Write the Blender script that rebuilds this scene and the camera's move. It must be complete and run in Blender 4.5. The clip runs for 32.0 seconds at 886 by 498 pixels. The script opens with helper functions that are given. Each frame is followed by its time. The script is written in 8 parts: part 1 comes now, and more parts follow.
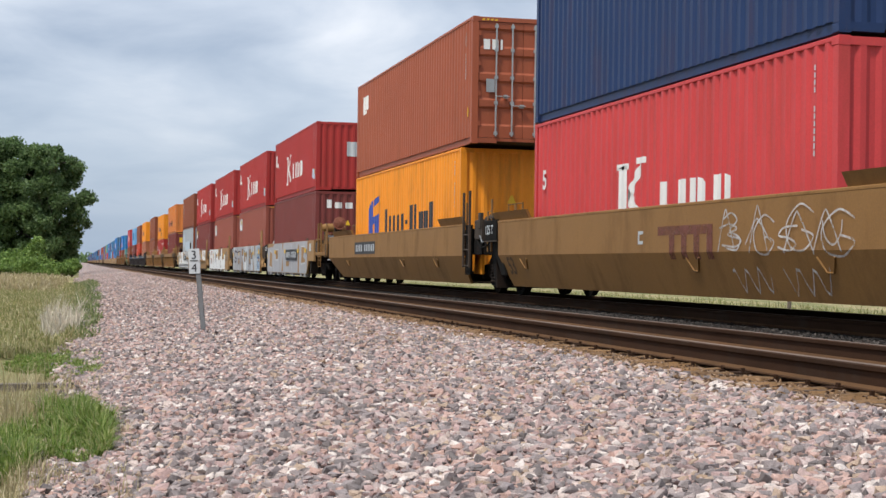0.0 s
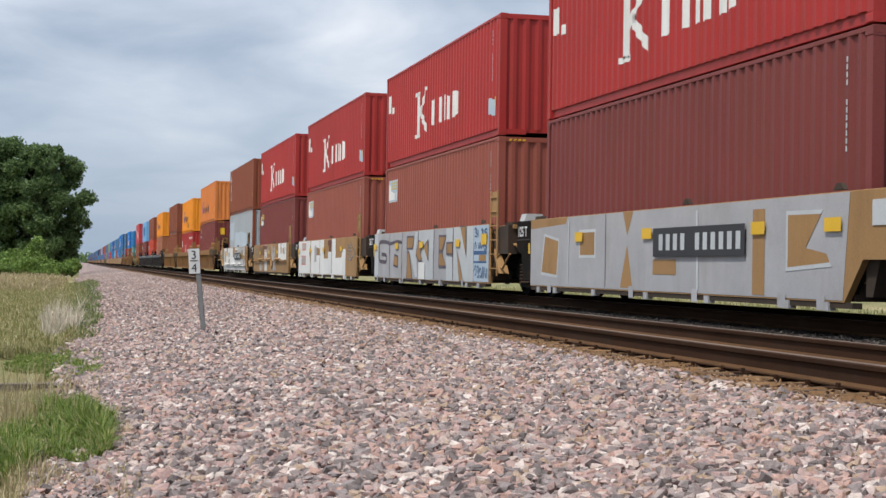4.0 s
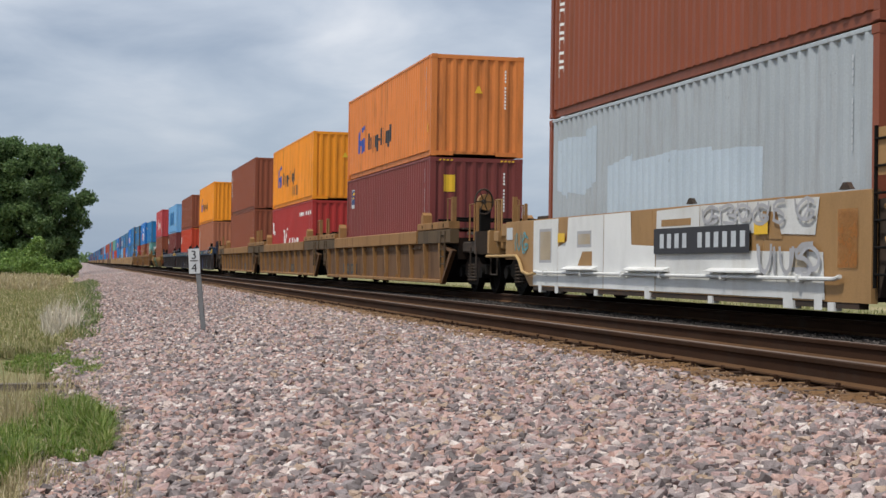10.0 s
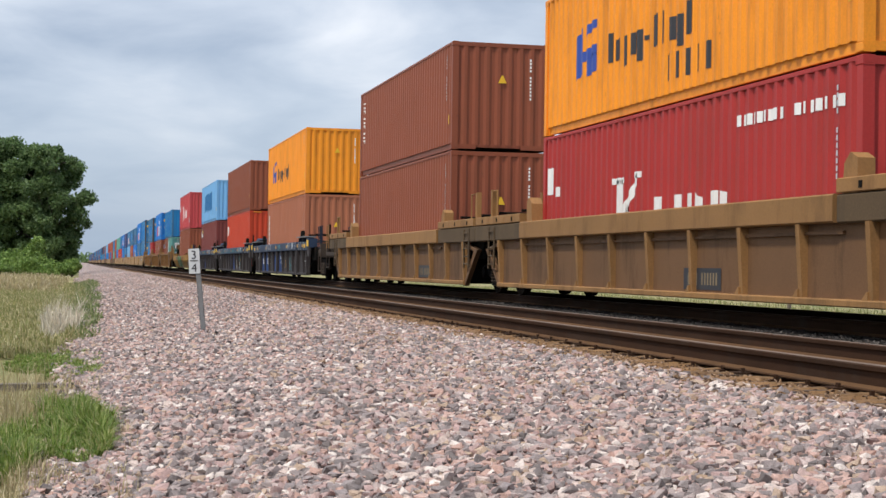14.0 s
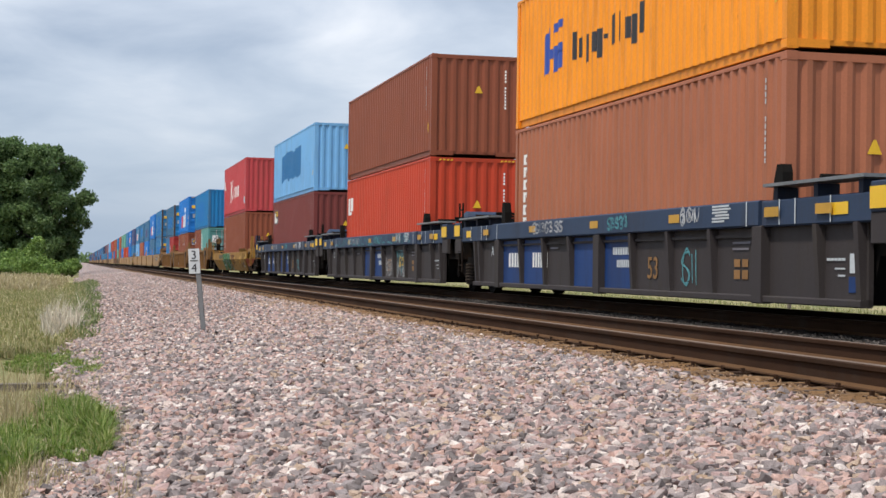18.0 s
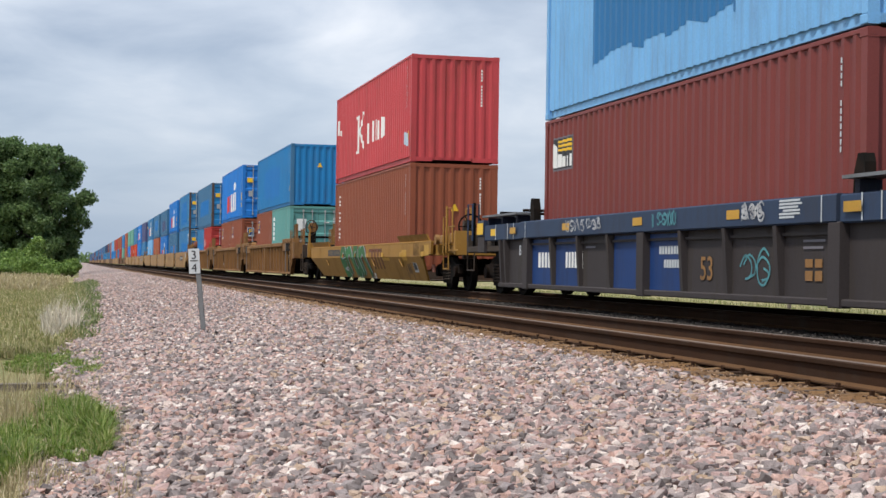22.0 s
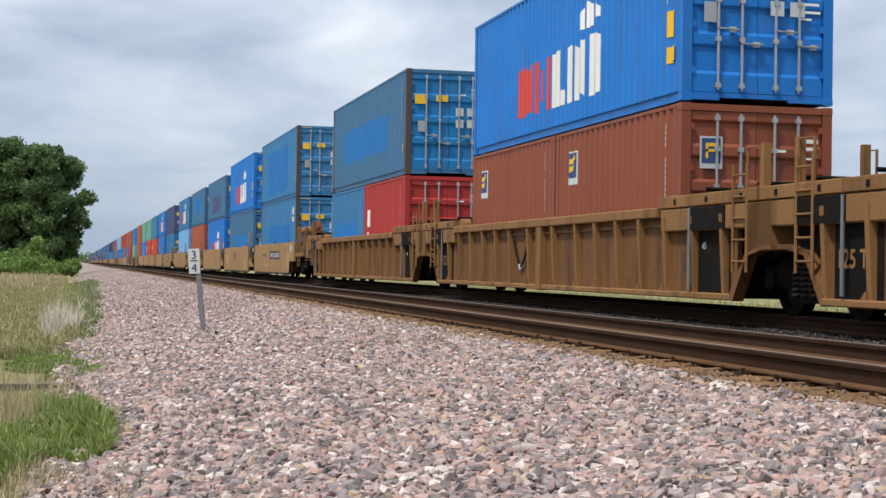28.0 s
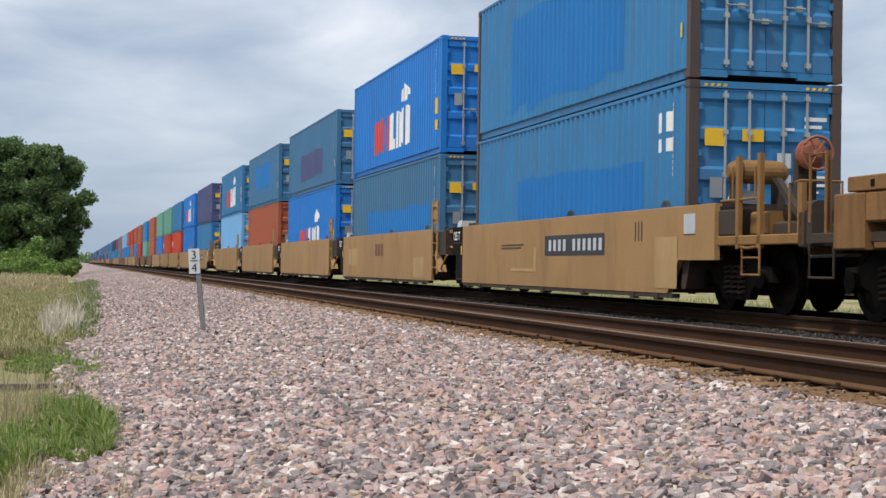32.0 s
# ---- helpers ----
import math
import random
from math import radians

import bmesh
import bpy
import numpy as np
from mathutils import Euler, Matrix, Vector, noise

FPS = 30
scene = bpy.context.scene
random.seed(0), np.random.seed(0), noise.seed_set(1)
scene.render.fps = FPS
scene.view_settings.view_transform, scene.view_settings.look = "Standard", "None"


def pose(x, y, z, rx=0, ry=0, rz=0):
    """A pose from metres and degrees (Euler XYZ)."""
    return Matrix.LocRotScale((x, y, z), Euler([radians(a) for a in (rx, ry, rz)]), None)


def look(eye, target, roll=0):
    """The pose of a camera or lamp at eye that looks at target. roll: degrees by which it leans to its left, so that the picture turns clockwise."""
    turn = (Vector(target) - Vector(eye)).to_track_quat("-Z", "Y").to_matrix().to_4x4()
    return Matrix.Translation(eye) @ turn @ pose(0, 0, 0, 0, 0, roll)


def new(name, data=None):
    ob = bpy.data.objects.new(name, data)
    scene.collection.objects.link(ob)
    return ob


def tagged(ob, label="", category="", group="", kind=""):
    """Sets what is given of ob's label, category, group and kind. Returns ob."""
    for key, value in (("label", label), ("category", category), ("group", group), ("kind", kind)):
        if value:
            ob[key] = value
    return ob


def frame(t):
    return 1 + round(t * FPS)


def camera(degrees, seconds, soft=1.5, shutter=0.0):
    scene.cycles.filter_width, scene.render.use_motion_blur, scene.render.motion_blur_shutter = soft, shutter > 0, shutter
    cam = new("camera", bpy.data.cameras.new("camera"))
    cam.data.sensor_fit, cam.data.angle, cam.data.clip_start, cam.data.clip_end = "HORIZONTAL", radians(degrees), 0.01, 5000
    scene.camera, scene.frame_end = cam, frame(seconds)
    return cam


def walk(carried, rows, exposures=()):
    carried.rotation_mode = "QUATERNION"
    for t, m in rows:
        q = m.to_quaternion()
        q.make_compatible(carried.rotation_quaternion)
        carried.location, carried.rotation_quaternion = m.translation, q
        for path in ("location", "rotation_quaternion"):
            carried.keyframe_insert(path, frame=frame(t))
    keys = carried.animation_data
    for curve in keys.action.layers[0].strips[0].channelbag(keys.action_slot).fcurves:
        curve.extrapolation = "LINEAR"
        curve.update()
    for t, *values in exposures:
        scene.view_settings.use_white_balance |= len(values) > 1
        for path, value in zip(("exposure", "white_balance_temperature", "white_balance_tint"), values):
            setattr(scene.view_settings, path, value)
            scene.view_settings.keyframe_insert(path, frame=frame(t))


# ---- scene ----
# The place: x runs across the two tracks, y along them, z up. The train comes towards the eye along -y.
EYE_Z = 1.5
cam = camera(32.46, 32.0, soft=1.5)
YAW, PITCH = radians(13.47), radians(0.683)
EYE = look((0, 0, EYE_Z), (math.sin(YAW) * math.cos(PITCH), math.cos(YAW) * math.cos(PITCH), EYE_Z + math.sin(PITCH)), roll=0.847)
walk(cam, [(0, EYE), (32, EYE)], [(0, 0.0), (2, 0.0), (3, -0.1), (7, -0.1), (8, -0.16), (9, -0.16), (10, -0.27), (11, -0.25), (12, 0.0), (14, 0.0), (17, -0.09), (18, 0.0), (22, 0.0), (23, -0.09), (24, -0.02), (25, -0.11), (28, 0.0), (30, 0.0), (31, -0.05), (32, -0.07)])

# ---- light ----
SUN_EL, SUN_AZ = radians(61), radians(238)  # azimuth clockwise from +y
world = bpy.data.worlds.new("overcast_sky")
scene.world = world
world.use_nodes = True
wn, wl = world.node_tree.nodes, world.node_tree.links
wn.clear()


def node(tree, kind, **sets):
    n = tree.nodes.new(kind)
    for k, v in sets.items():
        if k in n.inputs:
            n.inputs[k].default_value = v
        else:
            setattr(n, k, v)
    return n


def build_sky():
    t = world.node_tree
    sky = node(t, "ShaderNodeTexSky", sky_type="NISHITA", sun_disc=False, sun_elevation=SUN_EL, sun_rotation=SUN_AZ)
    sky.air_density, sky.dust_density, sky.ozone_density = 1.0, 2.0, 1.0
    skyk = node(t, "ShaderNodeVectorMath", operation="SCALE")
    skyk.inputs["Scale"].default_value = 0.10
    t.links.new(sky.outputs[0], skyk.inputs[0])
    co = node(t, "ShaderNodeTexCoord")
    sep = node(t, "ShaderNodeSeparateXYZ")
    t.links.new(co.outputs["Generated"], sep.inputs[0])
    # cloud sheet: project the direction on a plane overhead, so that the clouds flatten towards the horizon
    up = node(t, "ShaderNodeMath", operation="MAXIMUM")
    up.inputs[1].default_value = 0.0
    t.links.new(sep.outputs["Z"], up.inputs[0])
    den = node(t, "ShaderNodeMath", operation="ADD")
    den.inputs[1].default_value = 0.16
    t.links.new(up.outputs[0], den.inputs[0])
    inv = node(t, "ShaderNodeMath", operation="DIVIDE")
    inv.inputs[0].default_value = 1.0
    t.links.new(den.outputs[0], inv.inputs[1])
    flat = node(t, "ShaderNodeVectorMath", operation="SCALE")
    t.links.new(co.outputs["Generated"], flat.inputs[0])
    t.links.new(inv.outputs[0], flat.inputs["Scale"])
    place = node(t, "ShaderNodeMapping")
    place.inputs["Location"].default_value = (0.35, 0.2, 0.1)
    place.inputs["Scale"].default_value = (1.0, 0.75, 1.6)
    t.links.new(flat.outputs[0], place.inputs[0])
    n1 = node(t, "ShaderNodeTexNoise", Scale=2.1, Detail=6.0, Roughness=0.52, Distortion=0.35)
    n2 = node(t, "ShaderNodeTexNoise", Scale=0.9, Detail=3.0, Roughness=0.5)
    for n in (n1, n2):
        t.links.new(place.outputs[0], n.inputs["Vector"])
    mixn = node(t, "ShaderNodeMix", data_type="FLOAT")
    mixn.inputs[0].default_value = 0.45
    t.links.new(n1.outputs["Fac"], mixn.inputs[2])
    t.links.new(n2.outputs["Fac"], mixn.inputs[3])
    ramp = node(t, "ShaderNodeValToRGB")
    e = ramp.color_ramp.elements
    e[0].position, e[0].color = 0.36, (0.34, 0.41, 0.53, 1)
    e[1].position, e[1].color = 0.66, (0.85, 0.87, 0.92, 1)
    m = e.new(0.5)
    m.color = (0.55, 0.61, 0.71, 1)
    t.links.new(mixn.outputs[0], ramp.inputs[0])
    # towards the horizon the sheet is an even blue grey
    hz = node(t, "ShaderNodeMapRange")
    hz.inputs["From Min"].default_value, hz.inputs["From Max"].default_value = 0.0, 0.15
    t.links.new(sep.outputs["Z"], hz.inputs["Value"])
    cl = node(t, "ShaderNodeMix", data_type="RGBA")
    cl.inputs[6].default_value = (0.34, 0.43, 0.56, 1)
    t.links.new(hz.outputs[0], cl.inputs[0])
    t.links.new(ramp.outputs[0], cl.inputs[7])
    both = node(t, "ShaderNodeMix", data_type="RGBA")
    both.inputs[0].default_value = 0.82
    t.links.new(skyk.outputs[0], both.inputs[6])
    t.links.new(cl.outputs[2], both.inputs[7])
    bg = node(t, "ShaderNodeBackground")
    bg.inputs["Strength"].default_value = 1.27
    t.links.new(both.outputs[2], bg.inputs["Color"])
    out = node(t, "ShaderNodeOutputWorld")
    t.links.new(bg.outputs[0], out.inputs[0])


build_sky()
sun = new("sun", bpy.data.lights.new("sun", "SUN"))
sun.data.energy, sun.data.angle, sun.data.color = 3.6, radians(5), (1.0, 0.955, 0.88)
sun.matrix_world = look((0, 0, 0), (-math.sin(SUN_AZ) * math.cos(SUN_EL), -math.cos(SUN_AZ) * math.cos(SUN_EL), -math.sin(SUN_EL)))
sun.location = (-30, -40, 60)

# ---- materials ----


def hexc(r, g, b):
    """A linear colour from 0-255 screen values."""
    return tuple((c / 255 / 12.92) if c < 10 else ((c / 255 + 0.055) / 1.055) ** 2.4 for c in (r, g, b)) + (1.0,)


def thin_spray(m, lo=0.25, hi=0.9):
    """Lets the surface below show through a thin, uneven coat."""
    t = m.node_tree
    co = node(t, "ShaderNodeTexCoord")
    n = node(t, "ShaderNodeTexNoise", Scale=3.5, Detail=6.0, Roughness=0.7)
    t.links.new(co.outputs["Object"], n.inputs["Vector"])
    r = node(t, "ShaderNodeMapRange")
    r.inputs["From Min"].default_value, r.inputs["From Max"].default_value = 0.35, 0.65
    r.inputs["To Min"].default_value, r.inputs["To Max"].default_value = lo, hi
    t.links.new(n.outputs["Fac"], r.inputs["Value"])
    t.links.new(r.outputs[0], t.nodes["Principled BSDF"].inputs["Alpha"])
    return m


def material(name, colour, rough=0.6, metal=0.0, vary=0.12, grain=(6.0, 60.0), dirt=None, dirt_amount=0.25, bump=0.15, spec=0.5, specks=0.0, streak=False, island=False, obvary=0.06, palette=None, bscale=None):
    """Base colour with two scales of variation, dirt patches, optional run-down streaks, and fine relief."""
    m = bpy.data.materials.new(name)
    m.use_nodes = True
    t = m.node_tree
    b = t.nodes["Principled BSDF"]
    b.inputs["Roughness"].default_value, b.inputs["Metallic"].default_value, b.inputs["Specular IOR Level"].default_value = rough, metal, spec
    co = node(t, "ShaderNodeTexCoord")
    big = node(t, "ShaderNodeTexNoise", Scale=grain[0] * 0.2, Detail=5.0, Roughness=0.6)
    fine = node(t, "ShaderNodeTexNoise", Scale=grain[1], Detail=3.0, Roughness=0.6)
    oi = node(t, "ShaderNodeObjectInfo")
    shift = node(t, "ShaderNodeVectorMath", operation="MULTIPLY_ADD")
    shift.inputs[1].default_value = (37.0, 37.0, 37.0)
    comb = node(t, "ShaderNodeCombineXYZ")
    for k in range(3):
        t.links.new(oi.outputs["Random"], comb.inputs[k])
    t.links.new(comb.outputs[0], shift.inputs[0])
    t.links.new(co.outputs["Object"], shift.inputs[2])
    vec = shift.outputs[0]
    for n in (big, fine):
        t.links.new(vec, n.inputs["Vector"])
    if palette:
        ramp = node(t, "ShaderNodeValToRGB")
        ramp.color_ramp.interpolation = "CONSTANT"
        e = ramp.color_ramp.elements
        for k, c in enumerate(palette):
            q = e[0] if k == 0 else e.new(k / len(palette))
            q.color = c
        geo = node(t, "ShaderNodeNewGeometry")
        t.links.new(geo.outputs["Random Per Island"], ramp.inputs[0])
        base = ramp.outputs[0]
    else:
        rgb = node(t, "ShaderNodeRGB")
        rgb.outputs[0].default_value = colour
        base = rgb.outputs[0]
    # value variation
    summ = node(t, "ShaderNodeMath", operation="ADD")
    t.links.new(big.outputs["Fac"], summ.inputs[0])
    t.links.new(fine.outputs["Fac"], summ.inputs[1])
    rng = node(t, "ShaderNodeMapRange")
    rng.inputs["From Min"].default_value, rng.inputs["From Max"].default_value = 0.7, 1.3
    rng.inputs["To Min"].default_value, rng.inputs["To Max"].default_value = 1 - vary, 1 + vary
    t.links.new(summ.outputs[0], rng.inputs["Value"])
    val = rng.outputs[0]
    if island or obvary:
        src = oi.outputs["Random"]
        amt = obvary
        if island:
            geo2 = node(t, "ShaderNodeNewGeometry")
            src, amt = geo2.outputs["Random Per Island"], max(obvary, 0.25)
        r2 = node(t, "ShaderNodeMapRange")
        r2.inputs["To Min"].default_value, r2.inputs["To Max"].default_value = 1 - amt, 1 + amt
        t.links.new(src, r2.inputs["Value"])
        mul = node(t, "ShaderNodeMath", operation="MULTIPLY")
        t.links.new(val, mul.inputs[0])
        t.links.new(r2.outputs[0], mul.inputs[1])
        val = mul.outputs[0]
    sc = node(t, "ShaderNodeVectorMath", operation="SCALE")
    t.links.new(base, sc.inputs[0])
    t.links.new(val, sc.inputs["Scale"])
    colour_out = sc.outputs[0]
    if dirt:
        dn = node(t, "ShaderNodeTexNoise", Scale=1.3, Detail=8.0, Roughness=0.68)
        if streak:
            mp = node(t, "ShaderNodeMapping")
            mp.inputs["Scale"].default_value = (streak, streak, 0.3)
            t.links.new(vec, mp.inputs[0])
            t.links.new(mp.outputs[0], dn.inputs["Vector"])
        else:
            t.links.new(vec, dn.inputs["Vector"])
        dr = node(t, "ShaderNodeMapRange")
        dr.inputs["From Min"].default_value, dr.inputs["From Max"].default_value = 0.5, 0.78
        dr.inputs["To Max"].default_value = dirt_amount * 2.2
        t.links.new(dn.outputs["Fac"], dr.inputs["Value"])
        mx = node(t, "ShaderNodeMix", data_type="RGBA")
        mx.inputs[7].default_value = dirt
        t.links.new(dr.outputs[0], mx.inputs[0])
        t.links.new(colour_out, mx.inputs[6])
        colour_out = mx.outputs[2]
        rr = node(t, "ShaderNodeMapRange")
        rr.inputs["To Min"].default_value, rr.inputs["To Max"].default_value = rough, min(1.0, rough + 0.3)
        t.links.new(dr.outputs[0], rr.inputs["Value"])
        t.links.new(rr.outputs[0], b.inputs["Roughness"])
    if specks:
        # scattered chips and scrapes down to rust
        sm = node(t, "ShaderNodeMapping")
        sm.inputs["Scale"].default_value = (1.0, 1.0, 0.45)
        t.links.new(vec, sm.inputs[0])
        sn = node(t, "ShaderNodeTexNoise", Scale=5.5, Detail=9.0, Roughness=0.75)
        t.links.new(sm.outputs[0], sn.inputs["Vector"])
        sr = node(t, "ShaderNodeMapRange")
        sr.inputs["From Min"].default_value, sr.inputs["From Max"].default_value = 0.64, 0.72
        sr.inputs["To Max"].default_value = specks
        t.links.new(sn.outputs["Fac"], sr.inputs["Value"])
        sx = node(t, "ShaderNodeMix", data_type="RGBA")
        sx.inputs[7].default_value = (0.07, 0.032, 0.018, 1)
        t.links.new(sr.outputs[0], sx.inputs[0])
        t.links.new(colour_out, sx.inputs[6])
        colour_out = sx.outputs[2]
    t.links.new(colour_out, b.inputs["Base Color"])
    if bump:
        bp = node(t, "ShaderNodeBump", Strength=bump, Distance=0.01)
        if bscale:
            bn = node(t, "ShaderNodeTexNoise", Scale=bscale, Detail=4.0, Roughness=0.7)
            t.links.new(vec, bn.inputs["Vector"])
            t.links.new(bn.outputs["Fac"], bp.inputs["Height"])
        else:
            t.links.new(fine.outputs["Fac"], bp.inputs["Height"])
        t.links.new(bp.outputs[0], b.inputs["Normal"])
    return m


def leafy(m, share=0.4):
    """Lets some light through a leaf."""
    t = m.node_tree
    b, out = t.nodes["Principled BSDF"], t.nodes["Material Output"]
    tr = node(t, "ShaderNodeBsdfTranslucent")
    t.links.new(b.inputs["Base Color"].links[0].from_socket, tr.inputs["Color"])
    mx = node(t, "ShaderNodeMixShader")
    mx.inputs[0].default_value = share
    t.links.new(b.outputs[0], mx.inputs[1])
    t.links.new(tr.outputs[0], mx.inputs[2])
    t.links.new(mx.outputs[0], out.inputs["Surface"])
    return m


RUST = (0.12, 0.055, 0.028, 1)
GRIME = (0.055, 0.045, 0.036, 1)


def paint(name, c, dirt=RUST, amount=0.16, rough=0.5, vary=0.10, streak=2.2):
    return material(name, c, rough, 0.0, vary, (3.0, 40.0), dirt, amount, 0.06, spec=0.3, specks=0.6, streak=streak)


PAINT = {
    "brown": paint("brown_paint", (0.345, 0.090, 0.043, 1)),
    "russet": paint("russet_paint", (0.295, 0.083, 0.058, 1)),
    "umber": paint("umber_brown_paint", (0.245, 0.068, 0.034, 1)),
    "clay": paint("clay_brown_paint", (0.385, 0.135, 0.070, 1)),
    "rose": paint("weathered_rose_red_paint", (0.47, 0.058, 0.066, 1), amount=0.24),
    "rust_grey": paint("rusted_grey_frame", (0.085, 0.062, 0.055, 1), RUST, 0.3),
    "maroon": paint("maroon_paint", (0.19, 0.043, 0.038, 1)),
    "red": paint("red_paint", (0.39, 0.033, 0.030, 1)),
    "pink_red": paint("faded_red_paint", (0.56, 0.056, 0.058, 1)),
    "vermilion": paint("vermilion_paint", (0.50, 0.052, 0.020, 1)),
    "orange": paint("orange_paint", (0.86, 0.295, 0.018, 1), amount=0.24),
    "pale_orange": paint("faded_orange_paint", (0.68, 0.215, 0.052, 1), amount=0.28),
    "navy": paint("navy_paint", (0.014, 0.036, 0.11, 1)),
    "blue": paint("blue_paint", (0.012, 0.185, 0.45, 1)),
    "bright_blue": paint("bright_blue_paint", (0.012, 0.175, 0.56, 1)),
    "worn_blue": paint("worn_blue_paint", (0.036, 0.185, 0.39, 1)),
    "grey_blue": paint("weathered_grey_blue_paint", (0.048, 0.155, 0.29, 1), (0.12, 0.14, 0.15, 1), 0.2),
    "sky_blue": paint("pale_blue_paint", (0.18, 0.42, 0.72, 1)),
    "teal": paint("teal_paint", (0.11, 0.30, 0.28, 1)),
    "green": paint("sea_green_paint", (0.13, 0.34, 0.27, 1)),
    "grey": paint("pale_grey_paint", (0.40, 0.44, 0.47, 1)),
    "violet": paint("dusky_navy_paint", (0.07, 0.085, 0.20, 1)),
}
TAN = paint("tan_car_paint", (0.36, 0.208, 0.086, 1), (0.12, 0.07, 0.03, 1), 0.2, 0.6, 0.12, 0.9)
# Rust plus painted chord shade, for sheets set back below the chord.
RUST_SHADE_TAN = paint("rusty_shaded_tan_car_paint", (0.175, 0.078, 0.026, 1), (0.045, 0.024, 0.012, 1), 0.5, 0.7, 0.18, 1.6)
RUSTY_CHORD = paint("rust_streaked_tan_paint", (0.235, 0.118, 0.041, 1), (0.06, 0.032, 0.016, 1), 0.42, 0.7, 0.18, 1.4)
YELLOW_TAN = paint("yellow_car_paint", (0.32, 0.165, 0.032, 1), (0.12, 0.06, 0.02, 1), 0.25, 0.6, 0.12, 1.0)
GOLD_TAN = paint("olive_gold_car_paint", (0.255, 0.130, 0.040, 1), (0.08, 0.045, 0.02, 1), 0.3, 0.6, 0.14, 0.9)
TAN_WORN = paint("worn_tan_car_paint", (0.285, 0.148, 0.053, 1), (0.07, 0.044, 0.025, 1), 0.34, 0.65, 0.16, 1.2)
# Grime and the shade of the side recesses, both held in the colour.
OLD_TAN = paint("grimy_shaded_tan_car_paint", (0.155, 0.079, 0.036, 1), (0.035, 0.023, 0.015, 1), 0.45, 0.7, 0.16, 1.2)
OLD_TAN_DARK = paint("dark_grimy_car_paint", (0.10, 0.065, 0.034, 1), GRIME, 0.4, 0.75, 0.2, 1.2)
CAR_BLUE = paint("dark_blue_car_paint", (0.027, 0.047, 0.093, 1), GRIME, 0.25, 0.6, 0.14, 1.0)
PALE_TAN = paint("pale_tan_touch_up", (0.46, 0.30, 0.13, 1), (0.2, 0.13, 0.06, 1), 0.2, 0.6, 0.12, 0.9)
NAVY_DARK = paint("sooty_navy_car_paint", (0.010, 0.017, 0.038, 1), GRIME, 0.35, 0.7, 0.2, 1.0)
AMBER = material("amber_reflector_sheet", (0.50, 0.27, 0.025, 1), 0.5, vary=0.1, dirt=GRIME, dirt_amount=0.15, bump=0.03)
CAR_GREY = paint("grey_primer_patch", (0.044, 0.036, 0.036, 1), GRIME, 0.4, 0.7, 0.14)
# Dark steel; shade under the car overhang is put into this black too.
BLACK = material("shade_deep_black_steel", (0.008, 0.007, 0.006, 1), 0.95, 0.0, 0.3, dirt=RUST, dirt_amount=0.1, spec=0.15)
STEEL_DIRTY = material("brown_grimed_steel", (0.040, 0.027, 0.018, 1), 0.85, 0.0, 0.3, dirt=RUST, dirt_amount=0.3)
GALV = material("galvanised_steel", (0.45, 0.46, 0.46, 1), 0.45, 0.7, 0.1)
GALV_DULL = material("dull_grating_steel", (0.20, 0.21, 0.22, 1), 0.6, 0.3, 0.2, dirt=GRIME, dirt_amount=0.3)
WHITE = material("white_marking_paint", (0.78, 0.78, 0.76, 1), 0.6, vary=0.08, dirt=GRIME, dirt_amount=0.08, bump=0.03, streak=True)
WHITE_SPRAY = material("white_spray_paint", (0.68, 0.68, 0.66, 1), 0.7, vary=0.14, dirt=(0.3, 0.24, 0.16, 1), dirt_amount=0.2, bump=0.03, streak=True)
GREY_SPRAY = material("grey_spray_paint", (0.15, 0.14, 0.16, 1), 0.7, vary=0.16, bump=0.03)
DARK_MARK = material("black_marking_paint", (0.03, 0.03, 0.035, 1), 0.6, vary=0.2, bump=0.03)
BLUE_MARK = material("blue_marking_paint", (0.03, 0.07, 0.34, 1), 0.5, vary=0.1, bump=0.03)
RED_MARK = material("red_marking_paint", (0.60, 0.05, 0.04, 1), 0.5, vary=0.1, bump=0.03)
YELLOW = material("yellow_marking_sheet", (0.78, 0.47, 0.02, 1), 0.5, vary=0.08, bump=0.03)
GRIME_MARK = material("dark_worn_stencil", (0.09, 0.05, 0.025, 1), 0.8, vary=0.2, bump=0)
THIN_GRIME = thin_spray(material("rubbed_grime", (0.05, 0.035, 0.02, 1), 0.9, vary=0.3, bump=0.0), 0.1, 0.5)
THIN_SPRAY = thin_spray(material("thin_white_spray", (0.66, 0.66, 0.66, 1), 0.7, vary=0.1, bump=0.0), 0.2, 0.8)
TURQUOISE_SPRAY = thin_spray(material("turquoise_spray_line", (0.10, 0.34, 0.38, 1), 0.7, vary=0.1, bump=0.0), 0.45, 0.95)
GREEN_SPRAY = material("green_spray_paint", (0.028, 0.15, 0.045, 1), 0.7, vary=0.3, grain=(3, 20), dirt=(0.13, 0.10, 0.07, 1), dirt_amount=0.3, bump=0.03)
MAROON_MARK = material("maroon_marking_paint", (0.16, 0.05, 0.03, 1), 0.6, vary=0.2, bump=0.03)
PATCH_BLUE = paint("fresh_blue_overpaint", (0.012, 0.165, 0.47, 1), GRIME, 0.05)
PATCH_PALE = paint("pale_grey_overpaint", (0.52, 0.55, 0.57, 1), GRIME, 0.05)
PATCH_ICE = paint("ice_blue_grey_overpaint", (0.47, 0.55, 0.62, 1), GRIME, 0.05)
PALE_SHEET = material("pale_blue_sticker", (0.42, 0.52, 0.62, 1), 0.5, vary=0.1, bump=0.03)
NAVY_MARK = material("navy_print", (0.03, 0.06, 0.17, 1), 0.5, vary=0.1, bump=0.03)
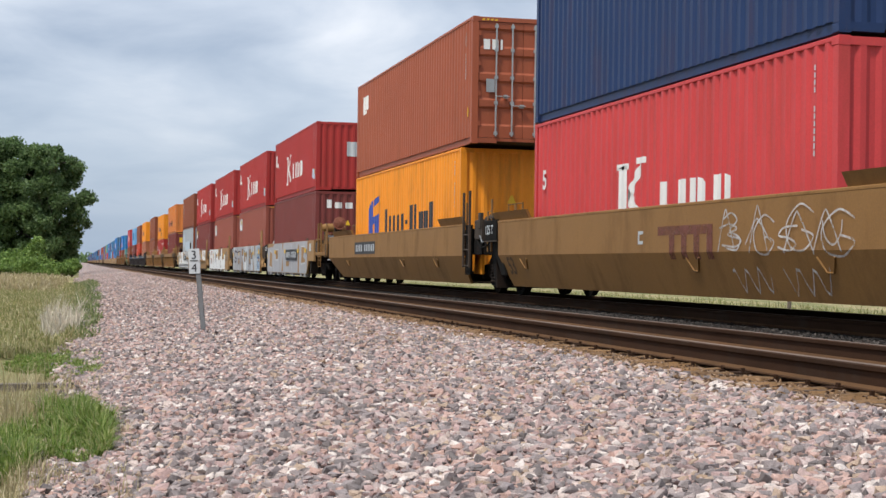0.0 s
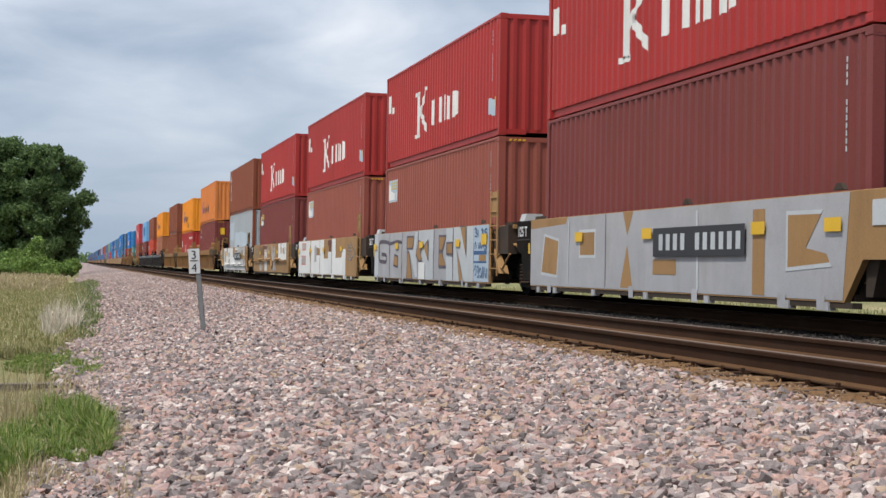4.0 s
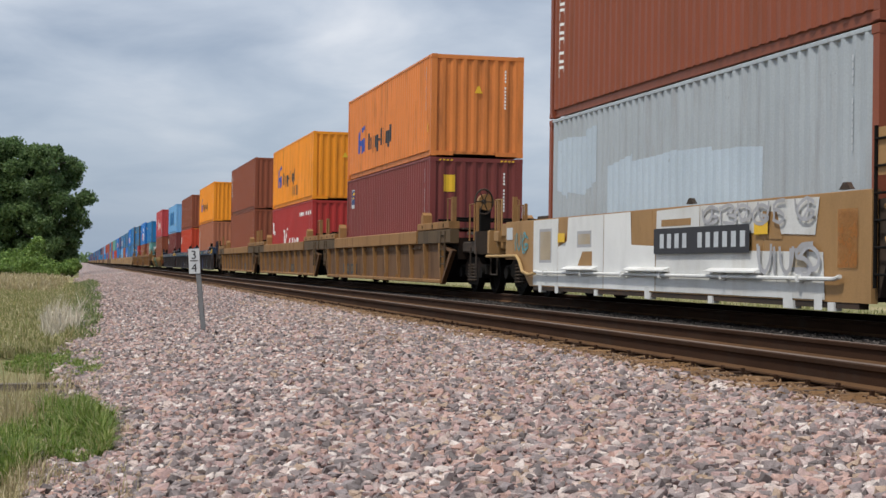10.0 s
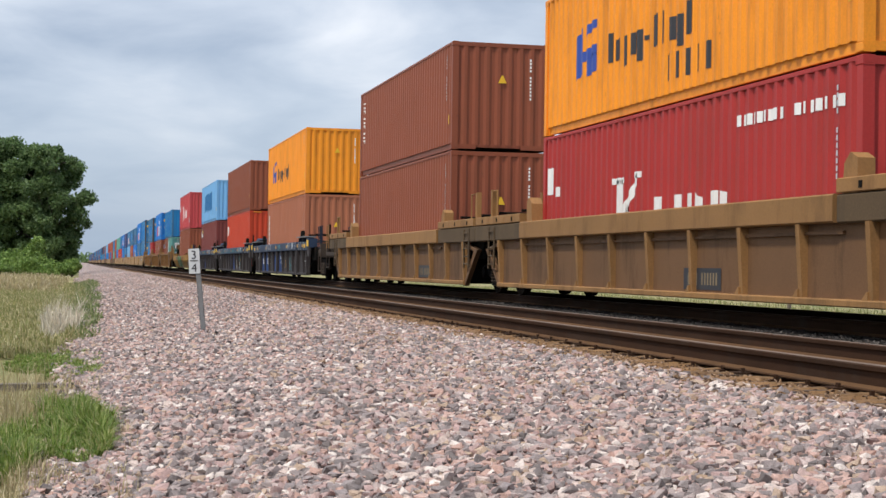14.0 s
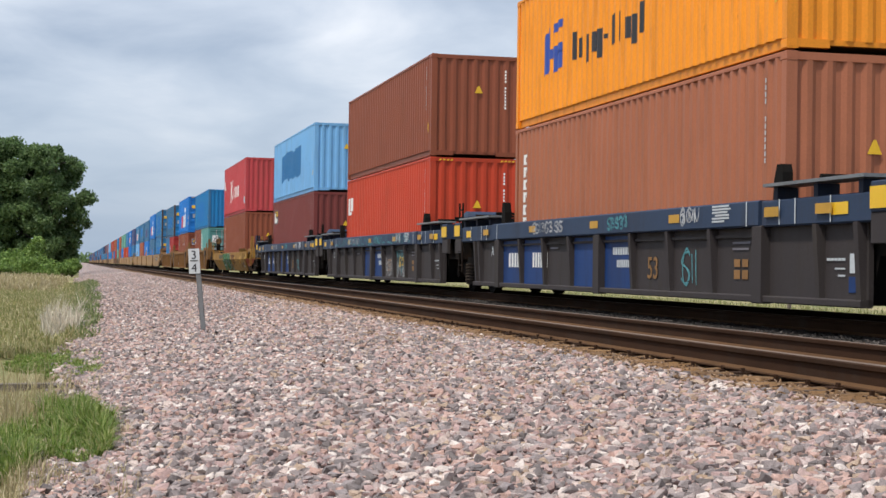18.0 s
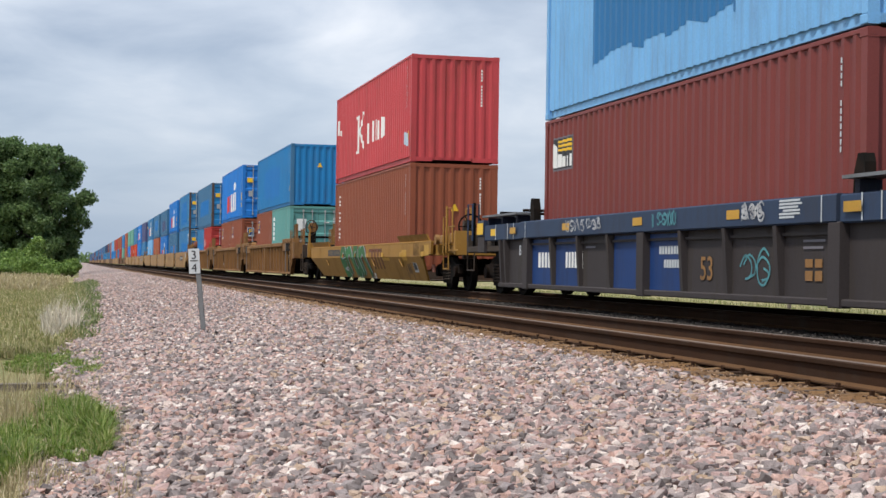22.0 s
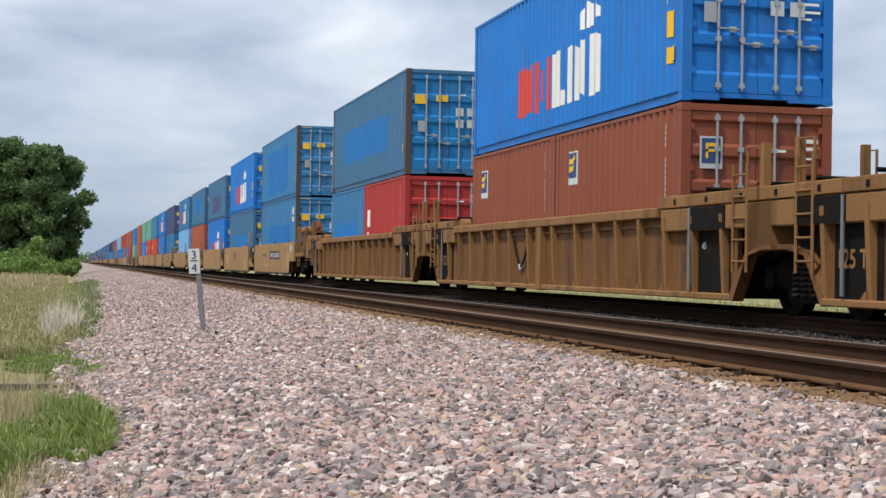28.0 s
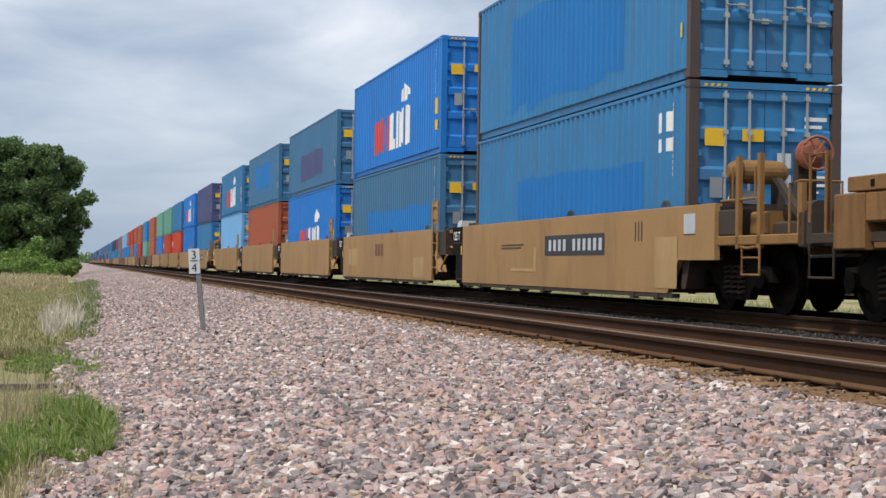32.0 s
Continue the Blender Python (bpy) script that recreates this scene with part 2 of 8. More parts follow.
STRAW_YELLOW = material("pale_yellow_print", (0.55, 0.45, 0.16, 1), 0.5, vary=0.1, bump=0.03)
RED_RUST = material("red_oxide_steel", (0.28, 0.09, 0.05, 1), 0.7, vary=0.2, dirt=GRIME, dirt_amount=0.3)
RAIL_SIDE = material("rusty_rail_steel", (0.045, 0.022, 0.012, 1), 0.9, 0.0, 0.25, dirt=GRIME, dirt_amount=0.3, spec=0.12)
FOOT_DUST = material("dusty_rail_foot", (0.115, 0.062, 0.031, 1), 0.95, vary=0.25, grain=(8, 70), dirt=(0.06, 0.035, 0.02, 1), dirt_amount=0.3, bump=0.3, spec=0.1)
RAIL_TOP = material("worn_rail_head", (0.15, 0.11, 0.085, 1), 0.6, 0.2, 0.15, bump=0.05)
WOOD = material("creosoted_tie_wood", (0.078, 0.050, 0.030, 1), 0.9, vary=0.3, dirt=GRIME, dirt_amount=0.35, bump=0.5, obvary=0.2)
STONES = [tuple(v * k for v, k in zip(hexc(*c), (0.84, 0.795, 0.785, 1))) for c in ((150, 143, 143), (190, 168, 162), (134, 127, 126), (208, 194, 186), (170, 160, 157), (184, 160, 156), (122, 116, 115), (200, 172, 162), (146, 138, 137), (226, 218, 211), (168, 146, 142), (118, 112, 110), (190, 160, 148), (158, 150, 149), (188, 168, 148), (190, 176, 172))]
# Palette holds oil and the train's shadow, both as colour.
STONE_OILY_SHADED = material("oily_shaded_stone", (0.08, 0.07, 0.065, 1), 0.85, vary=0.3, grain=(30, 140), bump=0.4, obvary=0, palette=[(0.025, 0.021, 0.019, 1), (0.04, 0.034, 0.030, 1), (0.015, 0.013, 0.012, 1), (0.045, 0.037, 0.032, 1), (0.025, 0.02, 0.017, 1), (0.09, 0.078, 0.07, 1)])
GREY_WOOD = material("weathered_grey_wood", (0.17, 0.14, 0.11, 1), 0.95, vary=0.3, dirt=GRIME, dirt_amount=0.3, bump=0.5)
EARTH = material("brown_trackbed_fines", (0.205, 0.112, 0.047, 1), 0.95, vary=0.4, grain=(30, 90), dirt=(0.05, 0.028, 0.014, 1), dirt_amount=0.5, bump=1.0)
STONE_EARTHY = material("rust_coated_stone", (0.2, 0.12, 0.06, 1), 0.9, vary=0.3, grain=(30, 140), bump=0.4, obvary=0, palette=[(0.22, 0.125, 0.06, 1), (0.14, 0.08, 0.042, 1), (0.28, 0.17, 0.09, 1), (0.085, 0.052, 0.034, 1), (0.22, 0.15, 0.10, 1), (0.34, 0.23, 0.155, 1)])
STONE_WARM = material("tan_ballast_stone", (0.36, 0.25, 0.17, 1), 0.88, vary=0.3, grain=(60, 150), bump=0.4, obvary=0, palette=[(0.33, 0.23, 0.155, 1), (0.40, 0.29, 0.21, 1), (0.25, 0.165, 0.11, 1), (0.45, 0.34, 0.26, 1)])
STONE = material("mixed_ballast_stone", (0.3, 0.27, 0.25, 1), 0.85, vary=0.34, grain=(110, 160), bump=0.5, palette=STONES, obvary=0)


# ---- mesh building ----
class Shape:
    """Gathers boxes, prisms, tubes and sheets into one mesh."""

    def __init__(self):
        self.v, self.f = [], []

    def add(self, verts, faces):
        k = len(self.v)
        self.v += [tuple(p) for p in verts]
        self.f += [tuple(i + k for i in q) for q in faces]
        return self

    def box(self, x0, x1, y0, y1, z0, z1, bev=0.0):
        if bev:
            b = min(bev, (x1 - x0) / 3, (z1 - z0) / 3)
            prof = [(x0 + b, z0), (x1 - b, z0), (x1, z0 + b), (x1, z1 - b), (x1 - b, z1), (x0 + b, z1), (x0, z1 - b), (x0, z0 + b)]
            return self.prism([(x, z) for x, z in prof], y0, y1, "y")
        v = [(x, y, z) for x in (x0, x1) for y in (y0, y1) for z in (z0, z1)]
        return self.add(v, [(0, 1, 3, 2), (4, 6, 7, 5), (0, 4, 5, 1), (2, 3, 7, 6), (0, 2, 6, 4), (1, 5, 7, 3)])

    def prism(self, prof, a, b, axis):
        """A closed outline run from a to b along an axis; the outline's two numbers are the other two axes in order."""
        def at(p, s):
            return (s, p[0], p[1]) if axis == "x" else (p[0], s, p[1]) if axis == "y" else (p[0], p[1], s)
        n = len(prof)
        v = [at(p, a) for p in prof] + [at(p, b) for p in prof]
        f = [(i, (i + 1) % n, (i + 1) % n + n, i + n) for i in range(n)] + [tuple(range(n))[::-1], tuple(range(n, 2 * n))]
        return self.add(v, f)

    def disc(self, c, r, t, axis="x", n=16, hub=0.0):
        prof = [(r * math.cos(2 * math.pi * i / n), r * math.sin(2 * math.pi * i / n)) for i in range(n)]
        o = {"x": (c[1], c[2], c[0]), "y": (c[0], c[2], c[1]), "z": (c[0], c[1], c[2])}[axis]
        return self.prism([(p[0] + o[0], p[1] + o[1]) for p in prof], o[2] - t / 2, o[2] + t / 2, axis)

    def tube(self, pts, r, n=6):
        pts = [Vector(p) for p in pts]
        rings = []
        for i, p in enumerate(pts):
            d = (pts[min(i + 1, len(pts) - 1)] - pts[max(i - 1, 0)]).normalized()
            s = d.cross(Vector((0.31, 0.17, 0.93)) if abs(d.z) < 0.9 else Vector((1, 0.1, 0))).normalized()
            u = d.cross(s)
            rings.append([p + s * (r * math.cos(2 * math.pi * k / n)) + u * (r * math.sin(2 * math.pi * k / n)) for k in range(n)])
        v = [q for ring in rings for q in ring]
        f = [(i * n + k, i * n + (k + 1) % n, (i + 1) * n + (k + 1) % n, (i + 1) * n + k) for i in range(len(pts) - 1) for k in range(n)]
        f += [tuple(range(n))[::-1], tuple(range(len(v) - n, len(v)))]
        return self.add(v, f)

    def revolve(self, prof, axis="x", n=24, centre=(0, 0, 0)):
        """Turns an outline of (along, radius) round an axis through centre."""
        v = []
        for a, r in prof:
            for k in range(n):
                c, s = r * math.cos(2 * math.pi * k / n), r * math.sin(2 * math.pi * k / n)
                p = (a, c, s) if axis == "x" else (c, a, s) if axis == "y" else (c, s, a)
                v.append(tuple(p[i] + centre[i] for i in range(3)))
        m = len(prof)
        f = [(i * n + k, i * n + (k + 1) % n, (i + 1) * n + (k + 1) % n, (i + 1) * n + k) for i in range(m - 1) for k in range(n)]
        return self.add(v, f)

    def mesh(self, name, mat, smooth=False):
        me = bpy.data.meshes.new(name)
        me.from_pydata(self.v, [], self.f)
        me.materials.append(mat)
        bm = bmesh.new()
        bm.from_mesh(me)
        bmesh.ops.recalc_face_normals(bm, faces=bm.faces)
        bm.to_mesh(me)
        bm.free()
        if smooth:
            me.shade_smooth()
        return me


CACHE = {}


def part(name, shape, mat, parent, label="", key=None, at=None):
    """One mesh object under a thing or a part. With a key, alike parts share one mesh."""
    if key is not None:
        key = (name, mat.name, key)
        if key not in CACHE:
            CACHE[key] = (shape() if callable(shape) else shape).mesh(name, mat)
        me = CACHE[key]
    else:
        me = (shape() if callable(shape) else shape).mesh(name, mat)
    ob = new(name, me)
    ob.parent = parent
    if at:
        ob.location = at
    if label:
        ob["label"] = label
    return ob


# ---- the ground and the two tracks ----
RAIL_FAR, RAIL_NEAR = 0.94, 0.88      # rail tops
TRACK_FAR, TRACK_NEAR = 9.835, 6.05   # centre lines
PROFILE = [(-900, -0.6), (-60, 0.15), (-12, 0.22), (-3, 0.2), (-0.6, 0.17), (0.1, 0.22), (0.6, 0.36), (1.75, 0.535), (3.2, 0.64), (4.45, 0.695), (4.68, 0.67), (4.80, 0.60), (7.35, 0.60), (7.6, 0.70), (8.3, 0.74), (11.6, 0.74), (12.3, 0.62), (13.8, 0.1), (16, 0.0), (60, -0.1), (900, -0.8)]


def ground_z(x):
    for (a, za), (b, zb) in zip(PROFILE, PROFILE[1:]):
        if a <= x <= b:
            return za + (zb - za) * (x - a) / (b - a)
    return PROFILE[-1][1]


def sheet(name, xs, ys, mat, lift, rough=0.0, seed=0.0):
    s = Shape()
    for y in ys:
        for x in xs:
            dz = rough * (noise.noise((x * 0.9 + seed, y * 0.5, 0.3)) + 0.4 * noise.noise((x * 3 + seed, y * 2.1, 1.3))) if rough else 0
            s.v.append((x, y, ground_z(x) + lift + dz - (0.2 if name == "ground" and 0.25 < x < 12.9 else 0.0)))
    n = len(xs)
    s.f = [(j * n + i, j * n + i + 1, (j + 1) * n + i + 1, (j + 1) * n + i) for j in range(len(ys) - 1) for i in range(n - 1)]
    me = bpy.data.meshes.new(name)
    me.from_pydata(s.v, [], s.f)
    me.materials.append(mat)
    me.shade_smooth()
    return new(name, me)


def steps(*spans):
    out = []
    for a, b, n in spans:
        out += [a + (b - a) * i / n for i in range(n)]
    return out + [spans[-1][1]]


def grass_ground():
    m = bpy.data.materials.new("meadow_ground")
    m.use_nodes = True
    t = m.node_tree
    b = t.nodes["Principled BSDF"]
    b.inputs["Roughness"].default_value = 0.95
    co = node(t, "ShaderNodeTexCoord")
    mp = node(t, "ShaderNodeMapping")
    mp.inputs["Scale"].default_value = (1.0, 0.35, 1.0)
    t.links.new(co.outputs["Object"], mp.inputs[0])
    a = node(t, "ShaderNodeTexNoise", Scale=0.42, Detail=5.0, Roughness=0.6)
    f = node(t, "ShaderNodeTexNoise", Scale=14.0, Detail=4.0, Roughness=0.7)
    t.links.new(mp.outputs[0], a.inputs["Vector"])
    t.links.new(co.outputs["Object"], f.inputs["Vector"])
    ramp = node(t, "ShaderNodeValToRGB")
    e = ramp.color_ramp.elements
    e[0].position, e[0].color = 0.36, (0.13, 0.15, 0.045, 1)
    e[1].position, e[1].color = 0.60, (0.36, 0.29, 0.15, 1)
    q = e.new(0.5)
    q.color = (0.23, 0.215, 0.085, 1)
    t.links.new(a.outputs["Fac"], ramp.inputs[0])
    rr = node(t, "ShaderNodeMapRange")
    rr.inputs["To Min"].default_value, rr.inputs["To Max"].default_value = 0.55, 1.4
    t.links.new(f.outputs["Fac"], rr.inputs["Value"])
    sc = node(t, "ShaderNodeVectorMath", operation="SCALE")
    t.links.new(ramp.outputs[0], sc.inputs[0])
    t.links.new(rr.outputs[0], sc.inputs["Scale"])
    t.links.new(sc.outputs[0], b.inputs["Base Color"])
    bp = node(t, "ShaderNodeBump", Strength=0.6, Distance=0.08)
    t.links.new(f.outputs["Fac"], bp.inputs["Height"])
    t.links.new(bp.outputs[0], b.inputs["Normal"])
    return m


def gravel_bed():
    """Crushed stone seen from afar: cells of mixed colour with relief."""
    m = bpy.data.materials.new("ballast_bed")
    m.use_nodes = True
    t = m.node_tree
    b = t.nodes["Principled BSDF"]
    b.inputs["Roughness"].default_value = 0.9
    co = node(t, "ShaderNodeTexCoord")
    vo = node(t, "ShaderNodeTexVoronoi", Scale=17.0)
    t.links.new(co.outputs["Object"], vo.inputs["Vector"])
    sep = node(t, "ShaderNodeSeparateColor")
    t.links.new(vo.outputs["Color"], sep.inputs[0])
    ramp = node(t, "ShaderNodeValToRGB")
    ramp.color_ramp.interpolation = "CONSTANT"
    e = ramp.color_ramp.elements
    for k, c in enumerate(STONES):
        q = e[0] if k == 0 else e.new(k / len(STONES))
        q.color = c
    t.links.new(sep.outputs[0], ramp.inputs[0])
    # Shade in the gaps between stones, painted: colour darkens to each cell's edge.
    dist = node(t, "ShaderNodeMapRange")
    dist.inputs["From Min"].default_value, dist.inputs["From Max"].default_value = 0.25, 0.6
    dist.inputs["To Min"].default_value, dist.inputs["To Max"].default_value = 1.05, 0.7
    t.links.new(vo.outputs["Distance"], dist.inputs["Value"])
    big = node(t, "ShaderNodeTexNoise", Scale=0.5, Detail=4.0)
    t.links.new(co.outputs["Object"], big.inputs["Vector"])
    br = node(t, "ShaderNodeMapRange")
    br.inputs["To Min"].default_value, br.inputs["To Max"].default_value = 0.8, 1.2
    t.links.new(big.outputs["Fac"], br.inputs["Value"])
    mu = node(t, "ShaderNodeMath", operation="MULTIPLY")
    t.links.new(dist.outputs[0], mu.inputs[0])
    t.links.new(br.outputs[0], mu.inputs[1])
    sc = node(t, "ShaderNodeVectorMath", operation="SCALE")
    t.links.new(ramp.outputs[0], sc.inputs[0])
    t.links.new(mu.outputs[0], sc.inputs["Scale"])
    t.links.new(sc.outputs[0], b.inputs["Base Color"])
    bp = node(t, "ShaderNodeBump", Strength=1.0, Distance=0.03)
    bp.invert = True
    t.links.new(vo.outputs["Distance"], bp.inputs["Height"])
    t.links.new(bp.outputs[0], b.inputs["Normal"])
    return m


MEADOW, BED = grass_ground(), gravel_bed()
OILY_SHADE_BED = material("oily_shaded_trackbed", (0.022, 0.018, 0.016, 1), 0.95, vary=0.4, grain=(12, 80), dirt=(0.008, 0.007, 0.006, 1), dirt_amount=0.4, bump=0.9, spec=0.1)
ground = sheet("ground", steps((-900, -60, 8), (-60, -12, 14), (-12, 0.1, 36), (0.1, 4.4, 10), (4.4, 13.8, 10), (13.8, 60, 14), (60, 900, 8)), steps((-60, 0, 10), (0, 40, 80), (40, 160, 60), (160, 700, 30), (700, 4000, 12)), MEADOW, -0.03, 0.05)
tagged(ground, "grassy lineside meadow with dry yellow and green patches", "ground", kind="structure")
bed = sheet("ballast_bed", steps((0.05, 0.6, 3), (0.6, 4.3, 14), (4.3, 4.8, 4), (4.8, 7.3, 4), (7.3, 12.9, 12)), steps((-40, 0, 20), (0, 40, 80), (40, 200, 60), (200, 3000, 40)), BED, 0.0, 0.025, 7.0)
# Black sheet paints in the shadow under the train over oily stone.
soaked = sheet("oily_trackbed", steps((7.05, 12.5, 12)), steps((-40, 0, 20), (0, 40, 80), (40, 200, 60), (200, 3000, 40)), OILY_SHADE_BED, 0.012, 0.025, 7.0)
tagged(soaked, "oily ballast under the train with its shadow painted black", "ballast", kind="structure")
tagged(bed, "pinkish grey crushed-stone railway ballast bed", "ballast", kind="structure")


def rail_profile():
    return [(-0.075, 0), (0.075, 0), (0.075, 0.012), (0.012, 0.035), (0.010, 0.125), (0.034, 0.14), (0.037, 0.168), (0.028, 0.178), (-0.028, 0.178), (-0.037, 0.168), (-0.034, 0.14), (-0.010, 0.125), (-0.012, 0.035), (-0.075, 0.012)]


def track(name, centre, top, label):
    root = tagged(new(name), label, "railway track", kind="structure")
    root.location = (centre, 0, top)
    for side in (-1, 1):
        x = side * 0.7525
        s = Shape().prism([(a + x, b - 0.182) for a, b in rail_profile()], -40, 2500, "y")
        rail = part("rail", s, RAIL_SIDE, root)
        part("rail_head", Shape().prism([(x - 0.030, -0.0045), (x + 0.030, -0.0045), (x + 0.024, 0.0), (x - 0.024, 0.0)], -40, 2500, "y"), RAIL_TOP, rail, "worn shiny running surface")
        part("rail_foot", Shape().prism([(x - 0.077, -0.171), (x - 0.077, -0.1745), (x - 0.012, -0.152), (x - 0.012, -0.146)], -40, 300, "y"), FOOT_DUST, rail, "dusty brown rail foot")
    tie = lambda: Shape().box(-1.30, 1.30, -0.115, 0.115, -0.36, -0.20, 0.012)
    plate = lambda: Shape().box(-0.17, 0.17, -0.09, 0.09, -0.20, -0.183).box(-0.11, -0.085, -0.06, -0.03, -0.183, -0.15).box(0.085, 0.11, 0.03, 0.06, -0.183, -0.15)
    rest, far_plates = Shape(), Shape()
    rng = random.Random(centre)
    for i in range(1500):
        y = -10 + i * 0.52
        if i < 130 + 20:
            t = part("tie", tie, WOOD, root, key="tie", at=(rng.uniform(-0.04, 0.04), y + rng.uniform(-0.02, 0.02), rng.uniform(-0.016, 0.004)))
            t.rotation_euler = (0, 0, rng.uniform(-0.02, 0.02))
            if name == "near_track" and i < 100:
                part("tie_plate", plate, RAIL_SIDE, t, key="plate", at=(-0.7525, 0, 0.0))
        else:
            rest.box(-1.3, 1.3, y - 0.115, y + 0.115, -0.36, -0.20)
    part("far_ties", rest, WOOD, root)["kind"] = "stuff"
    return root


fines = Shape()
fy = steps((2, 40, 720), (40, 220, 240))
fx = (3.95, 4.15, 4.35, 4.50, 4.60, 4.68, 4.76, 4.84, 4.92, 4.99, 5.05, 5.10, 5.15, 5.19, 5.22, 5.24, 5.30)
for y in fy:
    q = ((y + 10) / 0.52) % 1.0            # 0 over a tie, 0.5 between two
    crib = max(0.0, 1.0 - abs(q - 0.5) / 0.30)
    clip = max(0.0, 1.0 - abs(q - 0.86) / 0.07)
    for x in fx:
        z = 0.690 if x > 4.75 else 0.680
        z += 0.016 * noise.noise((x * 6, y * 3.2, 2.0)) + 0.012 * noise.noise((x * 15, y * 10, 4.0))
        pit = 0.062 * min(1.0, 2.2 * max(crib, clip)) * max(0.0, min(1.0, (x - 4.70) / 0.46))
        scrape = 0.05 * crib * max(0.0, noise.noise((x * 9, y * 4.0, 9.0)) * 2.0 - 0.1) * (1.0 if 4.7 < x < 5.1 else 0.0)
        z -= pit + scrape
        fines.v.append((x, y, min(z, ground_z(x) + (0.005 if x > 4 else -0.03)) if x < 4.3 else z))
k = len(fx)
fines.f = [(j * k + i, j * k + i + 1, j * k + i + k + 1, j * k + i + k) for j in range(len(fy) - 1) for i in range(k - 1)]
tagged(new("trackbed_fines", fines.mesh("trackbed_fines", EARTH)), "brown sandy fines between the tie ends", "trackbed", kind="structure")
track("near_track", TRACK_NEAR, RAIL_NEAR, "empty near track of rusty rails on wooden ties")
track("far_track", TRACK_FAR, RAIL_FAR, "far track of rails on wooden ties under the train")


def stones():
    """Loose crushed stone, each piece a small angular solid, thickly strewn over the bed."""
    rng = np.random.default_rng(5)
    kinds = []
    for k in range(14):
        bm = bmesh.new()
        for p in rng.uniform(-1, 1, size=(13, 3)):
            p = p / np.abs(p).max() * rng.uniform(0.70, 1.0)
            bm.verts.new((p[0], p[1] * 0.76, p[2] * 0.58))
        hull = bmesh.ops.convex_hull(bm, input=bm.verts)
        bm.verts.index_update()
        used = sorted({v.index for f in bm.faces for v in f.verts})
        back = {u: i for i, u in enumerate(used)}
        bm.verts.ensure_lookup_table()
        kinds.append((np.array([bm.verts[u].co for u in used]), np.array([[back[v.index] for v in f.verts] for f in bm.faces])))
        bm.free()
    def strew(x0, x1, y0, y1, per, lo, hi, wide):
        n = int((x1 - x0) * (y1 - y0) * per)
        x, y, r = rng.uniform(x0, x1, n), rng.uniform(y0, y1, n), lo + (hi - lo) * rng.uniform(0, 1, n) ** 2.0
        keep = (x < 0.62 * y + 0.8) if wide else np.ones(n, bool)
        edge = 0.12 + 0.22 * np.sin(y * 0.9) * np.sin(y * 0.37 + 1)
        keep &= (x > edge) | (rng.random(n) < np.exp((x - edge) * 5))
        if wide:
            keep &= (x < 4.36 + 0.10 * np.sin(y * 1.7) + 0.07 * np.sin(y * 4.1)) | (rng.random(n) < 0.3)
        return np.stack([x[keep], y[keep], r[keep]], 1)
    bed_lots = np.concatenate([
        strew(-0.3, 4.66, 4.4, 9.0, 1250, 0.013, 0.050, True),
        strew(-0.3, 4.66, 9.0, 16.0, 880, 0.014, 0.050, True),
        strew(-0.3, 4.66, 16.0, 30.0, 480, 0.018, 0.050, True),
        strew(-0.3, 4.66, 30.0, 60.0, 150, 0.022, 0.046, True),
        strew(-0.3, 4.66, 60.0, 125.0, 50, 0.03, 0.055, True),
    ])
    lay("ballast_stones", bed_lots, kinds, rng, STONE, "loose angular pink and grey crushed stones on the ballast bed")
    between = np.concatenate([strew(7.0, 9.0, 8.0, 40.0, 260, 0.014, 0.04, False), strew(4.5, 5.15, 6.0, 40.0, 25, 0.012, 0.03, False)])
    earthy = np.concatenate([strew(4.3, 4.8, 8.0, 30.0, 620, 0.010, 0.034, False), strew(4.75, 5.16, 8.0, 30.0, 520, 0.006, 0.024, False), strew(4.5, 5.16, 30.0, 60.0, 120, 0.016, 0.038, False)])
    lay("earthy_stones", earthy, kinds, rng, STONE_EARTHY, "rust-brown stones among the fines beside the rail", 0.668)
    warm = np.concatenate([strew(3.4, 4.5, 8.0, 34.0, 130, 0.014, 0.042, False), strew(2.2, 3.4, 6.0, 26.0, 45, 0.016, 0.044, False)])
    lay("tan_stones", warm, kinds, rng, STONE_WARM, "warm tan and rust-tinged stones in the ballast near the track")
    lay("oily_stones", between, kinds, rng, STONE_OILY_SHADED, "oily stones between the tracks, train's shadow put into their colour")


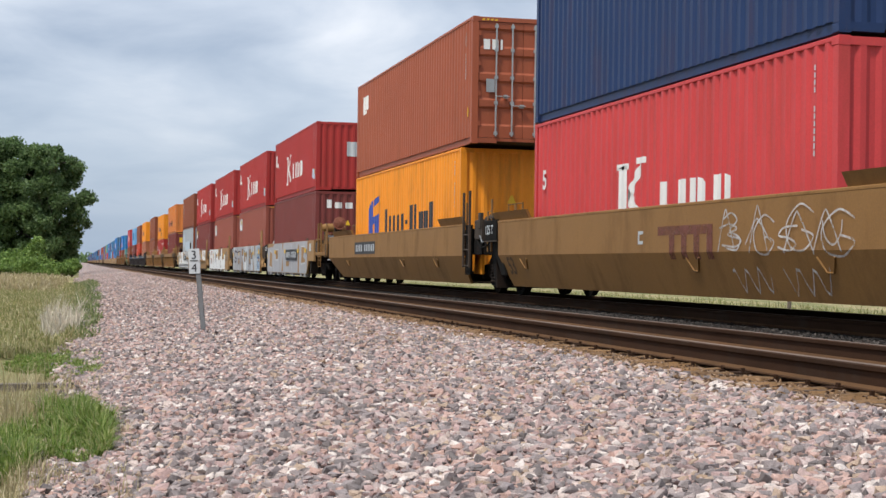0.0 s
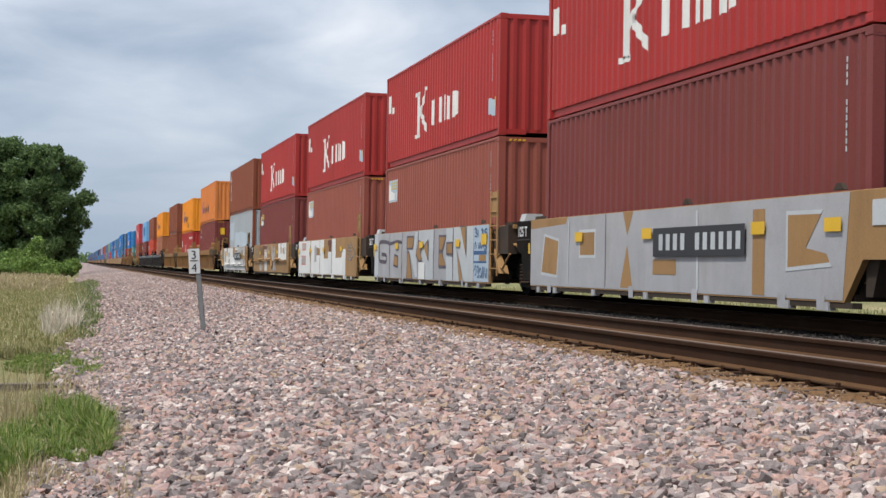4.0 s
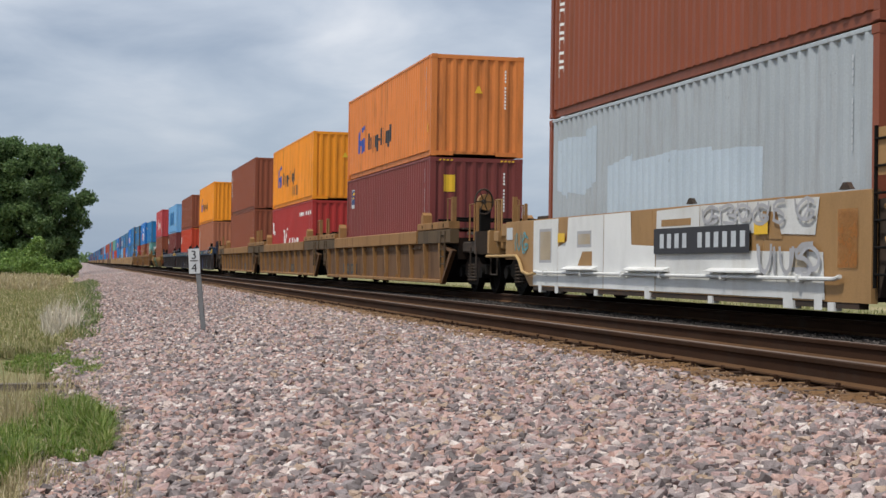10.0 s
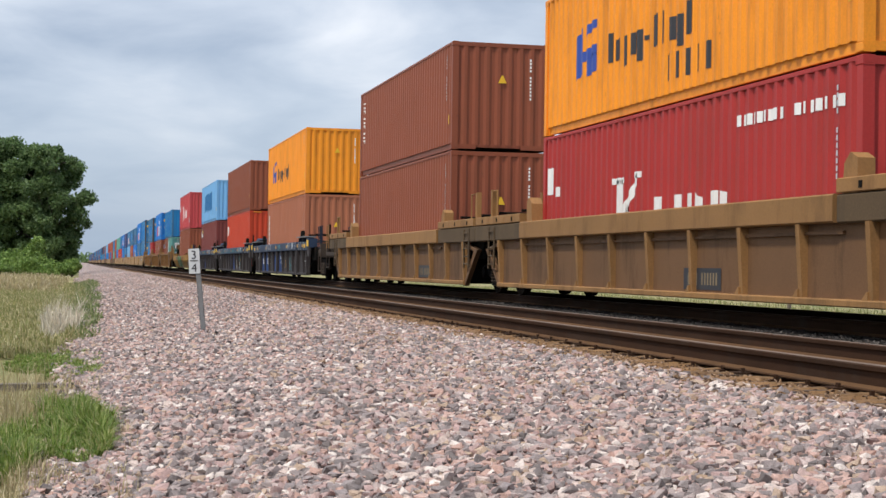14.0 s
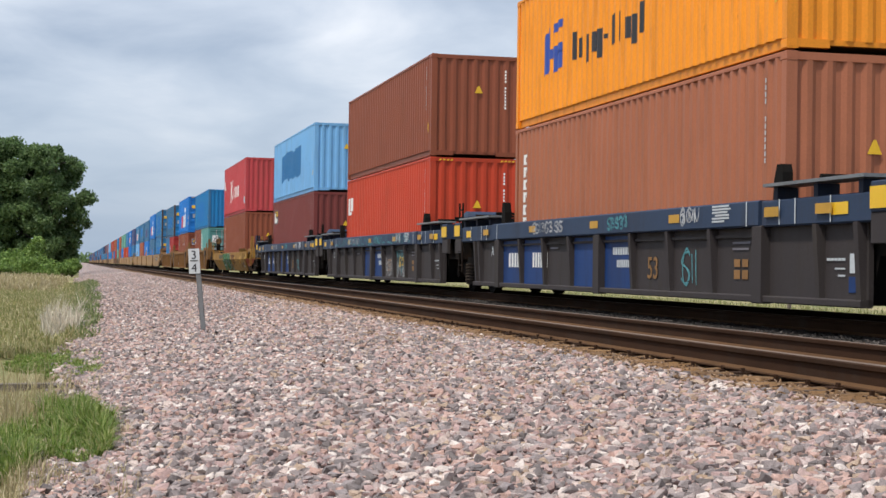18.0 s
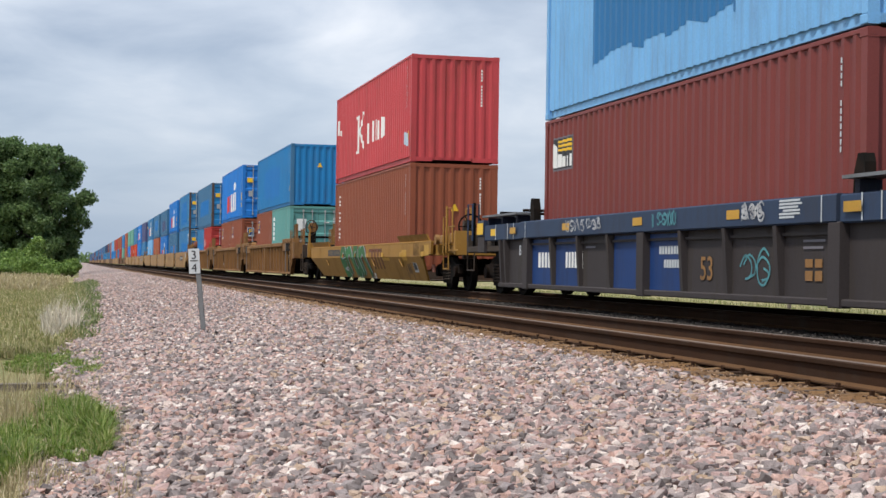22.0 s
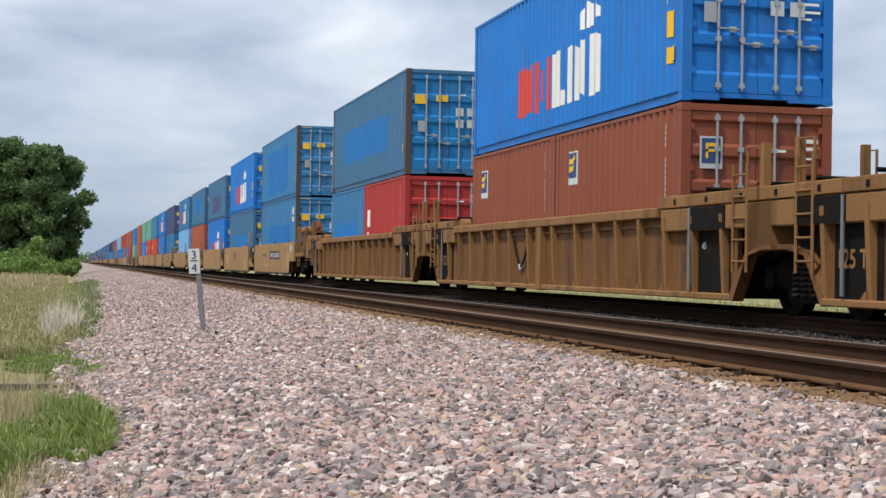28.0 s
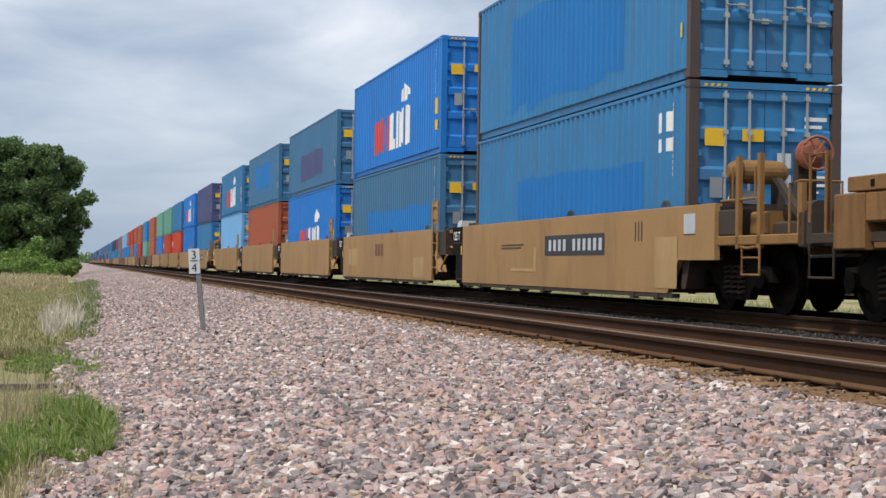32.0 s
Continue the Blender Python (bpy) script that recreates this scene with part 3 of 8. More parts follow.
def lay(name, lots, kinds, rng, mat, label, floor=-9.0):
    """Turns strewn places into one mesh of stones, each tumbled its own way."""
    V, F, off = [], [], 0
    for k, (kv, kf) in enumerate(kinds):
        mine = lots[k::len(kinds)]
        n = len(mine)
        ang = rng.uniform(0, 2 * np.pi, (n, 3))
        ca, sa = np.cos(ang), np.sin(ang)
        R = np.zeros((n, 3, 3))
        R[:, 0, 0], R[:, 0, 1], R[:, 1, 0], R[:, 1, 1], R[:, 2, 2] = ca[:, 0], -sa[:, 0], sa[:, 0], ca[:, 0], 1
        T = np.zeros((n, 3, 3))
        tl = rng.normal(0, 0.62, n)
        T[:, 0, 0], T[:, 1, 1], T[:, 1, 2], T[:, 2, 1], T[:, 2, 2] = 1, np.cos(tl), -np.sin(tl), np.sin(tl), np.cos(tl)
        pts = np.einsum("nij,njk,vk->nvi", T, R, kv) * mine[:, 2][:, None, None]
        z = np.array([max(ground_z(a), floor) for a in mine[:, 0]]) + rng.uniform(-0.012, 0.022, n)
        pts[:, :, 0] += mine[:, 0][:, None]
        pts[:, :, 1] += mine[:, 1][:, None]
        pts[:, :, 2] += z[:, None]
        V.append(pts.reshape(-1, 3))
        F.append((kf[None] + (np.arange(n) * len(kv))[:, None, None] + off).reshape(-1, 3))
        off += n * len(kv)
    V, F = np.concatenate(V), np.concatenate(F)
    me = bpy.data.meshes.new(name)
    me.vertices.add(len(V))
    me.vertices.foreach_set("co", V.astype(np.float32).ravel())
    me.loops.add(len(F) * 3)
    me.loops.foreach_set("vertex_index", F.astype(np.int32).ravel())
    me.polygons.add(len(F))
    me.polygons.foreach_set("loop_start", np.arange(0, len(F) * 3, 3, dtype=np.int32))
    me.update()
    me.validate()
    me.shade_flat()
    me.materials.append(mat)
    tagged(new(name, me), label, "gravel", kind="stuff")


stones()


# ---- containers ----
PITCH_C, DEEP = 0.276, 0.036
FLOOR = 0.46   # underside of the lower box above the rail


def wave(s):
    """Depth below the crest at s metres along a corrugated sheet."""
    q = (s / PITCH_C) % 1.0
    return 0.0 if q < 0.26 else DEEP * (q - 0.26) / 0.24 if q < 0.5 else DEEP if q < 0.76 else DEEP * (1.0 - q) / 0.24


def wave_stops(a, b):
    k0 = int(a / PITCH_C) - 1
    out = [a, b]
    for k in range(k0, int(b / PITCH_C) + 2):
        out += [s for s in ((k + q) * PITCH_C for q in (0.0, 0.26, 0.5, 0.76)) if a < s < b]
    return sorted(set(round(s, 5) for s in out))


def corrugated(a, b, z0, z1, place):
    s = Shape()
    st = wave_stops(a, b)
    for q in st:
        for z in (z0, z1):
            s.v.append(place(q, wave(q), z))
    s.f = [(2 * i, 2 * i + 2, 2 * i + 3, 2 * i + 1) for i in range(len(st) - 1)]
    # a back sheet gives it thickness
    k = len(s.v)
    for q in (a, b):
        for z in (z0, z1):
            s.v.append(place(q, DEEP + 0.004, z))
    s.f.append((k, k + 1, k + 3, k + 2))
    return s


X_SIDE, X_CREST = 1.219, 1.211


def side_decal(quads, L, off=0.004):
    """Paint on the near side. Each quad: u0, u1 (from the far end, read left to right), and bottom and top at each."""
    s = Shape()
    for u0, u1, b0, t0, b1, t1 in quads:
        y0, y1 = L - u1, L - u0
        st = wave_stops(y0, y1)
        k = len(s.v)
        for y in st:
            f = (y1 - y) / (y1 - y0)
            x = -(X_CREST - wave(y)) - off
            s.v += [(x, y, b0 + (b1 - b0) * f), (x, y, t0 + (t1 - t0) * f)]
        s.f += [(k + 2 * i, k + 2 * i + 2, k + 2 * i + 3, k + 2 * i + 1) for i in range(len(st) - 1)]
    return s


def end_decal(quads, off=0.004):
    """Paint on the near corrugated end. Each quad: x0, x1, z0, z1."""
    s = Shape()
    for x0, x1, z0, z1 in quads:
        st = wave_stops(x0 + 1.2, x1 + 1.2)
        k = len(s.v)
        for q in st:
            s.v += [(q - 1.2, 0.012 + wave(q) - off, z0), (q - 1.2, 0.012 + wave(q) - off, z1)]
        s.f += [(k + 2 * i, k + 2 * i + 2, k + 2 * i + 3, k + 2 * i + 1) for i in range(len(st) - 1)]
    return s


def tri_decal(rows):
    s = Shape()
    for x, z, w in rows:
        s.add([(x - w, 0.004, z), (x + w, 0.004, z), (x + 0.02, 0.004, z + 1.75 * w), (x - 0.02, 0.004, z + 1.75 * w)], [(0, 1, 2, 3)])
    return s


def flat_decal(quads, y=-0.004):
    s = Shape()
    for x0, x1, z0, z1 in quads:
        s.box(x0, x1, y - 0.003, y, z0, z1)
    return s


def rect(u0, u1, z0, z1):
    return (u0, u1, z0, z1, z0, z1)


def door_leaf(w, h):
    """A door leaf with four sunk bands, hung in the door frame; x from 0 to w, z from 0 to h."""
    s = Shape()
    prof = [(0.0, 0.0)]
    for k in range(4):
        a = h * (0.10 + 0.225 * k)
        prof += [(0.0, a), (0.034, a + 0.05), (0.034, a + 0.15 * h), (0.0, a + 0.15 * h + 0.05)]
    prof += [(0.0, h)]
    outline = [(y, z) for y, z in prof] + [(0.06, h), (0.06, 0.0)]
    return s.prism(outline, 0.0, w, "x")


def lock_rod(h):
    s = Shape().tube([(0, -0.03, 0.03), (0, -0.03, h - 0.03)], 0.021, 8)
    for z in (0.10, h * 0.30, h * 0.52, h * 0.76, h - 0.10):
        s.box(-0.04, 0.04, -0.055, 0.0, z - 0.035, z + 0.035)
    return s


def rod_handle():
    return Shape().tube([(0, -0.05, 0), (0.05, -0.06, -0.005), (0.34, -0.06, -0.01)], 0.013, 6).box(0.20, 0.30, -0.05, 0.0, -0.05, 0.03)


def container(colour, L, H, doors, label, marks=(), rods=None, end_colour=None, roof_colour=None, simple=False, posts=None):
    """A steel freight container; its origin is at the bottom middle of the end that faces the eye."""
    mat = PAINT[colour]
    root = tagged(new("shipping_container"), label, "container", group="containers on the train")
    k = (round(L, 2), round(H, 2))
    if simple:
        part("side_panel", lambda: corrugated(0.1, L - 0.1, 0.14, H - 0.05, lambda q, d, z: (-(X_CREST - d), q, z)), mat, root, key=k + ("near",))
        part("box_body", lambda: Shape().box(-1.15, 1.219, 0.02, L, 0.02, H - 0.01), mat, root, key=k)
        part("frame", lambda: Shape().box(-X_SIDE, X_SIDE - 0.01, 0, 0.14, 0, H).box(-X_SIDE, X_SIDE - 0.01, L - 0.14, L, 0, H).box(-X_SIDE, -1.14, 0.14, L - 0.14, 0, 0.15).box(-X_SIDE, -1.14, 0.14, L - 0.14, H - 0.06, H), mat, root, key=k)
    else:
        near = part("side_panel", lambda: corrugated(0.1, L - 0.1, 0.15, H - 0.055, lambda q, d, z: (-(X_CREST - d), q, z)), mat, root, key=k + ("near",))
        part("side_panel", lambda: corrugated(0.1, L - 0.1, 0.15, H - 0.055, lambda q, d, z: (X_CREST - d, q, z)), mat, root, key=k + ("far",))
        part("roof", lambda: Shape().box(-1.19, 1.19, 0.05, L - 0.05, H - 0.05, H - 0.015), mat, root, key=k)
        part("underframe", lambda: Shape().box(-1.15, 1.15, 0.05, L - 0.05, 0.06, 0.14), STEEL_DIRTY, root, key=k)
        part("far_end_panel", lambda: corrugated(0.1, 2.3, 0.12, H - 0.08, lambda q, d, z: (q - 1.2, L - 0.012 - d, z)), mat, root, key=k)
        for sx in (-1, 1):
            part("top_side_rail", lambda: Shape().box(-0.03, 0.03, 0.15, L - 0.15, H - 0.065, H - 0.002, 0.01), mat, root, key=k, at=(sx * (X_SIDE - 0.034), 0, 0))
            part("bottom_side_rail", lambda: Shape().box(-0.024, 0.024, 0.15, L - 0.15, 0.012, 0.165, 0.006), mat, root, key=k, at=(sx * (X_SIDE - 0.085), 0, 0))
            for y in (0.075, L - 0.075):
                part("corner_post", lambda: Shape().box(-0.075, 0.075, -0.07, 0.07, 0.11, H - 0.11, 0.012), PAINT[posts] if posts else mat, root, key=k, at=(sx * (X_SIDE - 0.079), y, 0))
                for z in (0.0, H - 0.118):
                    part("corner_casting", casting, PAINT[posts] if posts else mat, root, key=1, at=(sx * (X_SIDE - 0.081), 0.089 if y < 1 else L - 0.089, z))
        part("bottom_end_rail", lambda: Shape().box(-1.06, -0.62, 0.01, 0.11, 0.02, 0.13).box(-0.62, 0.5, 0.03, 0.11, 0.06, 0.13).box(0.5, 1.06, 0.01, 0.11, 0.02, 0.13), mat, root, key=1)
        part("top_end_rail", lambda: Shape().box(-1.06, 1.06, 0.01, 0.11, H - 0.11, H - 0.01, 0.01), mat, root, key=k)
        if doors:
            w, h = 1.045, H - 0.26
            for sx in (-1, 1):
                leaf = part("door", lambda: door_leaf(w, h), PAINT[end_colour or colour], root, key=k, at=(-1.05 if sx < 0 else 0.005, 0.03, 0.14))
                for rx in (0.40, 0.78) if sx < 0 else (0.27, 0.65):
                    rod = part("lock_rod", lambda: lock_rod(h), rods or GALV, leaf, key=k, at=(rx, 0, 0))
                    part("rod_handle", rod_handle, rods or GALV, leaf, key=1, at=(rx - 0.02, 0, h * (0.36 if rx in (0.40, 0.27) else 0.28)))
                for hz in (0.12, 0.38, 0.64, 0.9):
                    part("hinge", lambda: Shape().box(-0.06, 0.06, -0.02, 0.02, -0.05, 0.05), mat, leaf, key=1, at=(-0.02 if sx < 0 else w + 0.02, 0.0, h * hz))
        else:
            part("end_panel", lambda: corrugated(0.1, 2.3, 0.12, H - 0.08, lambda q, d, z: (q - 1.2, 0.012 + d, z)), PAINT[end_colour or colour], root, key=k)
    if not simple:
        marks = list(marks)
        if H > 2.7 and (len(label) + len(colour)) % 3:
            y = 0.006
            for x in (-1.0, 0.62):
                part("hazard_strip", lambda: Shape().add([c for i in range(4) for c in ((0.1 * i, y, 0.0), (0.1 * i + 0.06, y, 0.0), (0.1 * i + 0.08, y, 0.042), (0.1 * i + 0.025, y, 0.042))], [(4 * i, 4 * i + 1, 4 * i + 2, 4 * i + 3) for i in range(4)]), YELLOW, root, key="hz", at=(x, 0, H - 0.09))
        num = [rect(L - 0.60, L - 0.565, H - 0.35 - 0.09 * i, H - 0.285 - 0.09 * i) for i in range(4)] + [rect(L - 0.60, L - 0.565, H - 0.85 - 0.09 * i, H - 0.785 - 0.09 * i) for i in range(7)]
        marks.append(("side_number_strip", "side", num, PATCH_PALE, "pale upright number bars"))
        marks.append(("side_warning", "side", [rect(L - 0.42, L - 0.28, 0.62, 0.84)], YELLOW, "small yellow sheet"))
    for k, (name, where, quads, m, lab) in enumerate(marks):
        if simple and where != "side":
            continue
        sh = side_decal(quads, L, 0.004 + 0.002 * k) if where == "side" else end_decal(quads, 0.004 + 0.002 * k) if where == "end" else tri_decal(quads) if where == "tri" else flat_decal(quads, 0.026 - 0.004 * k)
        o = part(name, sh, m, root, lab)
        if len(quads) > 4:
            o["kind"] = "stuff"
    return root


def casting():
    s = Shape()
    s.box(-0.081, 0.081, -0.089, 0.089, 0, 0.118, 0.012)
    for y in (-0.0895,):
        s.box(-0.035, 0.035, y - 0.002, y + 0.002, 0.03, 0.085)
    return s


# ---- marks: plain shapes in the marks' colours ----


def strokes(u0, u1, z0, z1, n, fill=0.62, slant=0.0, rise=0.0):
    """A row of n upright blocks that fills a word's place."""
    w = (u1 - u0) / n
    out = []
    for i in range(n):
        a, b = u0 + w * i, u0 + w * (i + fill)
        d = rise * i / n
        out.append((a, b, z0 + d, z1 + d, z0 + d, z1 + d))
    return out


def letters(u0, u1, z0, z1, n):
    """A row of plain blocks of uneven height, as the letters of a word stand."""
    w, out = (u1 - u0) / n, []
    for i, (lo, hi, fat) in enumerate([(0, 1, 0.72), (0, 0.7, 0.66), (-0.28, 0.7, 0.62), (0, 0.7, 0.66), (-0.28, 0.72, 0.7), (0.3, 0.45, 0.6), (0, 1, 0.66), (0, 1, 0.4), (0, 0.7, 0.72), (-0.26, 0.7, 0.62), (0, 1, 0.66)][:n]):
        a, b, h = u0 + w * i, u0 + w * (i + fat), z1 - z0
        out.append((a, b, z0 + lo * h, z0 + hi * h, z0 + lo * h, z0 + hi * h))
    return out


def mark_red_line(z=0.0, du=0.0):
    """Two-size white block wordmark of the red boxes, with the small square at the far end."""
    q = [rect(4.0, 4.32, 0.62, 1.72), rect(3.86, 4.44, 1.66, 1.76), rect(3.88, 4.44, 0.56, 0.66), (4.36, 5.02, 1.02, 1.28, 1.60, 1.80), (4.48, 5.20, 1.06, 1.34, 0.56, 0.78), rect(4.82, 5.16, 1.72, 1.82)]
    q += [rect(5.78, 6.10, 0.75, 1.38), rect(6.52, 6.80, 0.75, 1.38), rect(7.02, 7.24, 0.75, 1.38), (7.30, 7.58, 0.75, 1.38, 0.75, 1.30), rect(7.86, 8.12, 0.75, 1.38), (8.18, 8.42, 0.75, 1.38, 0.80, 1.34)]
    q = [(a + du, b + du, c + z, d + z, e + z, f + z) for a, b, c, d, e, f in q]
    return [("line_mark", "side", q, WHITE, "white block line mark"), ("far_square", "side", [rect(0.3, 0.62, 1.55 + z * 0.4, 2.05 + z * 0.4), rect(0.68, 0.95, 1.5 + z * 0.4, 1.68 + z * 0.4)], WHITE, "white square mark"), ("number_strip", "side", [rect(11.3, 11.55, 0.5, 0.85), rect(11.55, 11.75, 0.45, 0.8)], PALE_SHEET, "pale blue and white decal")]


def mark_word(m, u0, u1, z0, z1, blue=None, extra=()):
    out = []
    if blue:
        a, b, c, d = blue
        h = (d - c) / 5
        out.append(("emblem", "side", [(a, a + (b - a) * 0.4, c, d - h, c + h * 0.4, d), (a + (b - a) * 0.4, b, c + h * 1.6, c + h * 2.6, c + h * 2, c + h * 3), (a + (b - a) * 0.62, b, c - 0.0, c + h * 1.8, c + h * 0.4, c + h * 2.2), (a + (b - a) * 0.5, b, d - h, d, d - h * 0.4, d + h * 0.4)], BLUE_MARK, "blue emblem"))
    out.append(("word_mark", "side", list(extra) + letters(u0, u1, z0, z1, 11), m, "dark block wordmark"))
    return out


def mark_sticker(z=2.0, size=1.30, pale=True, u=0.4):
    """A square sticker with a pale rim, a flag of yellow stripes and a block word."""
    h, ground = 0.62, PALE_SHEET if pale else DARK_MARK
    stripes = [(u + 0.42, u + size - 0.10, z + 0.36 + 0.075 * i, z + 0.40 + 0.075 * i, z + 0.34 + 0.085 * i, z + 0.395 + 0.085 * i) for i in range(3)]
    word = [(u + 0.08, u + 0.18, z + 0.06, z + 0.46, z + 0.06, z + 0.52), (u + 0.18, u + 0.28, z + 0.06, z + 0.52, z + 0.06, z + 0.44), rect(u + 0.36, u + 0.56, z + 0.06, z + 0.30), rect(u + 0.62, u + 0.80, z + 0.06, z + 0.25), rect(u + 0.86, u + 1.02, z + 0.06, z + 0.25), rect(u + 1.06, u + 1.14, z + 0.06, z + 0.28)]
    return [("sticker", "side", [rect(u, u + size, z, z + h)], PATCH_PALE if pale else GREY_SPRAY, "pale rim of a sticker"), ("sticker_ground", "side", [rect(u + 0.05, u + size - 0.05, z + 0.03, z + h - 0.03)], ground, "blue-grey sticker" if pale else "black sticker"), ("sticker_flag", "side", stripes, STRAW_YELLOW if pale else YELLOW, "striped yellow flag"), ("sticker_word", "side", word, WHITE, "white block word")]


def mark_flag(u, z, where="side"):
    """A small dark blue sheet with a yellow streaming flag."""
    if where == "door":
        return [("flag_sheet", "door", [(u, u + 0.36, z, z + 0.48)], PATCH_PALE, "pale rim of a flag sheet"), ("flag_ground", "door", [(u + 0.03, u + 0.33, z + 0.08, z + 0.45)], NAVY_MARK, "dark blue flag sheet"), ("flag_streak", "door", [(u + 0.09, u + 0.30, z + 0.33, z + 0.38), (u + 0.09, u + 0.26, z + 0.25, z + 0.29), (u + 0.09, u + 0.13, z + 0.15, z + 0.33)], YELLOW, "yellow flag")]
    return [("flag_sheet", "side", [rect(u, u + 0.44, z, z + 0.60)], PATCH_PALE, "pale rim of a flag sheet"), ("flag_ground", "side", [rect(u + 0.03, u + 0.41, z + 0.12, z + 0.57)], NAVY_MARK, "dark blue flag sheet"), ("flag_streak", "side", [(u + 0.08, u + 0.38, z + 0.36, z + 0.46, z + 0.44, z + 0.52), (u + 0.08, u + 0.32, z + 0.22, z + 0.32, z + 0.30, z + 0.38)], YELLOW, "yellow flag")]


def mark_vertical(u=0.75, z0=0.9, z1=2.5, n=6, w=0.30):
    """White bracket-shaped marks one above the other."""
    h = (z1 - z0) / n
    q = []
    for i in range(n):
        z, t = z0 + h * i, 0.055
        q += [rect(u, u + t, z + h * 0.06, z + h * 0.86), rect(u + t, u + w * 0.8, z + h * 0.86 - t, z + h * 0.86)]
        q += [rect(u + t, u + w * 0.7, z + h * 0.06, z + h * 0.06 + t)] if i % 2 else [rect(u + w * 0.8 - t, u + w * 0.8, z + h * 0.4, z + h * 0.86 - t)]
    return [("upright_word", "side", q, WHITE, "white block word running down the side")]


def mark_square(u=0.3, z=1.75, m=None):
    return [("square_mark", "side", [rect(u, u + 0.28, z, z + 0.55), rect(u + 0.36, u + 0.72, z + 0.12, z + 0.55), rect(u + 0.28, u + 0.6, z, z + 0.1)], m or WHITE, "white square line mark")]


def mark_wave_line():
    """Red and white slanting wordmark of the bright blue boxes."""
    red = [(3.5, 4.05, 0.5, 1.44, 0.5, 1.5), (4.12, 4.5, 0.56, 1.36, 0.56, 1.5), (4.7, 4.98, 0.5, 1.5, 0.5, 1.5), (5.06, 5.28, 0.7, 1.3, 0.7, 1.3), (5.36, 5.62, 0.5, 1.5, 0.5, 1.5)]
    white = [(5.82, 6.2, 0.5, 1.5, 0.5, 1.55), (6.24, 6.5, 0.5, 0.78, 0.5, 0.78), rect(6.7, 6.98, 0.5, 1.53), (7.1, 7.4, 0.5, 1.53, 0.5, 1.4), (7.46, 7.72, 0.62, 1.55, 0.5, 1.55), rect(7.86, 8.14, 0.5, 1.58), (8.2, 8.5, 0.5, 1.6, 0.56, 1.5)]
    crest = [(7.35, 7.7, 1.72, 1.98, 1.74, 2.18), (7.78, 8.1, 1.72, 2.2, 1.72, 2.1), (8.16, 8.42, 1.84, 2.15, 1.84, 2.0)]
    return [("red_mark", "side", red, RED_MARK, "red slanting block letters"), ("white_mark", "side", white, WHITE, "white slanting block letters"), ("crest", "side", crest, WHITE, "white crest outline"), ("height_sheet", "side", [rect(11.5, 11.85, 1.0, 1.4), rect(11.5, 11.85, 0.6, 0.85)], YELLOW, "yellow height sheets")]


def mark_patch(u0, u1, z0, z1, m, jag=0.12):
    rng = random.Random(u0 * 31 + z1)
    q, u = [], u0
    while u < u1:
        w = rng.uniform(0.5, 1.3)
        q.append((u, min(u + w, u1), z0 + rng.uniform(-jag, jag), z1 + rng.uniform(-jag, jag) * 0.6, z0 + rng.uniform(-jag, jag), z1 + rng.uniform(-jag, jag) * 0.6))
        u += w
    return [("overpaint", "side", q, m, "uneven patch of fresher paint")]


def end_bits(H, yellow=False, number=True, tri=True):
    out = []
    if number:
        out.append(("number_strip", "end", [(0.71, 0.75, H - 0.42 - 0.085 * i, H - 0.365 - 0.085 * i) for i in range(12) if i != 4], WHITE, "white number bars"))
    if tri:
        out.append(("warning_mark", "tri", [(0.02, 1.62, 0.105)], YELLOW, "yellow warning triangle"))
    if yellow:
        out.append(("warning_sheet", "end", [(-0.86, -0.56, 2.02, 2.45)], YELLOW, "yellow warning sheet"))
    return out


def door_bits(H, yellow=True):
    z = H - 0.9
    out = [("data_mark", "door", [(0.62, 0.98, z + 0.35, z + 0.41), (0.62, 0.9, z + 0.24, z + 0.29), (0.66, 0.9, z + 0.1, z + 0.13), (0.62, 0.98, z - 0.5, z - 0.46), (0.62, 1.0, z - 0.62, z - 0.58), (0.66, 0.86, z - 0.72, z - 0.69), (0.30, 0.46, z + 0.2, z + 0.24)], WHITE, "white data bars"), ("data_plate", "door", [(-0.88, -0.68, z - 0.82, z - 0.52)], GALV, "grey data plate")]
    if yellow:
        out += [("height_sheet", "door", [(-0.97, -0.62, z - 0.06, z + 0.2)], YELLOW, "yellow height warning sheet"), ("warning_sheet", "door", [(-0.38, -0.04, z + 0.02, z + 0.2)], YELLOW, "yellow warning sheet"), ("inspection_sheet", "door", [(0.18, 0.40, z - 0.36, z - 0.14), (0.50, 0.74, z - 0.36, z - 0.14), (0.18, 0.40, z - 0.68, z - 0.46), (0.50, 0.74, z - 0.68, z - 0.46)], PATCH_PALE, "pale paper sheets")]
    return out


# ---- well cars: x across, y = 0 at the near end of the lower box, z above the rail ----
def wheel():
    return Shape().revolve([(-0.065, 0.0), (-0.065, 0.10), (-0.02, 0.12), (-0.015, 0.36), (-0.065, 0.38), (-0.065, 0.462), (0.045, 0.458), (0.05, 0.485), (0.075, 0.485), (0.075, 0.38), (0.02, 0.36), (0.02, 0.12), (0.075, 0.10), (0.075, 0.0)], "x", 24)


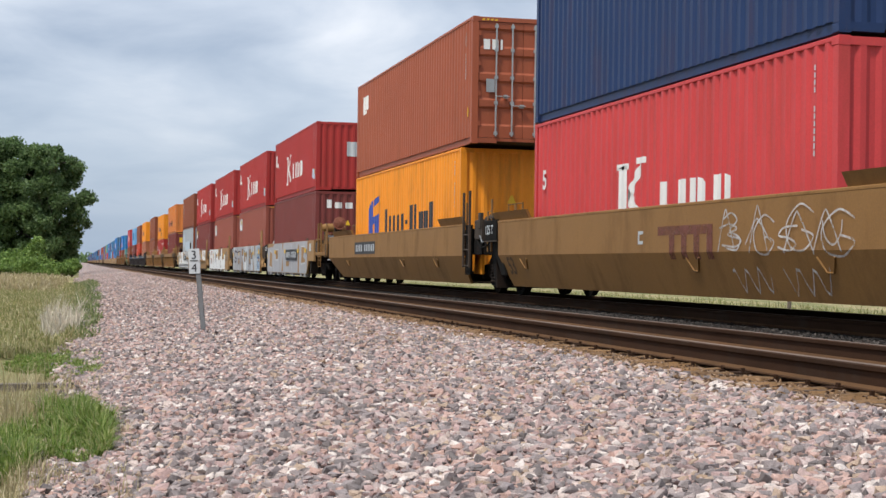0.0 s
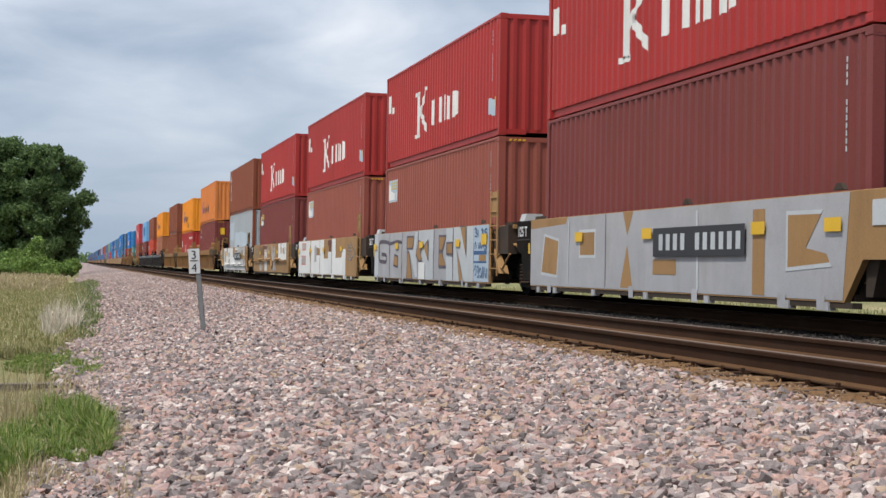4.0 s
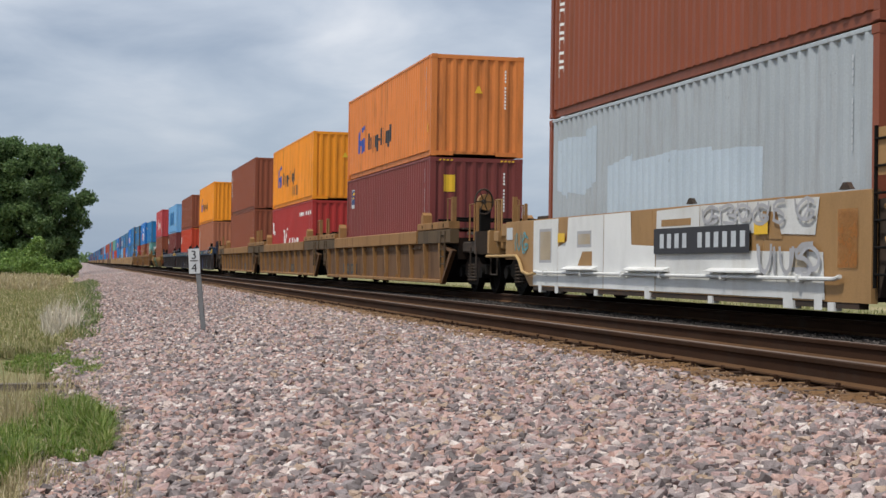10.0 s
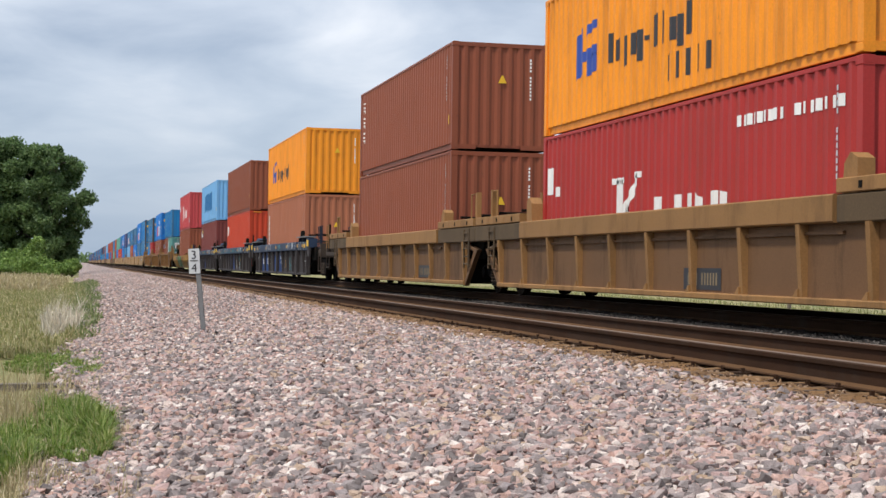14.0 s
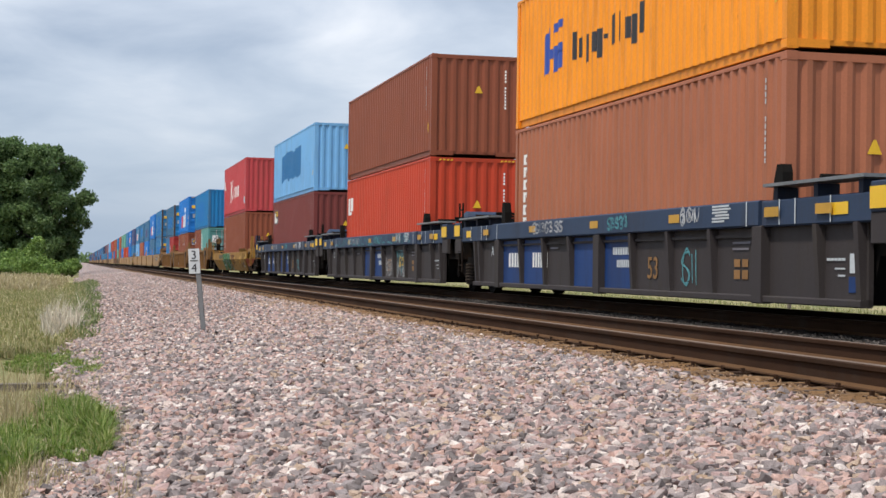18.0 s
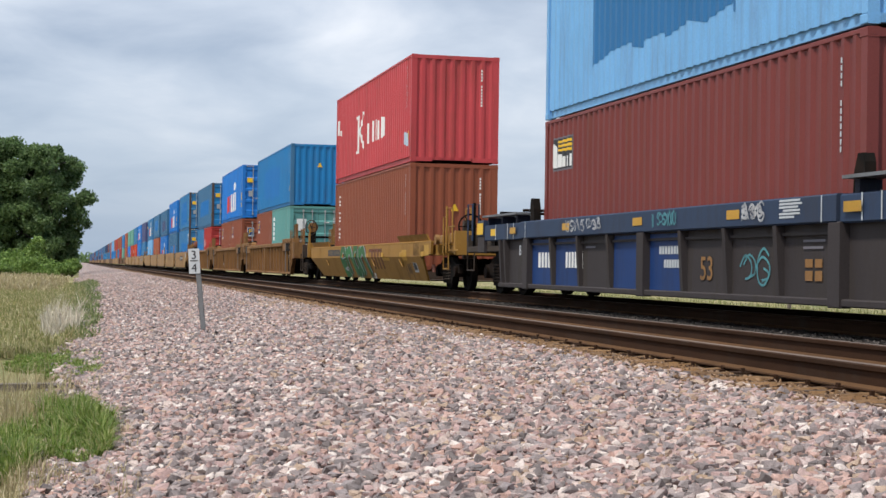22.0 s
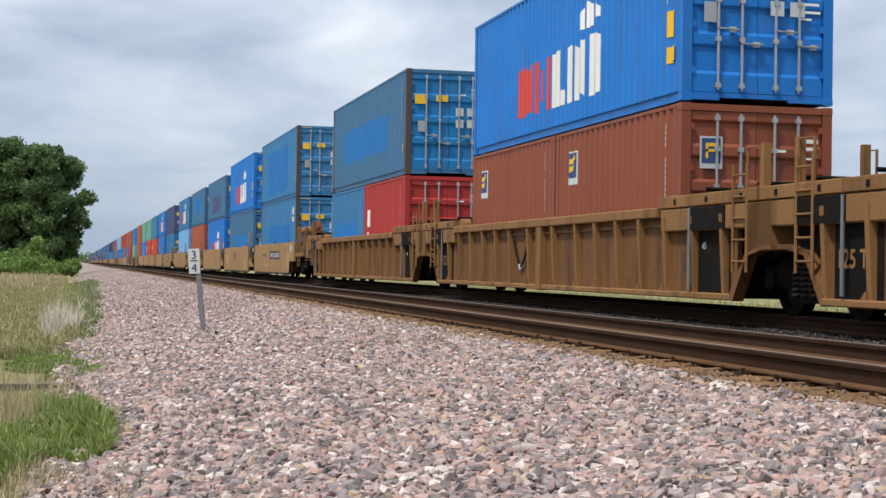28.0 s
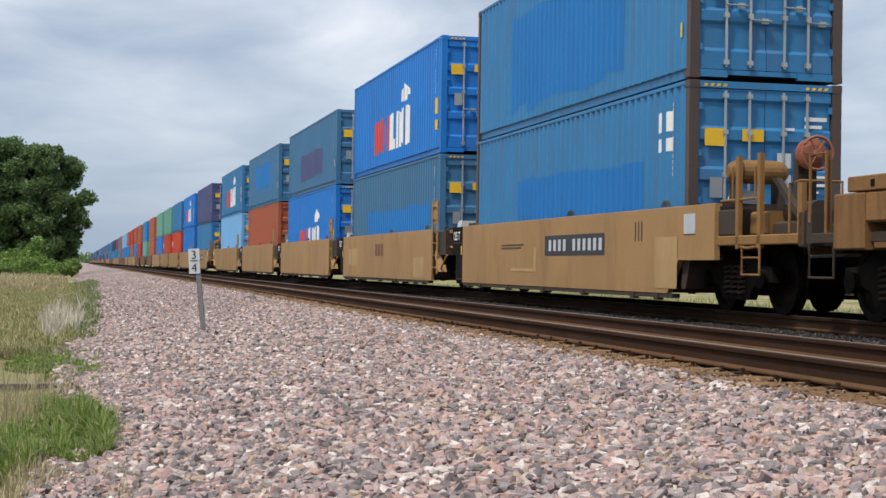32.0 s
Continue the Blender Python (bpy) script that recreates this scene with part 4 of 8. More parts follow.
def wheelset():
    """An axle with its two pressed-on wheels."""
    s = Shape()
    a = wheel()
    s.add([(x - 0.7525, y, z) for x, y, z in a.v], a.f)
    s.add([(0.7525 - x, y, z) for x, y, z in a.v], a.f)
    for sx in (-1, 1):
        for k in range(3):
            ang = k * 2.094
            s.box(sx * 0.84 - 0.012, sx * 0.84 + 0.012, 0.06 * math.cos(ang) - 0.015, 0.06 * math.cos(ang) + 0.015, 0.06 * math.sin(ang) - 0.015, 0.06 * math.sin(ang) + 0.015)
    return s.disc((0, 0, 0), 0.085, 1.95, "x", 10)


def truck_side():
    prof = [(-1.15, 0.42), (-1.12, 0.62), (-0.75, 0.64), (-0.45, 0.80), (0.45, 0.80), (0.75, 0.64), (1.12, 0.62), (1.15, 0.42), (0.78, 0.42), (0.52, 0.34), (0.42, 0.18), (-0.42, 0.18), (-0.52, 0.34), (-0.78, 0.42)]
    s = Shape().prism(prof, -0.06, 0.06, "x")
    for y in (-0.9, 0.9):
        s.disc((-0.02, y, 0.46), 0.13, 0.22, "x", 14)
    return s


def spring():
    return Shape().tube([(0.085 * math.cos(a * 1.05), 0.085 * math.sin(a * 1.05), 0.24 + a * 0.0115) for a in range(0, 36)], 0.018, 5)


WHEELS = []


def truck(car, y, spin):
    """A two-axle truck under a car, with each wheel a piece of its own."""
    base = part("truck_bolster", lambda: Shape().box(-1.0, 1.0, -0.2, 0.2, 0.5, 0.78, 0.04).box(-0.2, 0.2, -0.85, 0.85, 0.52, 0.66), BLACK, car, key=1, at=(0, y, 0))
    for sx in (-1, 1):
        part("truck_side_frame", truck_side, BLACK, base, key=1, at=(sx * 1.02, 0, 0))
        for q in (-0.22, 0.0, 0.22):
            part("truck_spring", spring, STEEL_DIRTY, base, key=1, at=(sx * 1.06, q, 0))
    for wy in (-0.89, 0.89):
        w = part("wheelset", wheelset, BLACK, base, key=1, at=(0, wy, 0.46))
        if spin:
            WHEELS.append(w)


def ladder(x, y, z0, z1, w=0.34, n=4):
    s = Shape().tube([(x, y, z0), (x, y, z1)], 0.022).tube([(x, y + w, z0), (x, y + w, z1)], 0.022)
    for i in range(n):
        z = z0 + (z1 - z0) * (i + 0.5) / n
        s.tube([(x - 0.01, y, z), (x - 0.01, y + w, z)], 0.014)
    return s


def handrail(x, y0, y1, z0, z1):
    return Shape().tube([(x, y0, z0), (x, y0, z1), (x, y1, z1), (x, y1, z0)], 0.02)


def coupler():
    return Shape().box(-0.12, 0.12, -1.4, 0.0, 0.72, 0.98, 0.03).box(-0.18, 0.18, -1.75, -1.35, 0.66, 1.02, 0.05).box(-0.25, 0.25, -0.1, 0.2, 0.6, 1.1, 0.03)


def brake_wheel(r=0.28):
    s = Shape()
    ring = [(r * math.cos(a * math.pi / 10), 0.0, r * math.sin(a * math.pi / 10)) for a in range(21)]
    s.tube(ring, 0.022, 6)
    for a in range(6):
        s.tube([(0, 0, 0), (r * math.cos(a * math.pi / 3), 0, r * math.sin(a * math.pi / 3))], 0.013, 5)
    return s.disc((0, 0, 0), 0.05, 0.08, "y", 10)


def flat_side(x, quads, off=0.006):
    """Paint on the flat near side of a car; quads as y0, y1, z0, z1 or eight numbers."""
    s = Shape()
    for q in quads:
        if len(q) == 4:
            y0, y1, z0, z1 = q
            s.add([(x - off, y0, z0), (x - off, y1, z0), (x - off, y1, z1), (x - off, y0, z1)], [(0, 1, 2, 3)])
        else:
            n = len(q) // 2
            s.add([(x - off, q[2 * i], q[2 * i + 1]) for i in range(n)], [tuple(range(n))])
    return s


def car_marks(car, x, marks):
    """Painted marks on a car's side; panels are parts one by one, small bars stay together."""
    for nm, quads, m, lab, *off in marks:
        d = off[0] if off else 0.006
        if nm.endswith("panel"):
            for q in quads:
                part(nm, flat_side(x, [q], d), m, car, lab)
        else:
            o = part(nm, flat_side(x, quads, d), m, car, lab)
            if len(quads) > 1:
                o["kind"] = "stuff"


def smooth_car(label, paint_mat, front_end, rear_end, marks=(), spin=True, tone=None, rungs=None):
    """One unit of a well car with flat side sheets."""
    car = tagged(new("well_car"), label, "rail car", group="well cars of the train")
    y0, y1 = (-1.6 if front_end else -0.38), (14.1 if rear_end else 12.22)
    kk = ("smooth", front_end, rear_end)
    for sx in (-1, 1):
        def sheet_shape():
            front = [(-1.6, 0.71), (-0.34, 0.71), (0.07, 0.23)] if front_end else [(-0.38, 0.23)]
            back = [(12.4, 0.23), (13.3, 0.73), (14.1, 0.73)] if rear_end else [(12.22, 0.23)]
            return Shape().prism(front + back + [(y1, 1.47), (y0, 1.47)], -0.04, 0.04, "x")
        p = part("side_sheet", sheet_shape, paint_mat, car, key=kk, at=(sx * 1.46, 0, 0))
        part("top_flange", lambda: Shape().box(-0.036, 0.07, y0, y1, 1.44, 1.478, 0.006), paint_mat, p, key=kk)
        # Dark strip stands in for shade below the sheet; no flange is there.
        part("bottom_flange", lambda: Shape().box(-0.03, 0.09, -0.1, 12.2, 0.16, 0.225), STEEL_DIRTY, p, key="smooth")
        for yj in (2.3, 4.2, 6.1, 8.0, 9.9):
            part("sheet_joint", lambda: Shape().box(-0.0435, -0.04, -0.010, 0.010, 0.24, 1.45), paint_mat, p, key="joint", at=(0, yj, 0))
        for yj in (0.5, 1.5, 3.9, 6.2, 8.6, 10.7, 11.7):
            part("foot_bracket", lambda: Shape().box(-0.052, 0.05, -0.075, 0.075, 0.125, 0.225), tone or STEEL_DIRTY, p, key="foot", at=(0, yj, 0))
        part("locking_lug", lambda: Shape().prism([(-0.13, 0.0), (0.13, 0.0), (0.04, 0.08), (-0.04, 0.08)], -0.03, 0.03, "x"), STEEL_DIRTY, p, key="lug", at=(0, 4.7, 1.5))
        part("locking_lug", lambda: Shape().prism([(-0.13, 0.0), (0.13, 0.0), (0.04, 0.08), (-0.04, 0.08)], -0.03, 0.03, "x"), STEEL_DIRTY, p, key="lug", at=(0, 0.25, 1.5))
    part("well_floor", lambda: Shape().box(-1.4, 1.4, 0.0, 0.5, 0.24, 0.44).box(-1.4, 1.4, 11.7, 12.2, 0.24, 0.44).box(-1.4, 1.4, 5.8, 6.4, 0.24, 0.44).box(-1.42, -1.25, 0.3, 12, 0.24, 0.32).box(1.25, 1.42, 0.3, 12, 0.24, 0.32), STEEL_DIRTY, car, key="smooth")
    part("end_bulkhead", lambda: Shape().prism([(-1.5, 0.85), (-0.6, 0.85), (-0.4, 0.3), (-0.25, 0.3), (-0.25, 1.36), (-1.5, 1.44)], -1.41, 1.41, "x"), STEEL_DIRTY, car, key="smooth f")
    part("end_bulkhead", lambda: Shape().prism([(12.4, 0.3), (12.5, 0.3), (12.75, 0.85), (13.7, 0.85), (13.7, 1.44), (12.4, 1.36)], -1.2, 1.2, "x"), STEEL_DIRTY, car, key="smooth r")
    part("centre_plate_arm", lambda: Shape().prism([(-1.9, 0.8), (-0.4, 0.95), (-0.4, 1.25), (-1.9, 1.1)], -0.3, 0.3, "x"), paint_mat, car, key="arm f")
    part("centre_plate_arm", lambda: Shape().prism([(12.6, 0.95), (14.1, 0.8), (14.1, 1.1), (12.6, 1.25)], -0.3, 0.3, "x"), paint_mat, car, key="arm r")
    if not rear_end:
        panel = part("end_panel", lambda: Shape().prism([(12.23, 0.33), (12.7, 0.33), (12.85, 0.85), (13.15, 0.9), (13.15, 1.47), (12.23, 1.47)], -1.50, -1.38, "x"), BLACK, car, key="smooth", label="black capacity panel")
        tx = new("capacity_writing", writing("125 T", 0.26, 0.006))
        tx.parent = panel
        tx.matrix_local = Matrix.Translation((-1.506, 13.08, 1.18)) @ Euler((radians(90), 0, radians(-90))).to_matrix().to_4x4()
        part("panel_line", lambda: Shape().box(-1.508, -1.50, 12.25, 13.13, 1.10, 1.12), CAR_GREY, panel, key="line")
        part("panel_tab", lambda: Shape().box(-1.506, -1.50, 12.27, 12.36, 0.84, 1.04), YELLOW, panel, key="tab")
    part("end_cover", lambda: Shape().prism([(-0.22, 0.0), (0.22, 0.0), (0.17, 0.18), (-0.17, 0.18)], -0.17, 0.17, "y"), PATCH_PALE, car, key="cover", at=(-0.75, -0.95, 1.5), label="pale grey sheet-metal cover")
    part("cover_shelf", lambda: Shape().box(-0.5, 0.5, -0.3, 0.3, 0, 0.05), STEEL_DIRTY, car, key="shelf", at=(-0.75, -0.95, 1.45))
    part("end_hood", lambda: Shape().prism([(12.45, 1.42), (13.3, 1.42), (13.25, 1.58), (12.5, 1.58)], -1.1, 0.9, "x"), STEEL_DIRTY, car, key="hood")
    part("hose", lambda: Shape().tube([(-1.2, -1.7, 0.95), (-1.3, -1.3, 1.12), (-1.36, -0.8, 1.05), (-1.4, -0.5, 1.3)], 0.03), paint_mat, car, key="hose")
    if not front_end:
        part("ladder", lambda: ladder(-1.48, -0.92, 0.40, 2.16, 0.5, 6), rungs or paint_mat, car, key="mid ladder", label="tall grab ladder")
        part("ladder_plate", lambda: Shape().box(-1.47, -1.44, -0.88, -0.45, 1.62, 2.14), paint_mat, car, key="mid plate")
        part("step", lambda: Shape().prism([(-1.2, 0.45), (-1.1, 0.45), (-0.75, 0.85), (-0.85, 0.85)], -1.5, -1.3, "x"), paint_mat, car, key="mid step")
        part("equipment_box", lambda: Shape().box(-1.35, -0.9, -1.05, -0.5, 0.55, 1.2, 0.02), BLACK, car, key="mid box")
        part("end_bracket", lambda: Shape().box(-1.36, -1.02, -1.45, -1.2, 1.02, 1.40, 0.02).box(-1.32, -0.4, -1.6, -0.45, 1.36, 1.44, 0.01).box(-1.34, -1.22, -1.2, -0.6, 1.12, 1.22, 0.01), paint_mat, car, key="mid bracket")
        part("end_bracket", lambda: Shape().prism([(-1.6, 1.02), (-1.48, 1.02), (-0.55, 1.40), (-0.67, 1.40)], -1.30, -1.22, "x"), paint_mat, car, key="mid brace")
        part("air_hose", lambda: Shape().tube([(-1.42, -0.55, 0.95), (-1.46, -0.85, 0.62), (-1.44, -1.2, 0.55), (-1.40, -1.6, 0.85)], 0.022), paint_mat, car, key="mid hose")
        truck(car, -1.7, spin)
    else:
        gear = GOLD_TAN
        part("end_sill", lambda: Shape().box(-1.25, 1.25, -4.0, -1.5, 0.95, 1.2, 0.03).box(-1.45, 1.45, -4.1, -3.96, 0.86, 1.3, 0.02), STEEL_DIRTY, car, key="smooth fe")
        part("side_sill", lambda: Shape().box(-1.46, -1.36, -3.96, -1.6, 0.90, 1.03, 0.015), gear, car, key="ss")
        part("side_locker", lambda: Shape().box(-1.45, -1.15, -2.16, -1.62, 1.03, 1.38, 0.02), STEEL_DIRTY, car, key="locker")
        part("valve_box", lambda: Shape().box(-1.30, -1.0, -2.85, -2.3, 1.03, 1.34, 0.03), gear, car, key="valve")
        part("reservoir", lambda: Shape().disc((-0.95, -3.2, 1.30), 0.16, 0.7, "y", 14), STEEL_DIRTY, car, key="res")
        part("tool_box", lambda: Shape().box(0.4, 1.3, -3.4, -2.0, 1.2, 1.6, 0.02), STEEL_DIRTY, car, key="smooth tb")
        part("coupler", coupler, BLACK, car, key=1, at=(0, -3.9, 0))
        for y in (-2.22, -2.87):
            part("end_post", lambda: Shape().box(-0.03, 0.03, -0.045, 0.045, 0.86, 2.07), gear, car, key="post fe", at=(-1.43, y, 0))
        part("guard_rail", lambda: Shape().tube([(-1.43, -2.9, 1.50), (-1.43, -1.65, 1.50), (-1.2, -1.5, 1.50)], 0.018).tube([(-1.43, -2.87, 0.89), (-1.46, -2.55, 0.86), (-1.43, -2.22, 0.89)], 0.02).tube([(-1.40, -1.95, 1.50), (-1.40, -1.95, 1.95)], 0.014).tube([(-1.38, -2.6, 1.50), (-1.38, -2.6, 1.92)], 0.014), gear, car, key="guard fe")
        part("step", lambda: Shape().tube([(-1.45, -2.37, 0.9), (-1.45, -2.37, 0.52), (-1.45, -2.9, 0.52), (-1.45, -2.9, 0.9)], 0.018).tube([(-1.45, -2.37, 0.74), (-1.45, -2.9, 0.74)], 0.012), GOLD_TAN, car, key="fe low", label="hanging grab step")
        part("end_post", lambda: Shape().box(-0.03, 0.03, -0.06, 0.06, 0.92, 1.64), gear, car, key="post fe2", at=(-1.42, -3.98, 0))
        part("grab_rail", lambda: Shape().tube([(-1.45, -3.72, 1.04), (-1.45, -3.72, 1.64), (-1.45, -3.98, 1.66), (-0.9, -4.0, 1.66), (-0.9, -4.0, 1.1)], 0.018), gear, car, key="grab fe")
        part("diagonal_brace", lambda: Shape().prism([(-3.75, 1.22), (-3.62, 1.22), (-2.9, 1.75), (-3.03, 1.75)], -1.3, -1.22, "x"), STEEL_DIRTY, car, key="brace")
        part("air_tank", lambda: Shape().revolve([(-0.44, 0.0), (-0.44, 0.08), (-0.38, 0.14), (-0.30, 0.165), (0.30, 0.165), (0.38, 0.14), (0.44, 0.08), (0.44, 0.0)], "x", 18), gear, car, key="tank", at=(-0.70, -1.2, 1.94))
        part("tank_cradle", lambda: Shape().box(-1.05, -0.98, -1.35, -1.05, 1.40, 1.80, 0.01).box(-0.42, -0.35, -1.35, -1.05, 1.40, 1.80, 0.01), STEEL_DIRTY, car, key="cradle")
        part("tank_strap", lambda: Shape().revolve([(-0.02, 0.172), (0.02, 0.172), (0.02, 0.16), (-0.02, 0.16), (-0.02, 0.172)], "x", 18), STEEL_DIRTY, car, key="strap", at=(-0.98, -1.2, 1.94))
        part("brake_wheel", lambda: brake_wheel(0.21), RED_RUST, car, key="small", at=(-0.83, -3.22, 2.06), label="rusty spoked hand-brake wheel")
        part("brake_gearbox", lambda: Shape().revolve([(0.10, 0.0), (0.10, 0.15), (0.05, 0.20), (-0.02, 0.205), (-0.06, 0.12), (-0.08, 0.0)], "y", 18), RED_RUST, car, key="gear", at=(-0.83, -3.05, 2.06), label="rusty red gear housing")
        part("brake_stand", lambda: Shape().box(-0.13, 0.13, -0.05, 0.08, -0.95, 0.12, 0.02), STEEL_DIRTY, car, key=1, at=(-0.83, -2.9, 2.0))
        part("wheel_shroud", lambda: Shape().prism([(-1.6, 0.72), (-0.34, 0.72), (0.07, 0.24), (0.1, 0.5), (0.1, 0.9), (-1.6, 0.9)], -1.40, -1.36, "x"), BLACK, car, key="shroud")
        part("uncoupling_lever", lambda: Shape().tube([(-1.4, -4.15, 0.75), (-0.3, -4.2, 0.8), (-0.1, -4.5, 0.9)], 0.02), GALV, car, key="lever")
        part("hatch", lambda: Shape().box(-1.512, -1.50, -0.95, -0.55, 1.08, 1.36), PATCH_PALE, car, key="hatch")
        truck(car, -1.37, spin)
    if rear_end:
        part("end_sill", lambda: Shape().box(-1.2, 1.2, 13.7, 15.6, 0.95, 1.2, 0.03).box(-1.45, 1.45, 15.55, 15.7, 0.85, 1.35, 0.02), paint_mat, car, key="smooth re")
        c = part("coupler", coupler, BLACK, car, key=1, at=(0, 15.5, 0))
        c.rotation_euler = (0, 0, math.pi)
        part("side_pipe", lambda: Shape().tube([(-1.54, 15.4, 0.80), (-1.54, 13.2, 0.80), (-1.55, 12.95, 0.70), (-1.56, 12.7, 0.50), (-1.56, 12.3, 0.44), (-1.56, 11.9, 0.47)], 0.032, 8), PALE_TAN, car, key="re pipe", label="pale bent air pipe")
        part("valve_box", lambda: Shape().box(-1.4, -1.1, 14.3, 14.75, 1.2, 1.46, 0.02), paint_mat, car, key="re valve")
        part("valve_box", lambda: Shape().box(-1.42, -1.2, 14.95, 15.3, 1.1, 1.32, 0.02), paint_mat, car, key="re valve 2")
        part("grey_patch_plate", lambda: Shape().box(-1.512, -1.50, 13.6, 14.0, 1.12, 1.36), PATCH_PALE, car, key="re plate")
        part("side_step", lambda: Shape().tube([(-1.45, 14.9, 0.8), (-1.45, 14.9, 0.42), (-1.45, 15.4, 0.42), (-1.45, 15.4, 0.8)], 0.02), STEEL_DIRTY, car, key="re step")
        for x in (-1.35, 0.9):
            part("end_post", lambda: Shape().box(-0.03, 0.03, -0.025, 0.025, 1.0, 2.0), paint_mat, car, key="re", at=(x, 15.2, 0))
            part("grab_rail", lambda: handrail(0, -0.25, 0.25, 1.2, 1.98), paint_mat, car, key="hr", at=(x, 15.2, 0))
        part("crossover_platform", lambda: Shape().box(-1.3, 1.3, 14.3, 15.5, 1.34, 1.40), STEEL_DIRTY, car, key=1)
        truck(car, 14.4, spin)
    car_marks(car, -1.50, marks)
    return car


def sill_pipe(car, mat, z, dip, shelves):
    """An air pipe along the sill, with a dip in it where it passes a drain, and hinged tie-down shelves above."""
    x = -1.56
    run_ = [(x, 11.9, z + 0.02), (x, 11.6, z)] + ([(x, dip + 0.45, z), (x, dip, z - 0.34), (x, dip - 0.45, z)] if dip else []) + [(x, 0.35, z), (x, 0.2, z + 0.03)]
    pipe = part("sill_pipe", Shape().tube(run_, 0.026, 8), mat, car)
    for y in (11.3, 9.2, 7.2, 5.6, 3.4, 1.2):
        part("pipe_clamp", lambda: Shape().box(-0.035, 0.06, -0.03, 0.03, -0.045, 0.045, 0.008), mat, pipe, key="clamp", at=(x, y, z))
    for a, b in shelves:
        part("tie_down_shelf", Shape().prism([(-1.50, z + 0.05), (-1.62, z + 0.055), (-1.62, z + 0.075), (-1.50, z + 0.12)], a, b, "y"), mat, car)
    return car


def writing(body, size, bold=0.0, mat=None):
    """Flat lettering in the built-in font."""
    me = text_mesh(body, size, bold)
    if mat:
        me.materials.clear()
        me.materials.append(mat)
    return me


def text_mesh(body, size, bold=0.0):
    cu = bpy.data.curves.new("writing", "FONT")
    cu.body, cu.size, cu.offset = body, size, bold
    ob = bpy.data.objects.new("writing_source", cu)
    scene.collection.objects.link(ob)
    me = bpy.data.meshes.new_from_object(ob.evaluated_get(bpy.context.evaluated_depsgraph_get()))
    bpy.data.objects.remove(ob)
    me.materials.clear()
    me.materials.append(WHITE)
    return me


def post_places(style, gap, y0, y1):
    """Where the upright posts of a ribbed side stand."""
    if style == "blue":
        return [y0 + 0.1] + [6.26 + 1.53 * k for k in range(-5, 6)] + [y1 - 0.1]
    if style == "tan":
        far = [0.78] + [2.08 + 1.025 * k for k in range(7)]
        return sorted([6.1] + [6.1 + a for a in far] + [6.1 - a for a in far])
    n = round((y1 - y0 - 0.2) / gap)
    return [y0 + 0.1 + (y1 - y0 - 0.2) * i / n for i in range(n + 1)]


